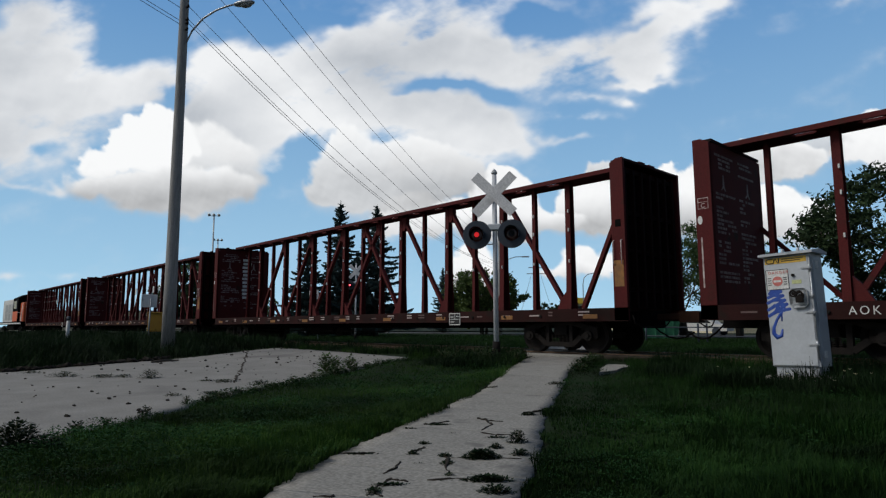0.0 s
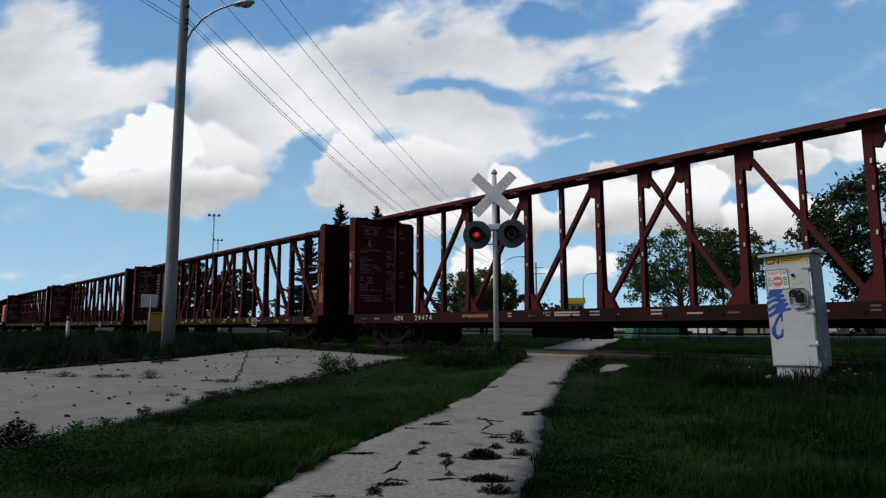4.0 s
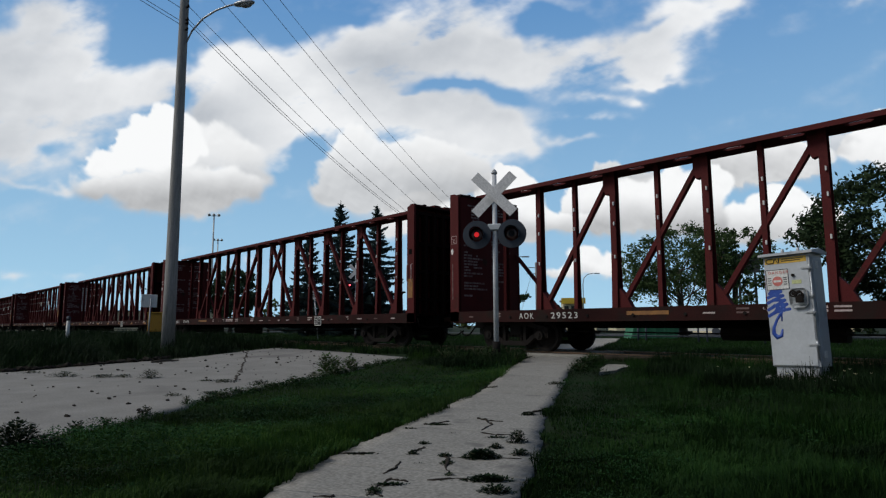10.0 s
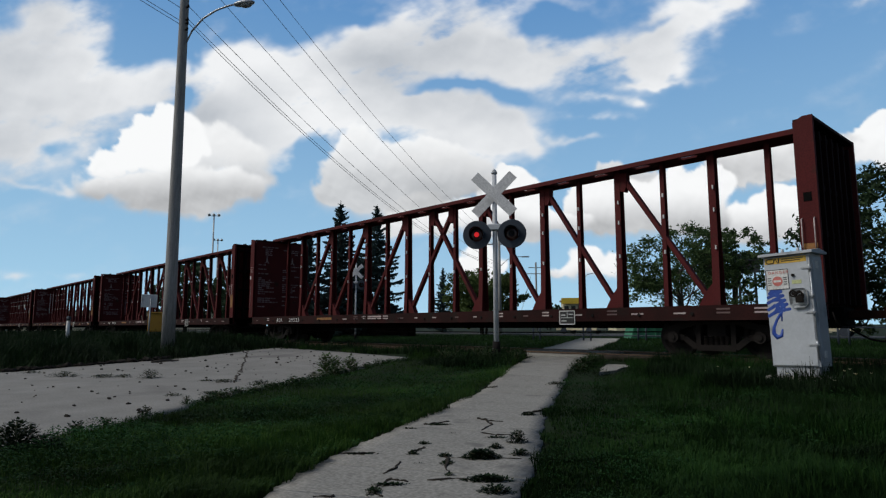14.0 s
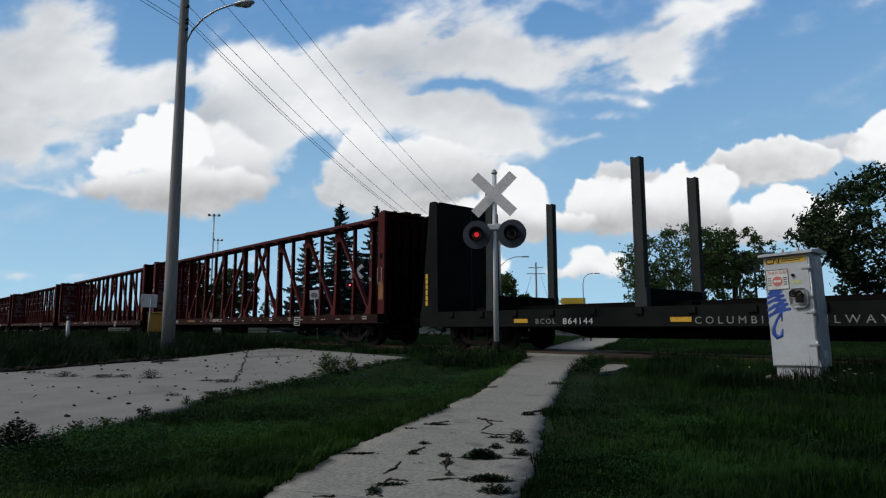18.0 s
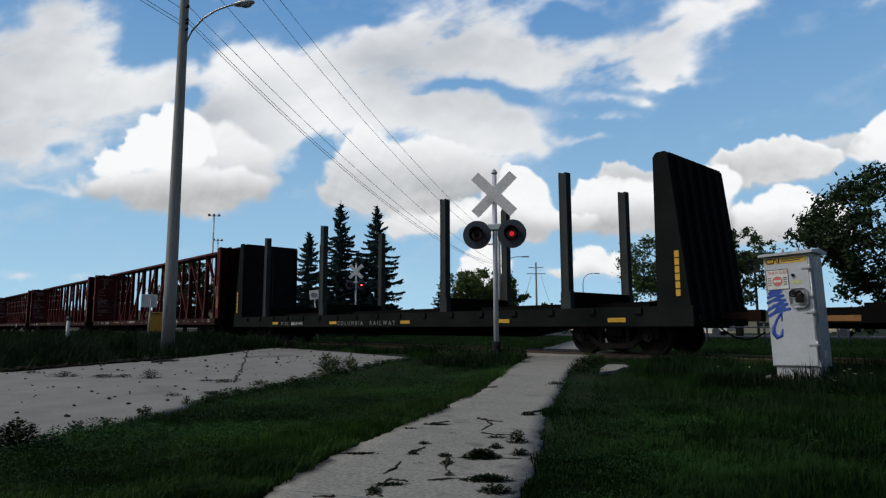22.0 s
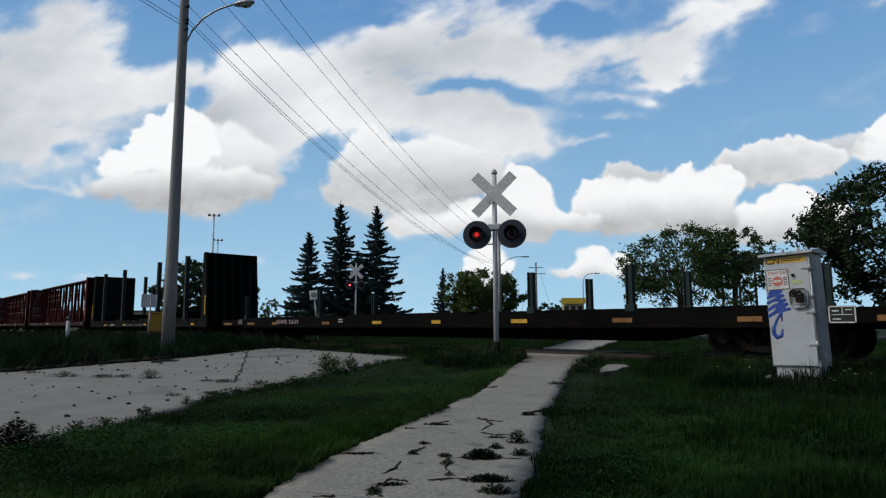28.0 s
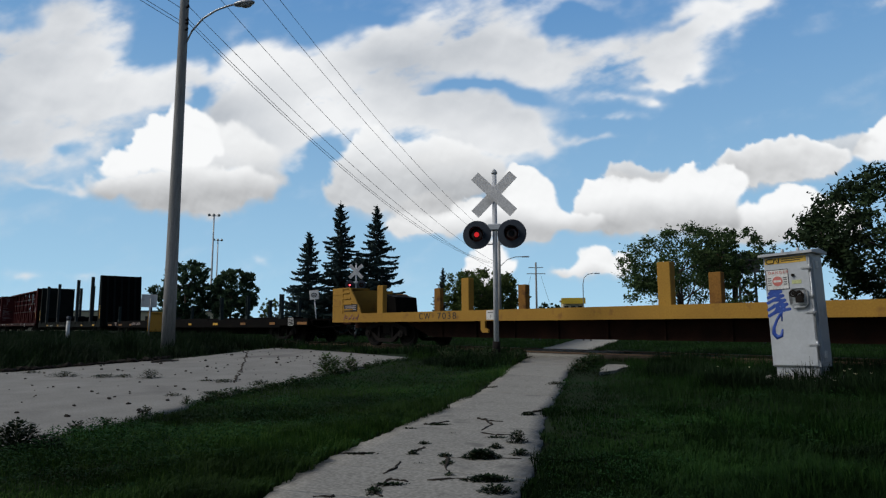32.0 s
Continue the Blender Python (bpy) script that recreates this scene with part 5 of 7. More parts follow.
for line in CRACKS + SEAMS:
    pts = []
    for a, b in zip(line, line[1:]):
        for k in range(5):
            t = k / 5
            x, y = a[0] + (b[0] - a[0]) * t + rr.uniform(-.012, .012), a[1] + (b[1] - a[1]) * t + rr.uniform(-.012, .012)
            pts.append((x, y, float(-0.27 + 0.17 * ramp01(y, 6.0, 12.0)) - 0.001))
    bm = bmesh.new()
    tube(bm, pts, [0.006 + 0.022 * abs(noise.noise(Vector((i * 0.45, line[0][0] * 3, 0)))) for i in range(len(pts))], 5)
    part("crack", bm, M["clod"], path, "crack filled with dark earth")

# the path goes on behind the lookout
BACK_LEFT, BACK_RIGHT = ((-2.3, -0.6), (-0.1, -5.0), (3.4, -12.0), (9.4, -24.0)), ((-1.1, 0.3), (1.1, -4.1), (4.6, -11.1), (10.6, -23.1))
for i in range(10):
    bm = bmesh.new()
    a, b = i / 10 + 0.0004, (i + 1) / 10 - 0.0004
    ring = [along(BACK_LEFT, a), along(BACK_RIGHT, a), along(BACK_RIGHT, b), along(BACK_LEFT, b)]
    prism(bm, [(p.x, p.y) for p in ring][::-1], 2, -0.34, -0.245)
    part("slab", bm, M["slab"], path)

# a leftover patch of concrete beside the path
bm = bmesh.new()
prism(bm, [(-6.0, 9.15), (-6.18, 9.52), (-6.5, 9.95), (-6.72, 10.45), (-7.02, 10.95), (-7.3, 11.7), (-7.12, 12.1), (-6.85, 11.65), (-6.62, 11.35), (-6.38, 10.8), (-6.3, 10.35), (-6.02, 9.7)][::-1], 2, -0.25, -0.108)
part("slab", bm, M["slab"], path, "leftover patch of concrete")

# the crossing between the rails, and the path that goes on behind the track
for y0, y1, z in ((12.55, 13.12, -0.045), (13.30, 14.62, -0.02), (14.80, 15.6, -0.04)):
    bm = bmesh.new()
    box(bm, -11.3 - (y0 - 12.5) * 0.5, -8.4 - (y0 - 12.5) * 0.5, y0 - TRACK_Y, y1 - TRACK_Y, z - 0.2, z, 0.01)
    part("crossing_panel", bm, M["slab"], track, "worn concrete crossing panel")
bm = bmesh.new()
box(bm, -8.25, -5.4, 12.6 - TRACK_Y, 13.0 - TRACK_Y, -0.2, -0.02, 0.02)
part("crossing_timber", bm, M["tie"], track, "dark weathered crossing timber")
bm = bmesh.new()
box(bm, -8.7, -5.6, 13.32 - TRACK_Y, 14.55 - TRACK_Y, -0.2, -0.035, 0.02)
part("crossing_timber", bm, M["tie"], track, "dark weathered crossing timber")
FAR_LEFT = ((-12.4, 15.6), (-14.6, 19.5), (-18.0, 25.2), (-21.5, 31.0))
FAR_RIGHT = ((-10.6, 15.6), (-12.6, 19.5), (-15.6, 25.2), (-18.9, 31.0))


def far_strip(left, right, z, mt, name):
    n = 24
    pts, quads = [], []
    for i in range(n + 1):
        a, b = along(left, i / n), along(right, i / n)
        w = noise.noise(Vector((i * 0.7, 3, 1))) * 0.12
        pts += [(a.x + w, a.y, z), (b.x - w, b.y, z)]
    for i in range(n):
        quads.append((2 * i, 2 * i + 1, 2 * i + 3, 2 * i + 2))
    k = len(pts)
    low = [(x, y, z - 0.25) for x, y, z in pts]
    for i in range(n):
        quads.append((2 * i + 2, 2 * i, 2 * i + k, 2 * i + 2 + k))
        quads.append((2 * i + 1, 2 * i + 3, 2 * i + 3 + k, 2 * i + 1 + k))
    return new(name, np_mesh(name, pts + low, quads, mt))


tagged(far_strip(FAR_LEFT, FAR_RIGHT, -0.07, M["slab"], "pavement_far"), label="pale concrete path going on behind the track", category="footpath", kind="structure")
bm = bmesh.new()
box(bm, -420, 260, 46, 53, -0.30, -0.15)
tagged(part("road_far", bm, M["far_asphalt"], None), label="street running behind the railway", category="road", kind="structure")

back = far_strip(((-13.0, -3.5), (-11.0, -8.0), (-6.0, -18.0), (0.0, -30.0)), ((-4.05, -1.8), (-1.6, -6.4), (3.0, -16.0), (9.0, -28.0)), -0.242, M["asphalt"], "road_surface")
back.parent = road

# ---- loose stones and dirt on the road ----
rr = random.Random(11)
bm = bmesh.new()
count = 0
while count < 260:
    s, k = rr.uniform(0.10, 0.98), rr.random()
    if rr.random() < 0.35:
        k = 1 - k * 0.5
    p = along(ROAD_FAR, s).lerp(along(ROAD_NEAR, s), k)
    r = rr.choice((0.010, 0.012, 0.015, 0.018, 0.022, 0.035)) * rr.uniform(0.8, 1.25)
    z = float(-0.27 + 0.17 * ramp01(p.y, 6.0, 12.0))
    m = Matrix.Translation((p.x, p.y, z + r * 0.35)) @ Euler((rr.uniform(-.4, .4), rr.uniform(-.4, .4), rr.uniform(0, 6))).to_matrix().to_4x4() @ Matrix.Diagonal((r * 1.3, r, r * 0.7, 1))
    res = bmesh.ops.create_icosphere(bm, subdivisions=1, radius=1.0, matrix=m)
    for v in res["verts"]:
        v.co += Vector((rr.uniform(-.2, .2), rr.uniform(-.2, .2), rr.uniform(-.12, .12))) * r
    count += 1
stones = tagged(part("loose_stones", bm, M["clod"], None), label="dark stones and clods scattered on the road", category="stones", kind="stuff")
# a low kerb of earth and tar along the far edge
bm = bmesh.new()
rr = random.Random(29)
for i in range(190):
    p = along(ROAD_FAR, 0.26 + 0.42 * rr.random())
    p = p + Vector((-0.12, 0.06, 0)) * rr.gauss(0.6, 0.9)
    r = rr.choice((0.02, 0.03, 0.04, 0.05, 0.08)) * rr.uniform(0.7, 1.3)
    m = Matrix.Translation((p.x, p.y, -0.27 + r * 0.25 + 0.02)) @ Euler((rr.uniform(-.5, .5), rr.uniform(-.5, .5), rr.uniform(0, 6))).to_matrix().to_4x4() @ Matrix.Diagonal((r * 1.6, r, r * 0.65, 1))
    res = bmesh.ops.create_icosphere(bm, subdivisions=1, radius=1.0, matrix=m)
    for v in res["verts"]:
        v.co += Vector((rr.uniform(-.25, .25), rr.uniform(-.25, .25), rr.uniform(-.15, .15))) * r
tagged(part("kerb", bm, M["clod"], None), label="low crumbled earthen kerb along the road", category="kerb", kind="structure")
# a dead stick and the long crack across the road
bm = bmesh.new()
tube(bm, [(-17.15, 5.55, -0.24), (-17.3, 5.95, -0.225), (-17.45, 6.35, -0.235)], [0.03, 0.035, 0.02], 6)
tagged(part("broken_branch", bm, M["bark"], None), label="broken grey branch lying on the road", category="branch")


# a crack across the road with weeds in it
crack_pts = []
rr = random.Random(78)
for i in range(41):
    t = i / 40
    x, y = -20.0 + 9.8 * t + rr.uniform(-.06, .06), 9.55 - 4.87 * t + rr.uniform(-.04, .04)
    crack_pts.append((x, y, float(-0.27 + 0.17 * ramp01(y, 6.0, 12.0)) - 0.004))
bm = bmesh.new()
tube(bm, crack_pts, [0.018 + 0.03 * abs(noise.noise(Vector((i * 0.5, 4, 0)))) for i in range(41)], 5)
part("crack", bm, M["tie"], road, "long crack filled with earth")


# ---- the crossing signals ----
LAMPS = []


def crossing_signal(x, y, z0, turn, tall, lamp_glow, label, size=1.167):
    sig = thing("crossing_signal", pose(x, y, z0, 0, 0, turn) @ Matrix.Diagonal((size, size, size, 1)), label=label, category="crossing signal", group="crossing signals")
    # local: the face looks towards -y
    bm = bmesh.new()
    rod(bm, (0, 0, 0), (0, 0, tall), 0.052, 0.046, n=16)
    part("mast", bm, M["paint_silver"], sig, "silver-painted steel mast")
    bm = bmesh.new()
    rod(bm, (0, 0, tall), (0, 0, tall + 0.04), 0.062, 0.062, n=12)
    rod(bm, (0, 0, tall + 0.04), (0, 0, tall + 0.10), 0.06, 0.01, n=12)
    part("mast_cap", bm, M["paint_silver"], sig)
    bm = bmesh.new()
    prism(bm, [(-0.16, -0.16), (0.16, -0.16), (0.16, 0.16), (-0.16, 0.16)], 2, -0.1, 0.12)
    rod(bm, (0, 0, 0.12), (0, 0, 0.4), 0.075, n=12)
    part("mast_foot", bm, M["iron"], sig)
    zc = tall - 0.43
    for s, dy in ((1, -0.062), (-1, -0.085)):
        bm = bmesh.new()
        box(bm, -0.545, 0.545, -0.008, 0.008, -0.102, 0.102, 0.004, pose(0, dy, zc, 0, s * -45.0, 0))
        part("crossbuck_blade", bm, M["white_old"], sig, "plain greyish-white crossbuck board")
    zl = tall - 1.10
    bm = bmesh.new()
    box(bm, -0.14, 0.14, -0.10, 0.07, zl - 0.055, zl + 0.075, 0.02)
    part("junction_box", bm, M["silver"], sig)
    bm = bmesh.new()
    rod(bm, (-0.36, -0.02, zl + 0.03), (0.36, -0.02, zl + 0.03), 0.03, n=8)
    part("cross_arm", bm, M["hood"], sig)
    for s in (-1, 1):
        lx, lz, ly = s * 0.345, zl - 0.135, -0.10
        n = 28
        bm = bmesh.new()
        # the round target, slightly dished
        rings = [(0.275, ly + 0.03), (0.285, ly + 0.015), (0.28, ly), (0.14, ly - 0.004)]
        vv = [[bm.verts.new((lx + r * math.cos(2 * math.pi * k / n), q, lz + r * math.sin(2 * math.pi * k / n))) for k in range(n)] for r, q in rings]
        for a, b in zip(vv, vv[1:]):
            for k in range(n):
                bm.faces.new((a[k], a[(k + 1) % n], b[(k + 1) % n], b[k]))
        bm.faces.new(vv[0])
        bmesh.ops.recalc_face_normals(bm, faces=bm.faces)
        lamp = part("signal_lamp", bm, M["hood"], sig, "black round signal target")
        bm = bmesh.new()
        rod(bm, (lx, ly + 0.03, lz), (lx, ly + 0.20, lz), 0.15, 0.13, n=20)
        part("lamp_housing", bm, M["hood"], lamp)
        bm = bmesh.new()
        for k in range(-2, 15):     # the visor, open below
            a0, a1 = math.pi * k / 12, math.pi * (k + 1) / 12
            q = []
            for r in (0.142, 0.150):
                for a, d in ((a0, 0.0), (a1, 0.0)):
                    q.append((r, a))
            out = 0.20 * (0.55 + 0.45 * math.sin(max(0.0, min(math.pi, (a0 + a1) / 2))))
            vs = [bm.verts.new((lx + r * math.cos(a), yy, lz + r * math.sin(a))) for r in (0.142, 0.152) for a in (a0, a1) for yy in (ly, ly - out)]
            for f in ((0, 1, 3, 2), (4, 6, 7, 5), (1, 5, 7, 3), (0, 2, 6, 4), (0, 4, 5, 1), (2, 3, 7, 6)):
                bm.faces.new([vs[i] for i in f])
        bmesh.ops.recalc_face_normals(bm, faces=bm.faces)
        part("visor", bm, M["hood"], lamp)
        bm = bmesh.new()
        # the lens is a ring of red glass with the lamp's opening in the middle
        vv = [[bm.verts.new((lx + r * math.cos(2 * math.pi * k / n), q, lz + r * math.sin(2 * math.pi * k / n))) for k in range(n)] for r, q in ((0.14, ly - 0.003), (0.10, ly - 0.022), (0.062, ly - 0.026))]
        for a, b in zip(vv, vv[1:]):
            for k in range(n):
                bm.faces.new((a[k], b[k], b[(k + 1) % n], a[(k + 1) % n]))
        bm.faces.new([bm.verts.new(v.co + Vector((0, 0.09, 0))) for v in vv[2]][::-1])
        part("lens", bm, M["red_lens"], lamp, "dark red glass lens")
        bm = bmesh.new()
        res = bmesh.ops.create_uvsphere(bm, u_segments=16, v_segments=10, radius=0.05, matrix=Matrix.Diagonal((1, 0.5, 1, 1)))
        bulb = part("lamp_bulb", bm, M[lamp_glow], lamp, "glowing red lamp")
        LAMPS.append((bulb, Vector((lx, ly - 0.034, lz)), Vector((lx, ly + 0.115, lz)), s))
    return sig


M["red_beam"] = glow("lit_red_lamp_head_on", (1.0, 0.06, 0.08), 5.0)
M["white_old"] = material("dull_white_sheeting", (0.80, 0.79, 0.79), (0.70, 0.69, 0.69), rough=0.6, scale=5, fine=50, stain=(0.55, 0.54, 0.54), stain_scale=5, stain_at=0.6, bump=0.03)
crossing_signal(-9.55, 10.50, -0.15, 34.0, 3.72, "red_glow", "silver mast with plain crossbuck and twin red lamps")
crossing_signal(-29.95, 20.85, -0.16, 46.0, 4.5, "red_beam", "distant silver crossing signal with twin red lamps", 0.98)

# ---- the signal cabinet ----
def signal_cabinet():
    cab = thing("signal_cabinet", pose(-3.17, 10.13, -0.135, 0, -1.6, -4.0), label="grey metal railway signal cabinet tagged with blue spray paint", category="signal cabinet")
    w, d, h0, h1 = 0.33, 0.20, 0.20, 1.83       # half width, half depth, from, to; the door looks towards -y
    bm = bmesh.new()
    box(bm, -w - 0.10, w + 0.16, -d - 0.08, d + 0.1, -0.2, 0.07, 0.02)
    part("foundation", bm, M["slab"], cab, "rough concrete footing")
    bm = bmesh.new()
    box(bm, -w + 0.04, w - 0.04, -d + 0.03, d - 0.03, 0.05, h0)
    part("plinth", bm, M["silver"], cab)
    bm = bmesh.new()
    box(bm, -w, w, -d, d, h0, h1, 0.012)
    body = part("body", bm, M["silver"], cab, "dull aluminium-painted case")
    bm = bmesh.new()
    prism(bm, [(-d - 0.09, h1), (d + 0.06, h1), (d + 0.06, h1 + 0.03), (0, h1 + 0.075), (-d - 0.09, h1 + 0.035)], 0, -w - 0.035, w + 0.06)
    part("roof", bm, M["silver"], cab, "overhanging sheet-metal roof")
    for x in (-0.12, 0.10):
        bm = bmesh.new()
        rod(bm, (x, 0, h1 + 0.06), (x, 0, h1 + 0.12), 0.03, 0.02, n=8)
        part("lifting_eye", bm, M["galv"], cab)
    bm = bmesh.new()
    box(bm, -w + 0.015, w - 0.03, -d - 0.02, -d - 0.002, h0 + 0.02, h1 - 0.02, 0.006)
    door = part("door", bm, M["silver"], cab, "closed cabinet door")
    bm = bmesh.new()
    rod(bm, (w - 0.012, -d - 0.02, h0 + 0.1), (w - 0.012, -d - 0.02, h1 - 0.05), 0.014, n=8)
    part("door_rod", bm, M["galv"], cab)
    for z in (0.52, 0.98, 1.22, 1.62):
        bm = bmesh.new()
        box(bm, w - 0.13, w + 0.015, -d - 0.036, -d - 0.018, z - 0.012, z + 0.012)
        rod(bm, (w - 0.012, -d - 0.03, z - 0.05), (w - 0.012, -d - 0.03, z + 0.05), 0.02, n=8)
        part("hinge", bm, M["galv"], cab)
    bm = bmesh.new()
    box(bm, 0.02, 0.27, -d - 0.05, -d - 0.02, 1.05, 1.33, 0.05)
    rod(bm, (0.15, -d - 0.09, 1.20), (0.15, -d - 0.04, 1.20), 0.055, n=14)
    rod(bm, (0.20, -d - 0.08, 1.12), (0.20, -d - 0.05, 1.26), 0.025, n=8)
    lock = part("lock_plate", bm, M["galv"], door, "worn steel lock housing")
    bm = bmesh.new()
    box(bm, 0.115, 0.225, -d - 0.115, -d - 0.088, 1.12, 1.22, 0.01)
    tube(bm, [(0.13, -d - 0.10, 1.21), (0.135, -d - 0.10, 1.27), (0.17, -d - 0.10, 1.29), (0.205, -d - 0.10, 1.27), (0.21, -d - 0.10, 1.21)], 0.012, 6)
    part("padlock", bm, M["iron"], lock)
    for x, z, r in ((0.085, 1.255, 0.042), (0.175, 1.215, 0.05)):
        bm = bmesh.new()
        tube(bm, [(x + r * math.cos(a), -d - 0.097, z + r * math.sin(a)) for a in [i * math.pi / 8 for i in range(17)]], 0.013, 6)
        rod(bm, (x, -d - 0.094, z), (x, -d - 0.05, z), r * 0.55, n=12)
        part("lock_ring", bm, M["iron"], lock, "dark steel lock ring")
    # yellow strip with a dark mark and fine print
    bm = bmesh.new()
    box(bm, -0.295, 0.28, -d - 0.024, -d - 0.0195, 1.715, 1.80)
    strip_ = part("label_strip", bm, M["yellow_label"], door, "yellow owner label")
    bm = bmesh.new()
    zz, yy = 1.723, -d - 0.027
    tube(bm, [(-0.18, yy, zz + 0.068), (-0.25, yy, zz + 0.068), (-0.275, yy, zz + 0.05), (-0.275, yy, zz + 0.02), (-0.25, yy, zz + 0.004), (-0.175, yy, zz + 0.004), (-0.155, yy, zz + 0.06), (-0.14, yy, zz + 0.068), (-0.115, yy, zz + 0.006), (-0.10, yy, zz + 0.006), (-0.095, yy, zz + 0.07)], 0.008, 6)
    part("owner_mark", bm, M["sign_black"], strip_)
    bar("fine_print", strip_, "sign_black", -0.06, 0.24, yy, yy + 0.004, zz + 0.045, zz + 0.058)
    bar("fine_print", strip_, "sign_black", -0.06, 0.20, yy, yy + 0.004, zz + 0.018, zz + 0.030)
    # the danger notice
    bm = bmesh.new()
    box(bm, -0.30, 0.02, -d - 0.024, -d - 0.0195, 1.33, 1.63)
    note = part("danger_notice", bm, M["white"], door, "white danger notice with a red no-entry disc")
    bm = bmesh.new()
    y0, y1 = -d - 0.027, -d - 0.024
    for a, b, c, e in ((-0.30, 0.02, 1.33, 1.338), (-0.30, 0.02, 1.622, 1.63), (-0.30, -0.292, 1.33, 1.63), (0.012, 0.02, 1.33, 1.63)):
        box(bm, a, b, y0, y1, c, e)
    for x0 in (-0.275, -0.055):
        for k in range(4):
            box(bm, x0, x0 + 0.05, y0, y1, 1.40 + k * 0.032, 1.412 + k * 0.032)
    tagged(part("notice_print", bm, M["sign_black"], note), kind="stuff")
    letters("DANGER", 0.042, M["sign_red"], note, pose(-0.262, y0, 1.565, 90), 1.35, name="notice_word")
    bm = bmesh.new()
    rod(bm, (-0.14, y1, 1.455), (-0.14, y0 - 0.001, 1.455), 0.072, n=24)
    part("no_entry_disc", bm, M["sign_red"], note)
    bm = bmesh.new()
    box(bm, -0.192, -0.088, y0 - 0.004, y0 - 0.001, 1.44, 1.47)
    part("disc_bar", bm, M["white"], note)
    bm = bmesh.new()
    rod(bm, (0.085, -d - 0.02, 1.525), (0.085, -d - 0.045, 1.525), 0.022, n=12)
    part("key_hole", bm, M["iron"], door)
    bm = bmesh.new()
    box(bm, 0.06, 0.19, -d - 0.024, -d - 0.0195, 1.40, 1.455)
    part("sticker", bm, M["lime"], door, "faded lime sticker")
    # spray paint: a zigzag that ends in a hook
    yy = -d - 0.0205
    zig = [(-0.124, 1.345), (-0.272, 1.275), (-0.242, 1.315), (-0.109, 1.30), (-0.295, 1.22), (-0.22, 1.25), (-0.086, 1.238), (-0.305, 1.141), (-0.225, 1.177), (-0.064, 1.171), (-0.305, 1.038), (-0.214, 1.099), (-0.041, 1.111), (-0.305, 0.948), (-0.174, 1.014), (-0.01, 1.038), (-0.215, 0.999), (-0.17, 1.075)]
    bm = bmesh.new()
    for a_, b_ in zip(zig, zig[1:]):
        rod(bm, (a_[0], yy, a_[1]), (b_[0], yy, b_[1]), 0.025, n=6)
        rod(bm, (b_[0], yy - 0.021, b_[1]), (b_[0], yy + 0.021, b_[1]), 0.025, n=8)
    hook = [(-0.12, 1.02), (-0.141, 0.978), (-0.201, 0.887), (-0.254, 0.773), (-0.263, 0.688), (-0.218, 0.631), (-0.157, 0.652), (-0.135, 0.748)]
    tail = [(-0.075, 1.075), (-0.127, 0.984), (-0.132, 0.863)]
    tube(bm, [(x, yy, z) for x, z in tail], [0.02, 0.016, 0.010], 6)
    tube(bm, [(x, yy, z) for x, z in hook], [0.02, 0.022, 0.022, 0.025, 0.034, 0.044, 0.030, 0.014], 6)
    bmesh.ops.transform(bm, matrix=Matrix.Translation((0, yy, 0)) @ Matrix.Diagonal((1, 0.12, 1, 1)) @ Matrix.Translation((0, -yy, 0)), verts=bm.verts)
    part("spray_tag", bm, M["blue_spray"], door, "blue spray-painted scribble")
    # the side towards the track
    for z in (0.38, 1.66):
        bar("side_plate", cab, "white", w, w + 0.03, -0.10, -0.02, z - 0.05, z + 0.05, "small pale plate")
    bm = bmesh.new()
    box(bm, w, w + 0.014, -d + 0.04, d - 0.04, h0 + 0.06, h1 - 0.06, 0.006)
    part("side_panel", bm, M["silver"], cab)


M["yellow_label"] = material("yellow_label", (0.72, 0.45, 0.05), (0.66, 0.40, 0.05), rough=0.5, bump=0)
signal_cabinet()

# ---- poles and wires ----
def utility_pole():
    z0 = 0.0
    base, top = Vector((-20.85, 7.22, -0.1)), Vector((-20.45, 7.06, 14.3))
    pole = thing("utility_pole", pose(*base), label="tall weathered wooden utility pole with street lamp arm", category="utility pole")
    ax = top - base
    bm = bmesh.new()
    tube(bm, [ax * t for t in (0, .15, .3, .45, .6, .75, .9, 1.0)], [0.21, 0.195, 0.182, 0.17, 0.158, 0.147, 0.136, 0.13], 16)
    part("pole_shaft", bm, M["wood_pole"], pole, "weathered round timber shaft")
    return pole, ax


pole, pole_axis = utility_pole()
POLE_BASE = Vector((-20.85, 7.22, -0.1))


def on_pole(z):
    """A point of the pole's middle line at that height over the rails."""
    return pole_axis * ((z - POLE_BASE.z) / pole_axis.z)


# the lamp arm reaches over the road
a0 = on_pole(10.15)
arm_dir = Vector((0.845, 0.535, 0)).normalized()
bm = bmesh.new()
tube(bm, [a0 + arm_dir * d + Vector((0, 0, h)) for d, h in ((0.12, 0.0), (0.35, 0.42), (0.75, 0.80), (1.25, 1.03), (1.7, 1.12), (2.0, 1.14))], 0.032, 8)
part("lamp_arm", bm, M["galv"], pole, "bent steel lamp arm")
bm = bmesh.new()
hc = a0 + arm_dir * 2.3 + Vector((0, 0, 1.12))
bmesh.ops.create_uvsphere(bm, u_segments=16, v_segments=10, radius=1.0, matrix=Matrix.Translation(hc) @ Euler((0, 0, math.atan2(arm_dir.y, arm_dir.x))).to_matrix().to_4x4() @ Matrix.Diagonal((0.40, 0.15, 0.10, 1)))
head = smooth(part("lamp_head", bm, M["galv"], pole, "cobra-head lamp"))
bm = bmesh.new()
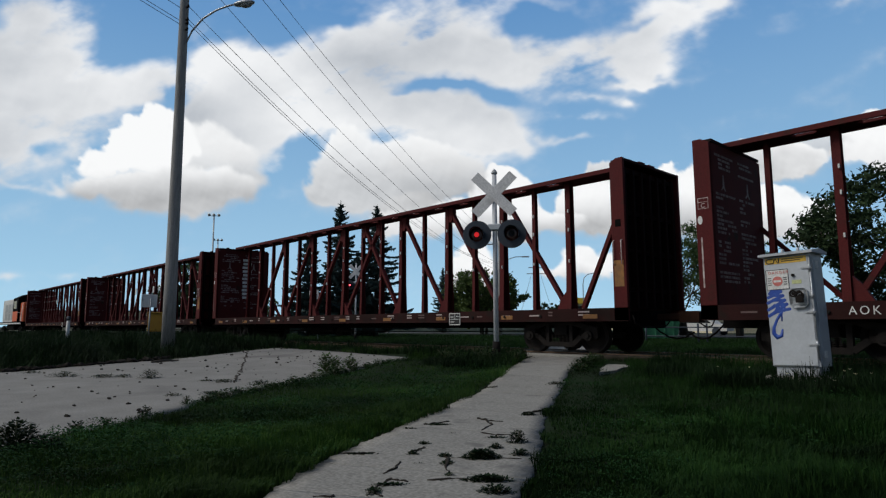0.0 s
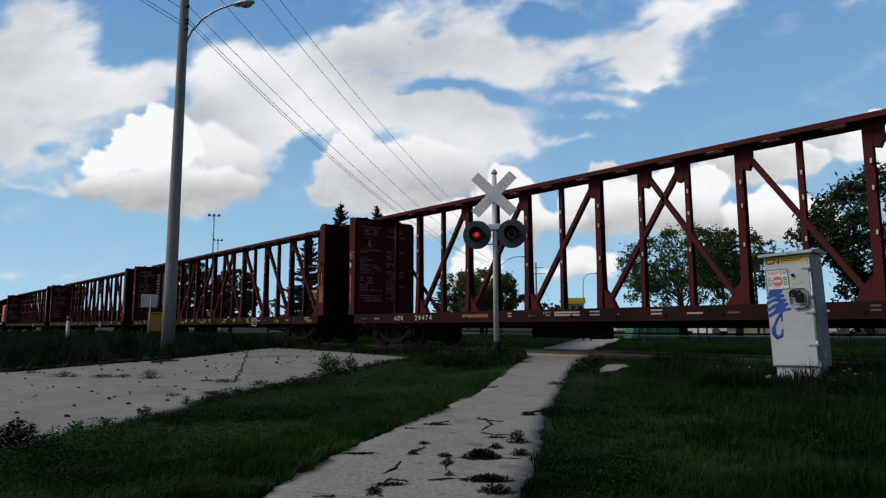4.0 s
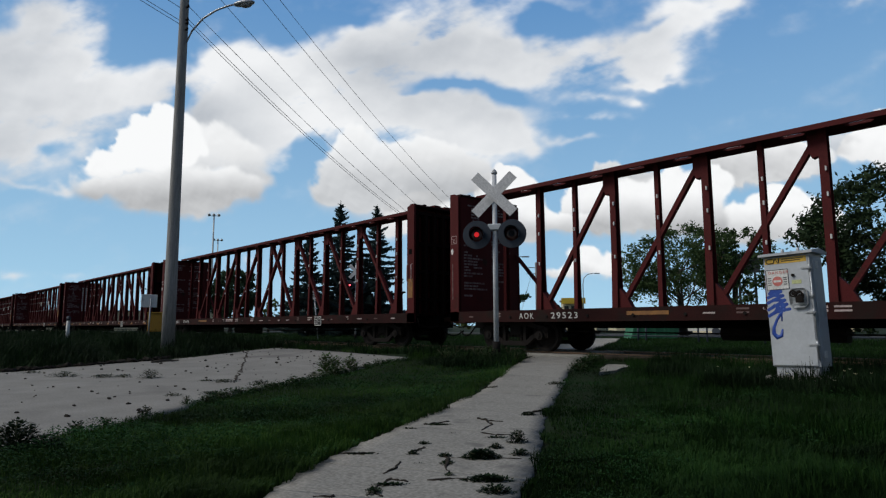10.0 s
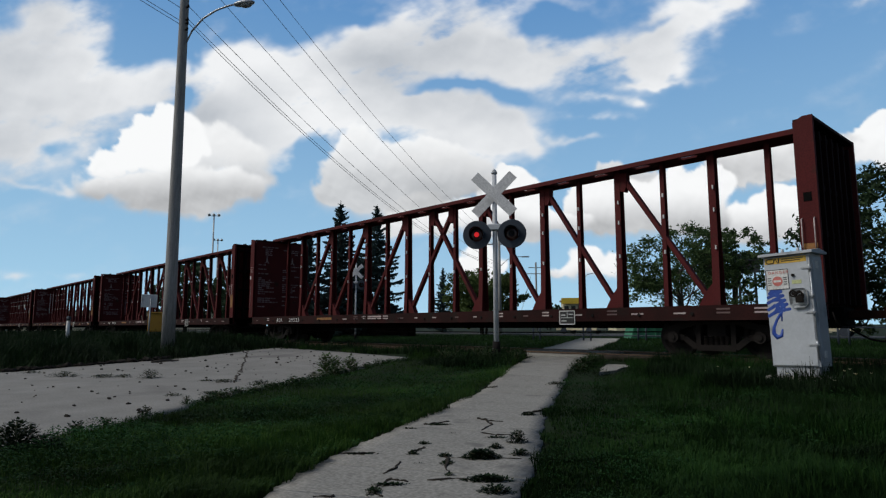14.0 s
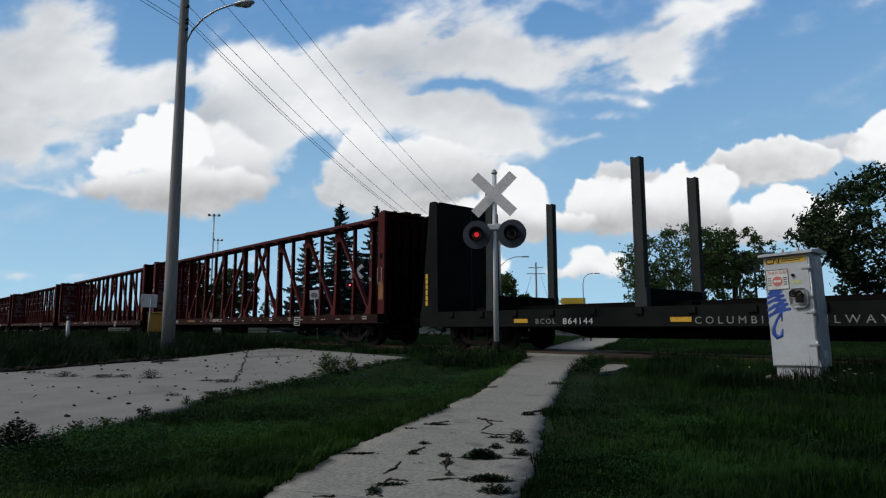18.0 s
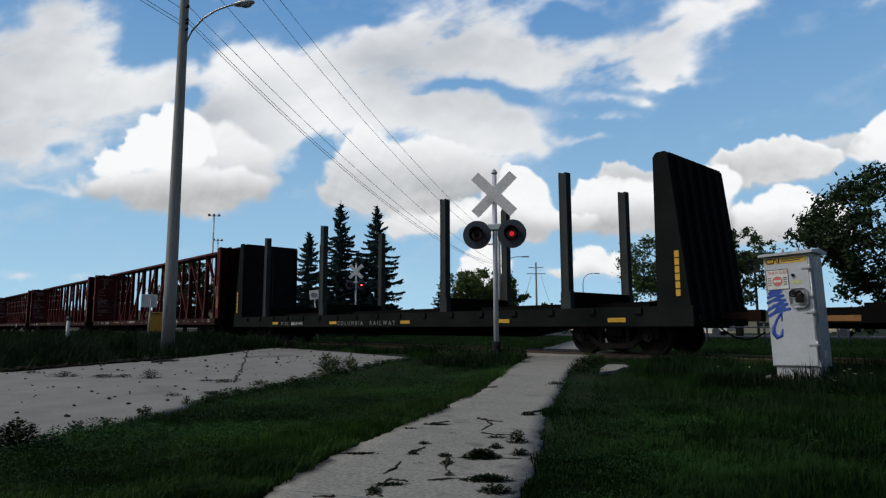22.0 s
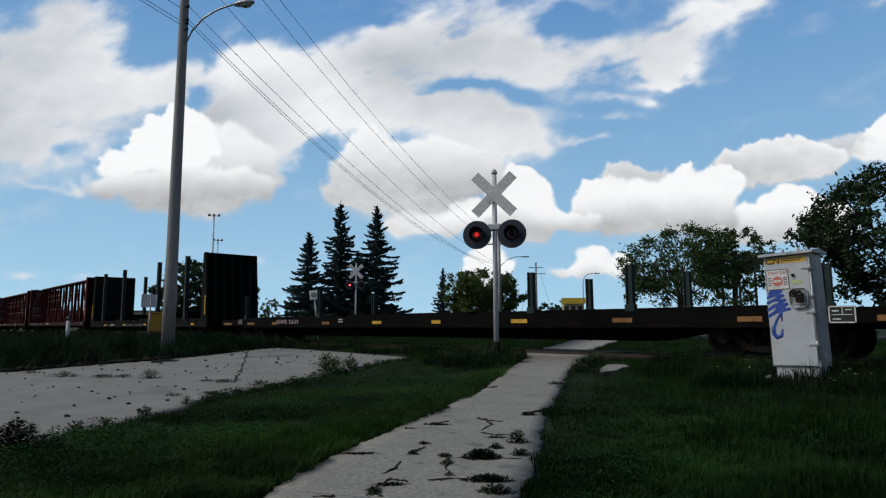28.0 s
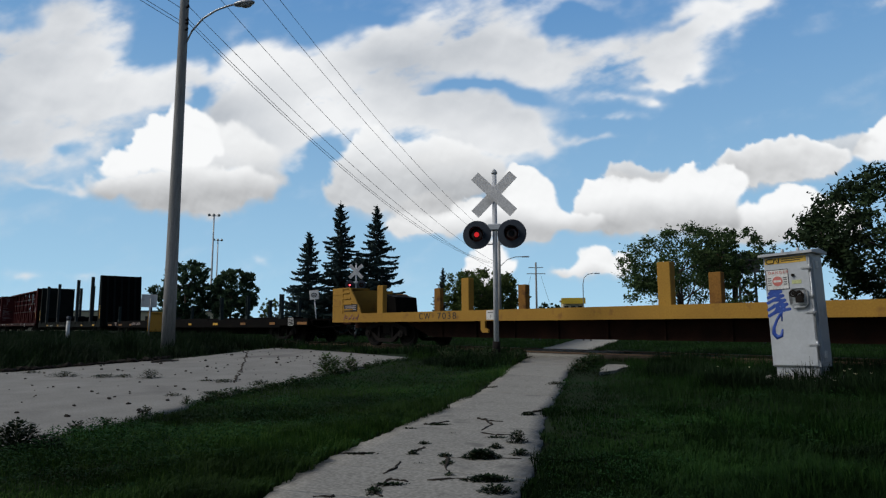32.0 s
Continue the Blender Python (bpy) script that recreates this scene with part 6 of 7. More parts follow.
bmesh.ops.create_uvsphere(bm, u_segments=14, v_segments=8, radius=1.0, matrix=Matrix.Translation(hc + arm_dir * 0.08 - Vector((0, 0, 0.05))) @ Euler((0, 0, math.atan2(arm_dir.y, arm_dir.x))).to_matrix().to_4x4() @ Matrix.Diagonal((0.22, 0.12, 0.11, 1)))
M["lamp_glass"] = material("dull_lamp_glass", (0.35, 0.37, 0.38), rough=0.2, bump=0)
smooth(part("lamp_glass", bm, M["lamp_glass"], head))
for z in (10.6, 10.82, 10.95, 11.4):
    p = on_pole(z)
    bm = bmesh.new()
    rod(bm, p + Vector((0.14, 0.02, 0)), p + Vector((0.27, 0.05, 0)), 0.03, n=8)
    rod(bm, p + Vector((0.24, 0.04, -0.05)), p + Vector((0.24, 0.04, 0.05)), 0.04, n=8)
    part("insulator", bm, M["iron"], pole, "spool insulator")
bm = bmesh.new()
p = on_pole(13.6)
beam(bm, p + Vector((-0.42, -0.63, 0)), p + Vector((1.02, 1.53, 0)), 0.12, 0.10, (0, 0, 1))
part("crossarm", bm, M["wood_pole"], pole, "timber crossarm")

far_pole = thing("utility_pole", pose(-36.9, 41.1, -0.2), label="distant wooden utility pole with street lamp", category="utility pole")
bm = bmesh.new()
rod(bm, (0, 0, 0), (0, 0, 9.0), 0.15, 0.11, n=10)
part("pole_shaft", bm, M["wood_pole"], far_pole)
bm = bmesh.new()
beam(bm, (-0.8, -0.75, 8.1), (0.8, 0.75, 8.1), 0.12, 0.1, (0, 0, 1))
part("crossarm", bm, M["wood_pole"], far_pole)
bm = bmesh.new()
tube(bm, [(0.05, 0.05, 6.1), (0.5, 0.5, 6.7), (1.0, 1.05, 6.95), (1.35, 1.4, 6.95)], 0.035, 6)
box(bm, -0.35, 0.35, -0.09, 0.09, -0.05, 0.06, 0.03, Matrix.Translation((1.6, 1.68, 6.95)) @ pose(0, 0, 0, 0, 0, 46))
part("lamp_arm", bm, M["galv"], far_pole)

wires = thing("overhead_wires", pose(0, 0, 0), label="thin dark overhead wires sagging between poles", category="wires")


def wire(p, q, sag, r=0.0105):
    bm = bmesh.new()
    p, q = Vector(p), Vector(q)
    pts = [p.lerp(q, i / 22) - Vector((0, 0, sag * 4 * (i / 22) * (1 - i / 22))) for i in range(23)]
    tube(bm, pts, r, 5)
    part("wire", bm, M["wire"], wires)


for z, zf, sag in ((10.82, 6.0, 1.6), (10.95, 6.12, 1.6), (11.4, 5.5, 1.2)):
    p = POLE_BASE + on_pole(z) + Vector((0.25, 0.05, 0))
    wire(p, (-36.9, 41.1, zf), sag)
    wire(p + Vector((-0.4, -0.1, 0.05)), p + Vector((-4.6, -14.0, 7.5)), 0.2)
top_arm = POLE_BASE + on_pole(13.6)
for k, zf, sag in ((-0.5, 6.1, 1.4), (1.0, 7.6, 1.2), (1.6, 8.2, 1.0)):
    wire(top_arm + Vector((0.6 * k, 0.9 * k, 0.12)), (-36.9, 41.1, zf), sag)

# the pole with two arms, far behind
hp = thing("utility_pole", pose(-60.0, 75.2, -0.3), label="distant wooden pole with two crossarms and guy wires", category="utility pole")
bm = bmesh.new()
rod(bm, (0, 0, 0), (0, 0, 10.6), 0.17, 0.13, n=10)
part("pole_shaft", bm, M["wood_pole"], hp)
for z, l in ((9.8, 1.15), (8.85, 1.45)):
    bm = bmesh.new()
    beam(bm, (-0.68 * l, -0.73 * l, z), (0.68 * l, 0.73 * l, z), 0.13, 0.1, (0, 0, 1))
    part("crossarm", bm, M["wood_pole"], hp)
bm = bmesh.new()
for s in (-1, 1):
    rod(bm, (s * 0.5, s * 0.55, 8.6), (s * 2.2, s * 2.4, 0), 0.02, n=5)
part("guy_wire", bm, M["wire"], hp)
sl = thing("street_lamp", pose(-46.3, 67.6, -0.3), label="distant grey street lamp with a curved arm", category="street lamp")
bm = bmesh.new()
tube(bm, [(0, 0, 0), (0, 0, 6.2), (0.1, 0.1, 7.0), (0.45, 0.48, 7.5), (0.95, 1.02, 7.65)], [0.08, 0.06, 0.055, 0.05, 0.045], 8)
part("lamp_post", bm, M["galv"], sl)
bm = bmesh.new()
box(bm, -0.35, 0.35, -0.1, 0.1, -0.06, 0.06, 0.03, pose(1.25, 1.34, 7.62, 0, 0, 47))
part("lamp_head", bm, M["galv"], sl)


def floodlight_mast(x, y, tall, n):
    mast = thing("floodlight_mast", pose(x, y, -0.4), label="tall pale floodlight mast in the distance", category="floodlight mast", group="floodlight masts")
    bm = bmesh.new()
    rod(bm, (0, 0, 0), (0, 0, tall), 0.28, 0.16, n=10)
    part("mast", bm, M["white"], mast)
    bm = bmesh.new()
    beam(bm, (-0.55, -1.1, tall), (0.55, 1.1, tall), 0.15, 0.12, (0, 0, 1))
    part("lamp_bar", bm, M["white"], mast)
    for k in range(n):
        f = -1 + 2 * k / (n - 1)
        bm = bmesh.new()
        rod(bm, (0.5 * f + 0.1, 1.0 * f, tall + 0.1), (0.5 * f - 0.35, 1.0 * f - 0.1, tall + 0.5), 0.35, 0.2, n=10)
        part("floodlight", bm, M["white"], mast)


floodlight_mast(-146.0, 59.9, 27.6, 3)
floodlight_mast(-184.9, 77.4, 27.2, 3)
floodlight_mast(-95.0, 72.0, 11.2, 2)

# ---- small things beside the track ----
sg = thing("road_sign", pose(-27.66, 8.75, -0.1, 0, 3, 0), label="blank white sign plate on a leaning steel post", category="sign")
bm = bmesh.new()
rod(bm, (0.03, 0.0, 0), (0.03, 0, 1.95), 0.03, n=8)
part("sign_post", bm, M["galv"], sg)
bm = bmesh.new()
box(bm, -0.31, 0.31, -0.012, 0.012, -0.27, 0.27, 0.006, pose(-0.02, -0.045, 1.85, 0, 0, 62))
part("sign_plate", bm, M["white_old"], sg, "greyish back of a sign plate")
ub = thing("equipment_box", pose(-28.5, 9.35, -0.1, 0, 0, 58), label="yellow steel equipment box on a short stand", category="equipment box")
bm = bmesh.new()
box(bm, -0.32, 0.32, -0.2, 0.2, 0.55, 1.35, 0.02)
part("box_body", bm, M["yellow"], ub)
bm = bmesh.new()
box(bm, -0.35, 0.35, -0.23, 0.23, 1.35, 1.40, 0.01)
part("box_lid", bm, M["yellow"], ub)
for s in (-1, 1):
    bm = bmesh.new()
    rod(bm, (s * 0.25, 0, 0), (s * 0.25, 0, 0.56), 0.035, n=8)
    part("stand_leg", bm, M["iron"], ub)
mk = thing("marker_post", pose(-28.83, 6.03, -0.05, 0, 3, 0), label="short white marker post with a black top", category="marker post")
bm = bmesh.new()
rod(bm, (0, 0, 0), (0, 0, 0.98), 0.075, 0.065, n=12)
part("marker_shaft", bm, M["white"], mk)
bm = bmesh.new()
rod(bm, (0, 0, 0.98), (0, 0, 1.12), 0.085, 0.07, n=12)
box(bm, -0.16, 0.2, -0.05, 0.05, 1.02, 1.14, 0.02)
part("marker_top", bm, M["hood"], mk)
rs = thing("railway_sign", pose(-31.3, 19.2, -0.2, 0, -6, 44), label="square white sign with a black oval on leaning post", category="sign")
bm = bmesh.new()
rod(bm, (0, 0.03, 0), (0, 0.03, 2.7), 0.03, n=8)
part("sign_post", bm, M["galv"], rs)
bm = bmesh.new()
box(bm, -0.27, 0.27, -0.012, 0.012, 2.42, 2.95, 0.006)
part("sign_plate", bm, M["white_old"], rs)
bm = bmesh.new()
tube(bm, [(0.15 * math.cos(a), -0.014, 2.68 + 0.11 * math.sin(a)) for a in [i * math.pi / 8 for i in range(17)]], 0.02, 6)
box(bm, -0.10, 0.10, -0.02, -0.012, 2.64, 2.68)
part("sign_symbol", bm, M["sign_black"], rs)

# the pipe fence behind the track
fence = thing("pipe_fence", pose(0, 0, 0), label="low dark steel pipe fence behind the track", category="fence")
A, B = Vector((-20.2, 25.0, -0.2)), Vector((2.5, 31.5, -0.25))
for z in (0.38, 0.78):
    bm = bmesh.new()
    rod(bm, A + Vector((0, 0, z)), B + Vector((0, 0, z)), 0.03, n=6)
    part("fence_rail", bm, M["hood"], fence)
for i in range(10):
    p = A.lerp(B, i / 9)
    bm = bmesh.new()
    rod(bm, p, p + Vector((0, 0, 0.95)), 0.045, n=8)
    rod(bm, p + Vector((0.35, 0.1, 0)), p + Vector((0.35, 0.1, 0.95)), 0.045, n=8)
    part("fence_post", bm, M["hood"], fence)

# what shows far behind, under and over the train
M["flat_green"] = material("flat_green_colour", (0.04, 0.20, 0.10), (0.03, 0.15, 0.08), rough=0.6, scale=0.8, fine=8)
M["cream"] = material("cream_render", (0.70, 0.62, 0.42), (0.62, 0.55, 0.38), rough=0.8, scale=0.8, fine=8)
M["yellow_sheet"] = material("yellow_fascia", (0.75, 0.52, 0.04), (0.66, 0.45, 0.05), rough=0.5, scale=0.8, fine=8)
M["grey_roof"] = material("grey_roofing", (0.2, 0.2, 0.2), (0.15, 0.15, 0.15), rough=0.8, scale=0.8, fine=8)
M["pane"] = material("dark_pane", (0.03, 0.035, 0.04), rough=0.1, bump=0)


def low_building(name, x, y, turn, w, d, h, wall, roof, label, fascia=None, windows=4):
    b = thing(name, pose(x, y, -0.4, 0, 0, turn), label=label, category="building", group="far buildings")
    bm = bmesh.new()
    box(bm, -w / 2, w / 2, -d / 2, d / 2, 0, h)
    part("wall", bm, M[wall], b)
    bm = bmesh.new()
    box(bm, -w / 2 - 0.3, w / 2 + 0.3, -d / 2 - 0.3, d / 2 + 0.3, h, h + 0.3)
    part("roof", bm, M[roof], b)
    if fascia:
        bm = bmesh.new()
        box(bm, -w / 2 - 0.35, w / 2 + 0.35, -d / 2 - 0.5, -d / 2 - 0.3, h - 0.5, h + 0.6)
        part("fascia", bm, M[fascia], b)
    for k in range(windows):
        bm = bmesh.new()
        cx = -w / 2 + w * (k + 0.5) / windows
        box(bm, cx - w / windows * 0.32, cx + w / windows * 0.32, -d / 2 - 0.03, -d / 2 + 0.02, 0.9, h - 0.9)
        part("window", bm, M["pane"], b)


low_building("shop_building", -71.5, 100.5, 40, 3.8, 6, 5.6, "cream", "grey_roof", "distant low shop with a yellow fascia", "yellow_sheet", 3)
low_building("house", -50.0, 95.0, 40, 16.0, 9, 2.9, "cream", "grey_roof", "distant cream bungalow with a grey roof", None, 5)
low_building("shed", -26.0, 70.0, 45, 12.0, 6, 2.2, "cream", "grey_roof", "distant pale low shed", None, 3)
low_building("depot_building", -150.0, 42.0, 60, 40.0, 12, 4.2, "cream", "grey_roof", "distant pale depot building", None, 8)
# a plain bright green shape, sloping at both ends
gb = thing("green_block", pose(-20.2, 36.8, -0.25, 0, 0, 46), label="bright green block with sloping sides", category="container")
bm = bmesh.new()
prism(bm, [(-1.5, 0.05), (1.35, 0.05), (1.6, 1.35), (-1.2, 1.35)], 1, -0.9, 0.9)
part("container_body", bm, M["flat_green"], gb)
bm = bmesh.new()
for k in range(5):
    box(bm, -1.1 + k * 0.55, -1.02 + k * 0.55, -0.95, -0.9, 0.1, 1.3)
part("rib", bm, M["flat_green"], gb)


M["sign_back"] = material("weathered_sign_panel", (0.035, 0.045, 0.05), (0.022, 0.028, 0.03), rough=0.8, scale=0.9, fine=9)
M["brick_red"] = material("dull_red_panel", (0.20, 0.06, 0.04), (0.14, 0.05, 0.035), rough=0.8, scale=0.9, fine=9)


def sign_board(x, y, wide, low, high, posts, mark, label):
    """A board on tall posts, turned to the street."""
    b = thing("sign_board", pose(x, y, -0.3, 0, 0, 24), label=label, category="sign board", group="sign boards")
    bm = bmesh.new()
    box(bm, -wide / 2, wide / 2, -0.08, 0.08, low, high, 0.02)
    part("board", bm, M["sign_back"], b)
    for p in posts:
        bm = bmesh.new()
        rod(bm, (p, 0.16, 0), (p, 0.16, high - 0.1), 0.11, n=10)
        part("post", bm, M["sign_back"], b)
    if mark:
        bm = bmesh.new()
        tube(bm, [(0.25 + 0.75 * math.cos(a), -0.1, (low + high) / 2 - 0.1 + 0.62 * math.sin(a)) for a in [math.radians(d) for d in range(-100, 131, 23)]], 0.13, 6)
        part("curved_mark", bm, M["brick_red"], b, "curved dull red mark")


sign_board(-24.8, 56.8, 2.4, 5.85, 7.8, (0.8,), True, "dark sign board with a red curved mark on a post")
sign_board(-22.2, 57.9, 2.3, 5.6, 7.4, (-0.6, 0.7), False, "dark sign board standing on two posts")


def parked_car(x, y, turn, paint, label):
    c = thing("parked_car", pose(x, y, -0.16, 0, 0, turn), label=label, category="car", group="parked cars")
    bm = bmesh.new()
    prism(bm, [(-2.2, 0.35), (2.2, 0.35), (2.25, 0.75), (1.3, 0.92), (0.7, 1.42), (-1.2, 1.45), (-1.9, 0.98), (-2.25, 0.9)], 1, -0.85, 0.85)
    part("car_body", bm, M[paint], c)
    for s in (-1, 1):
        bm = bmesh.new()
        y0, y1 = sorted((s * 0.85, s * 0.86))
        prism(bm, [(-1.6, 0.98), (1.05, 0.96), (0.62, 1.36), (-1.12, 1.38)], 1, y0, y1)
        part("side_window", bm, M["pane"], c)
        for xx in (-1.35, 1.4):
            bm = bmesh.new()
            rod(bm, (xx, s * 0.70, 0.32), (xx, s * 0.88, 0.32), 0.32, n=16)
            part("wheel", bm, M["hood"], c)


parked_car(-22.5, 49.0, 5, "white", "white parked car on the far street")
parked_car(-35.0, 50.5, 3, "cream", "cream parked car on the far street")
parked_car(-14.0, 49.5, 4, "cream", "pale parked car on the far street")

# ---- trees ----
def leaf_cloud(centres, radii, per, size, seed, flat=0.0):
    """Many small leaf quads in clumps round the centres."""
    g = np.random.default_rng(seed)
    n = len(centres) * per
    c = np.repeat(np.asarray(centres), per, 0)
    r = np.repeat(np.asarray(radii), per)[:, None]
    p = c + g.normal(size=(n, 3)) * r * np.array((0.5, 0.5, 0.42))
    a = g.normal(size=(n, 3))
    a /= np.linalg.norm(a, axis=1)[:, None]
    b = np.cross(a, g.normal(size=(n, 3)))
    b /= np.linalg.norm(b, axis=1)[:, None]
    s = size * g.uniform(0.6, 1.35, (n, 1))
    a, b = a * s, b * s * 0.55
    v = np.stack([p - a, p - b * 0.9, p + a, p + b * 0.9], 1).reshape(-1, 3)
    f = np.arange(n * 4).reshape(n, 4)
    return v, f


def broadleaf(name, x, y, z, tall, wide, foot, clumps, per, size, mt, seed, label, stems=1, lean=0.0, droop=0.0, category="tree"):
    """A tree of that height: trunk, limbs that fork, and leaf clumps about their ends; foot: where the crown begins."""
    rr = random.Random(seed)
    tree = thing(name, pose(x, y, z), label=label, category=category, group="trees")
    bm = bmesh.new()
    tips = []
    for k in range(stems):
        off = Vector((rr.uniform(-1, 1), rr.uniform(-1, 1), 0)) * (0.12 * wide if stems > 1 else 0)
        top = Vector((rr.uniform(-.1, .1) * wide + off.x * 1.5, rr.uniform(-.1, .1) * wide + off.y * 1.5, tall * 0.62))
        r0 = 0.032 * tall / math.sqrt(stems)
        mid = off.lerp(top, 0.5) + Vector((rr.uniform(-.2, .2), rr.uniform(-.2, .2), 0))
        tube(bm, [off, mid, top], [r0, r0 * 0.72, r0 * 0.42], 8)
        for i in range(9 if stems == 1 else 6):
            t = rr.uniform(0.25, 0.98)
            s = off.lerp(mid, t * 2) if t < 0.5 else mid.lerp(top, t * 2 - 1)
            ang = rr.uniform(0, 2 * math.pi)
            reach = wide * rr.uniform(0.45, 0.85)
            e = Vector((math.cos(ang) * reach, math.sin(ang) * reach, foot + (tall * 0.9 - foot) * rr.random() ** 0.8))
            e.z = max(e.z, s.z * 0.8)
            m1 = s.lerp(e, 0.5) + Vector((0, 0, 0.08 * tall))
            tube(bm, [s, m1, e], [r0 * 0.36, r0 * 0.22, r0 * 0.07], 6)
            tips += [m1, e, s.lerp(e, 0.8)]
            for j in range(3):
                q = m1.lerp(e, rr.uniform(0.1, 0.9))
                d = q + Vector((rr.uniform(-1, 1), rr.uniform(-1, 1), rr.uniform(-.5 - droop, .7))) * wide * 0.3
                tube(bm, [q, q.lerp(d, 0.5) + Vector((0, 0, 0.05 * tall)), d], [r0 * 0.12, r0 * 0.09, r0 * 0.03], 5)
                tips.append(d)
    part("trunk", bm, M["bark"], tree, "dark trunk and limbs")
    g = np.random.default_rng(seed)
    centres, radii = [], []
    while len(centres) < clumps:
        if rr.random() < 0.45:
            c = rr.choice(tips) + Vector((rr.gauss(0, .06), rr.gauss(0, .06), rr.gauss(0, .05))) * wide
        else:
            # on the shell of an uneven crown
            th, u = rr.uniform(0, 2 * math.pi), rr.uniform(-0.75, 1.0)
            rad = wide * (0.82 + 0.28 * noise.noise(Vector((math.cos(th) * 1.6, math.sin(th) * 1.6, u * 1.8 + seed)))) * rr.uniform(0.55, 1.0) ** 0.5
            w = math.sqrt(max(0.0, 1 - u * u * 0.9))
            c = Vector((math.cos(th) * rad * w, math.sin(th) * rad * w, (tall + foot) / 2 + u * (tall - foot) / 2 * (0.92 + 0.16 * noise.noise(Vector((th, seed, 2))))))
        if foot * 0.7 < c.z < tall * 1.03:
            centres.append(tuple(c))
            radii.append(wide * rr.uniform(0.05, 0.11))
    v, f = leaf_cloud(centres, radii, per, size, seed)
    ob = new("crown", np_mesh("crown", v, f, M[mt]))
    ob.parent = tree
    tagged(ob, label="uneven crown of small leaves")
    return tree


def spruce(x, y, z, tall, wide, seed):
    rr = random.Random(seed)
    g = np.random.default_rng(seed)
    tree = thing("spruce_tree", pose(x, y, z), label="dark blue-green spruce with layered drooping branches", category="spruce tree", group="trees")
    bm = bmesh.new()
    rod(bm, (0, 0, 0), (0, 0, tall * 0.98), 0.02 * tall, 0.01, n=8)
    quads = []
    level = 0.06
    while level < 0.985:
        n = rr.randint(5, 8)
        turn = rr.uniform(0, 6)
        reach = wide * (1 - level) ** 0.95 * rr.uniform(0.8, 1.2) + 0.04
        for k in range(n):
            a = turn + 2 * math.pi * k / n + rr.uniform(-.25, .25)
            l = reach * rr.choice((0.35, 0.5, 0.65, 0.8, 0.95, 1.1, 1.25))
            out = Vector((math.cos(a), math.sin(a), 0))
            side = Vector((-math.sin(a), math.cos(a), 0))
            base = Vector((0, 0, level * tall + rr.uniform(-0.22, 0.16)))
            rise = (0.60 if level > 0.75 else 0.22) + rr.uniform(-0.16, 0.24)
            pts = [base + out * (l * t) + Vector((0, 0, l * (rise * t - 0.62 * t * t + 0.46 * t ** 3))) for t in (0, .3, .6, .85, 1)]
            tube(bm, pts, [0.03, 0.024, 0.016, 0.01, 0.005], 4)
            m = max(7, int(l * 19))
            for j in range(m):
                t = 0.16 + 0.84 * (j + rr.random()) / m
                i = min(int(t * 4), 3)
                p = pts[i].lerp(pts[i + 1], t * 4 - i)
                for s in (-1, 1):
                    ll = (0.07 + 0.30 * l * (1 - t) + 0.10 * min(l, 1.0)) * rr.uniform(0.7, 1.2)
                    tip = p + (side * s * 0.75 + out * 0.65) * ll + Vector((0, 0, rr.uniform(-0.22, 0.05) * ll - 0.02))
                    w = Vector((0, 0, 0.045)) + out * 0.04
                    quads.append((p - w, p + w, tip + w * 0.35, tip - w * 0.35))
                if rr.random() < 0.55:
                    d = p + Vector((rr.uniform(-.05, .05), rr.uniform(-.05, .05), -rr.uniform(0.08, 0.30)))
                    quads.append((p - side * 0.09, p + side * 0.09, d + side * 0.04, d - side * 0.04))
            quads.append((pts[4] - side * 0.05, pts[4] + side * 0.05, pts[4] + out * 0.16 + Vector((0, 0, .05)), pts[4] + out * 0.15))
        level += (0.14 + 0.007 * tall) / tall * rr.uniform(0.8, 1.15)
    for k in range(40):
        a, h = rr.uniform(0, 6.28), rr.uniform(0.93, 1.0)
        p = Vector((0, 0, h * tall))
        d = p + Vector((math.cos(a) * 0.9 * (1.03 - h), math.sin(a) * 0.9 * (1.03 - h), 0.16))
        w = Vector((0, 0, 0.04))
        quads.append((p - w, p + w, d + w * .3, d - w * .3))
    part("trunk", bm, M["bark"], tree)
    v = np.array([tuple(c) for q in quads for c in q])
    ob = new("needles", np_mesh("needles", v, np.arange(len(v)).reshape(-1, 4), M["spruce"]))
    ob.parent = tree
    tagged(ob, label="dark needle-covered boughs")
    return tree


spruce(-40.1, 23.7, -0.3, 7.9, 2.1, 1)
spruce(-38.3, 25.2, -0.3, 10.1, 2.6, 2)
spruce(-36.5, 27.2, -0.3, 9.8, 2.7, 3)
spruce(-54.8, 50.8, -0.3, 7.9, 1.6, 4)
spruce(-39.5, 27.6, -0.3, 6.6, 2.4, 5)

broadleaf("broadleaf_tree", -18.9, 38.8, -0.3, 7.3, 4.5, 2.5, 470, 33, 0.10, "leaf", 21, "spreading airy fruit tree with several dark stems", stems=3, droop=0.4)
broadleaf("broadleaf_tree", -16.0, 39.8, -0.3, 7.1, 3.0, 2.6, 250, 33, 0.10, "leaf", 22, "smaller airy tree beside the fruit tree", stems=2, droop=0.4)
broadleaf("broadleaf_tree", -6.6, 38.1, -0.3, 8.9, 5.8, 2.4, 600, 44, 0.13, "leaf_dark", 23, "large dark full-crowned tree beyond the railway")
broadleaf("broadleaf_tree", -1.5, 40.5, -0.3, 8.6, 4.5, 1.2, 320, 56, 0.14, "leaf_dark", 24, "dark broad tree beyond the railway")
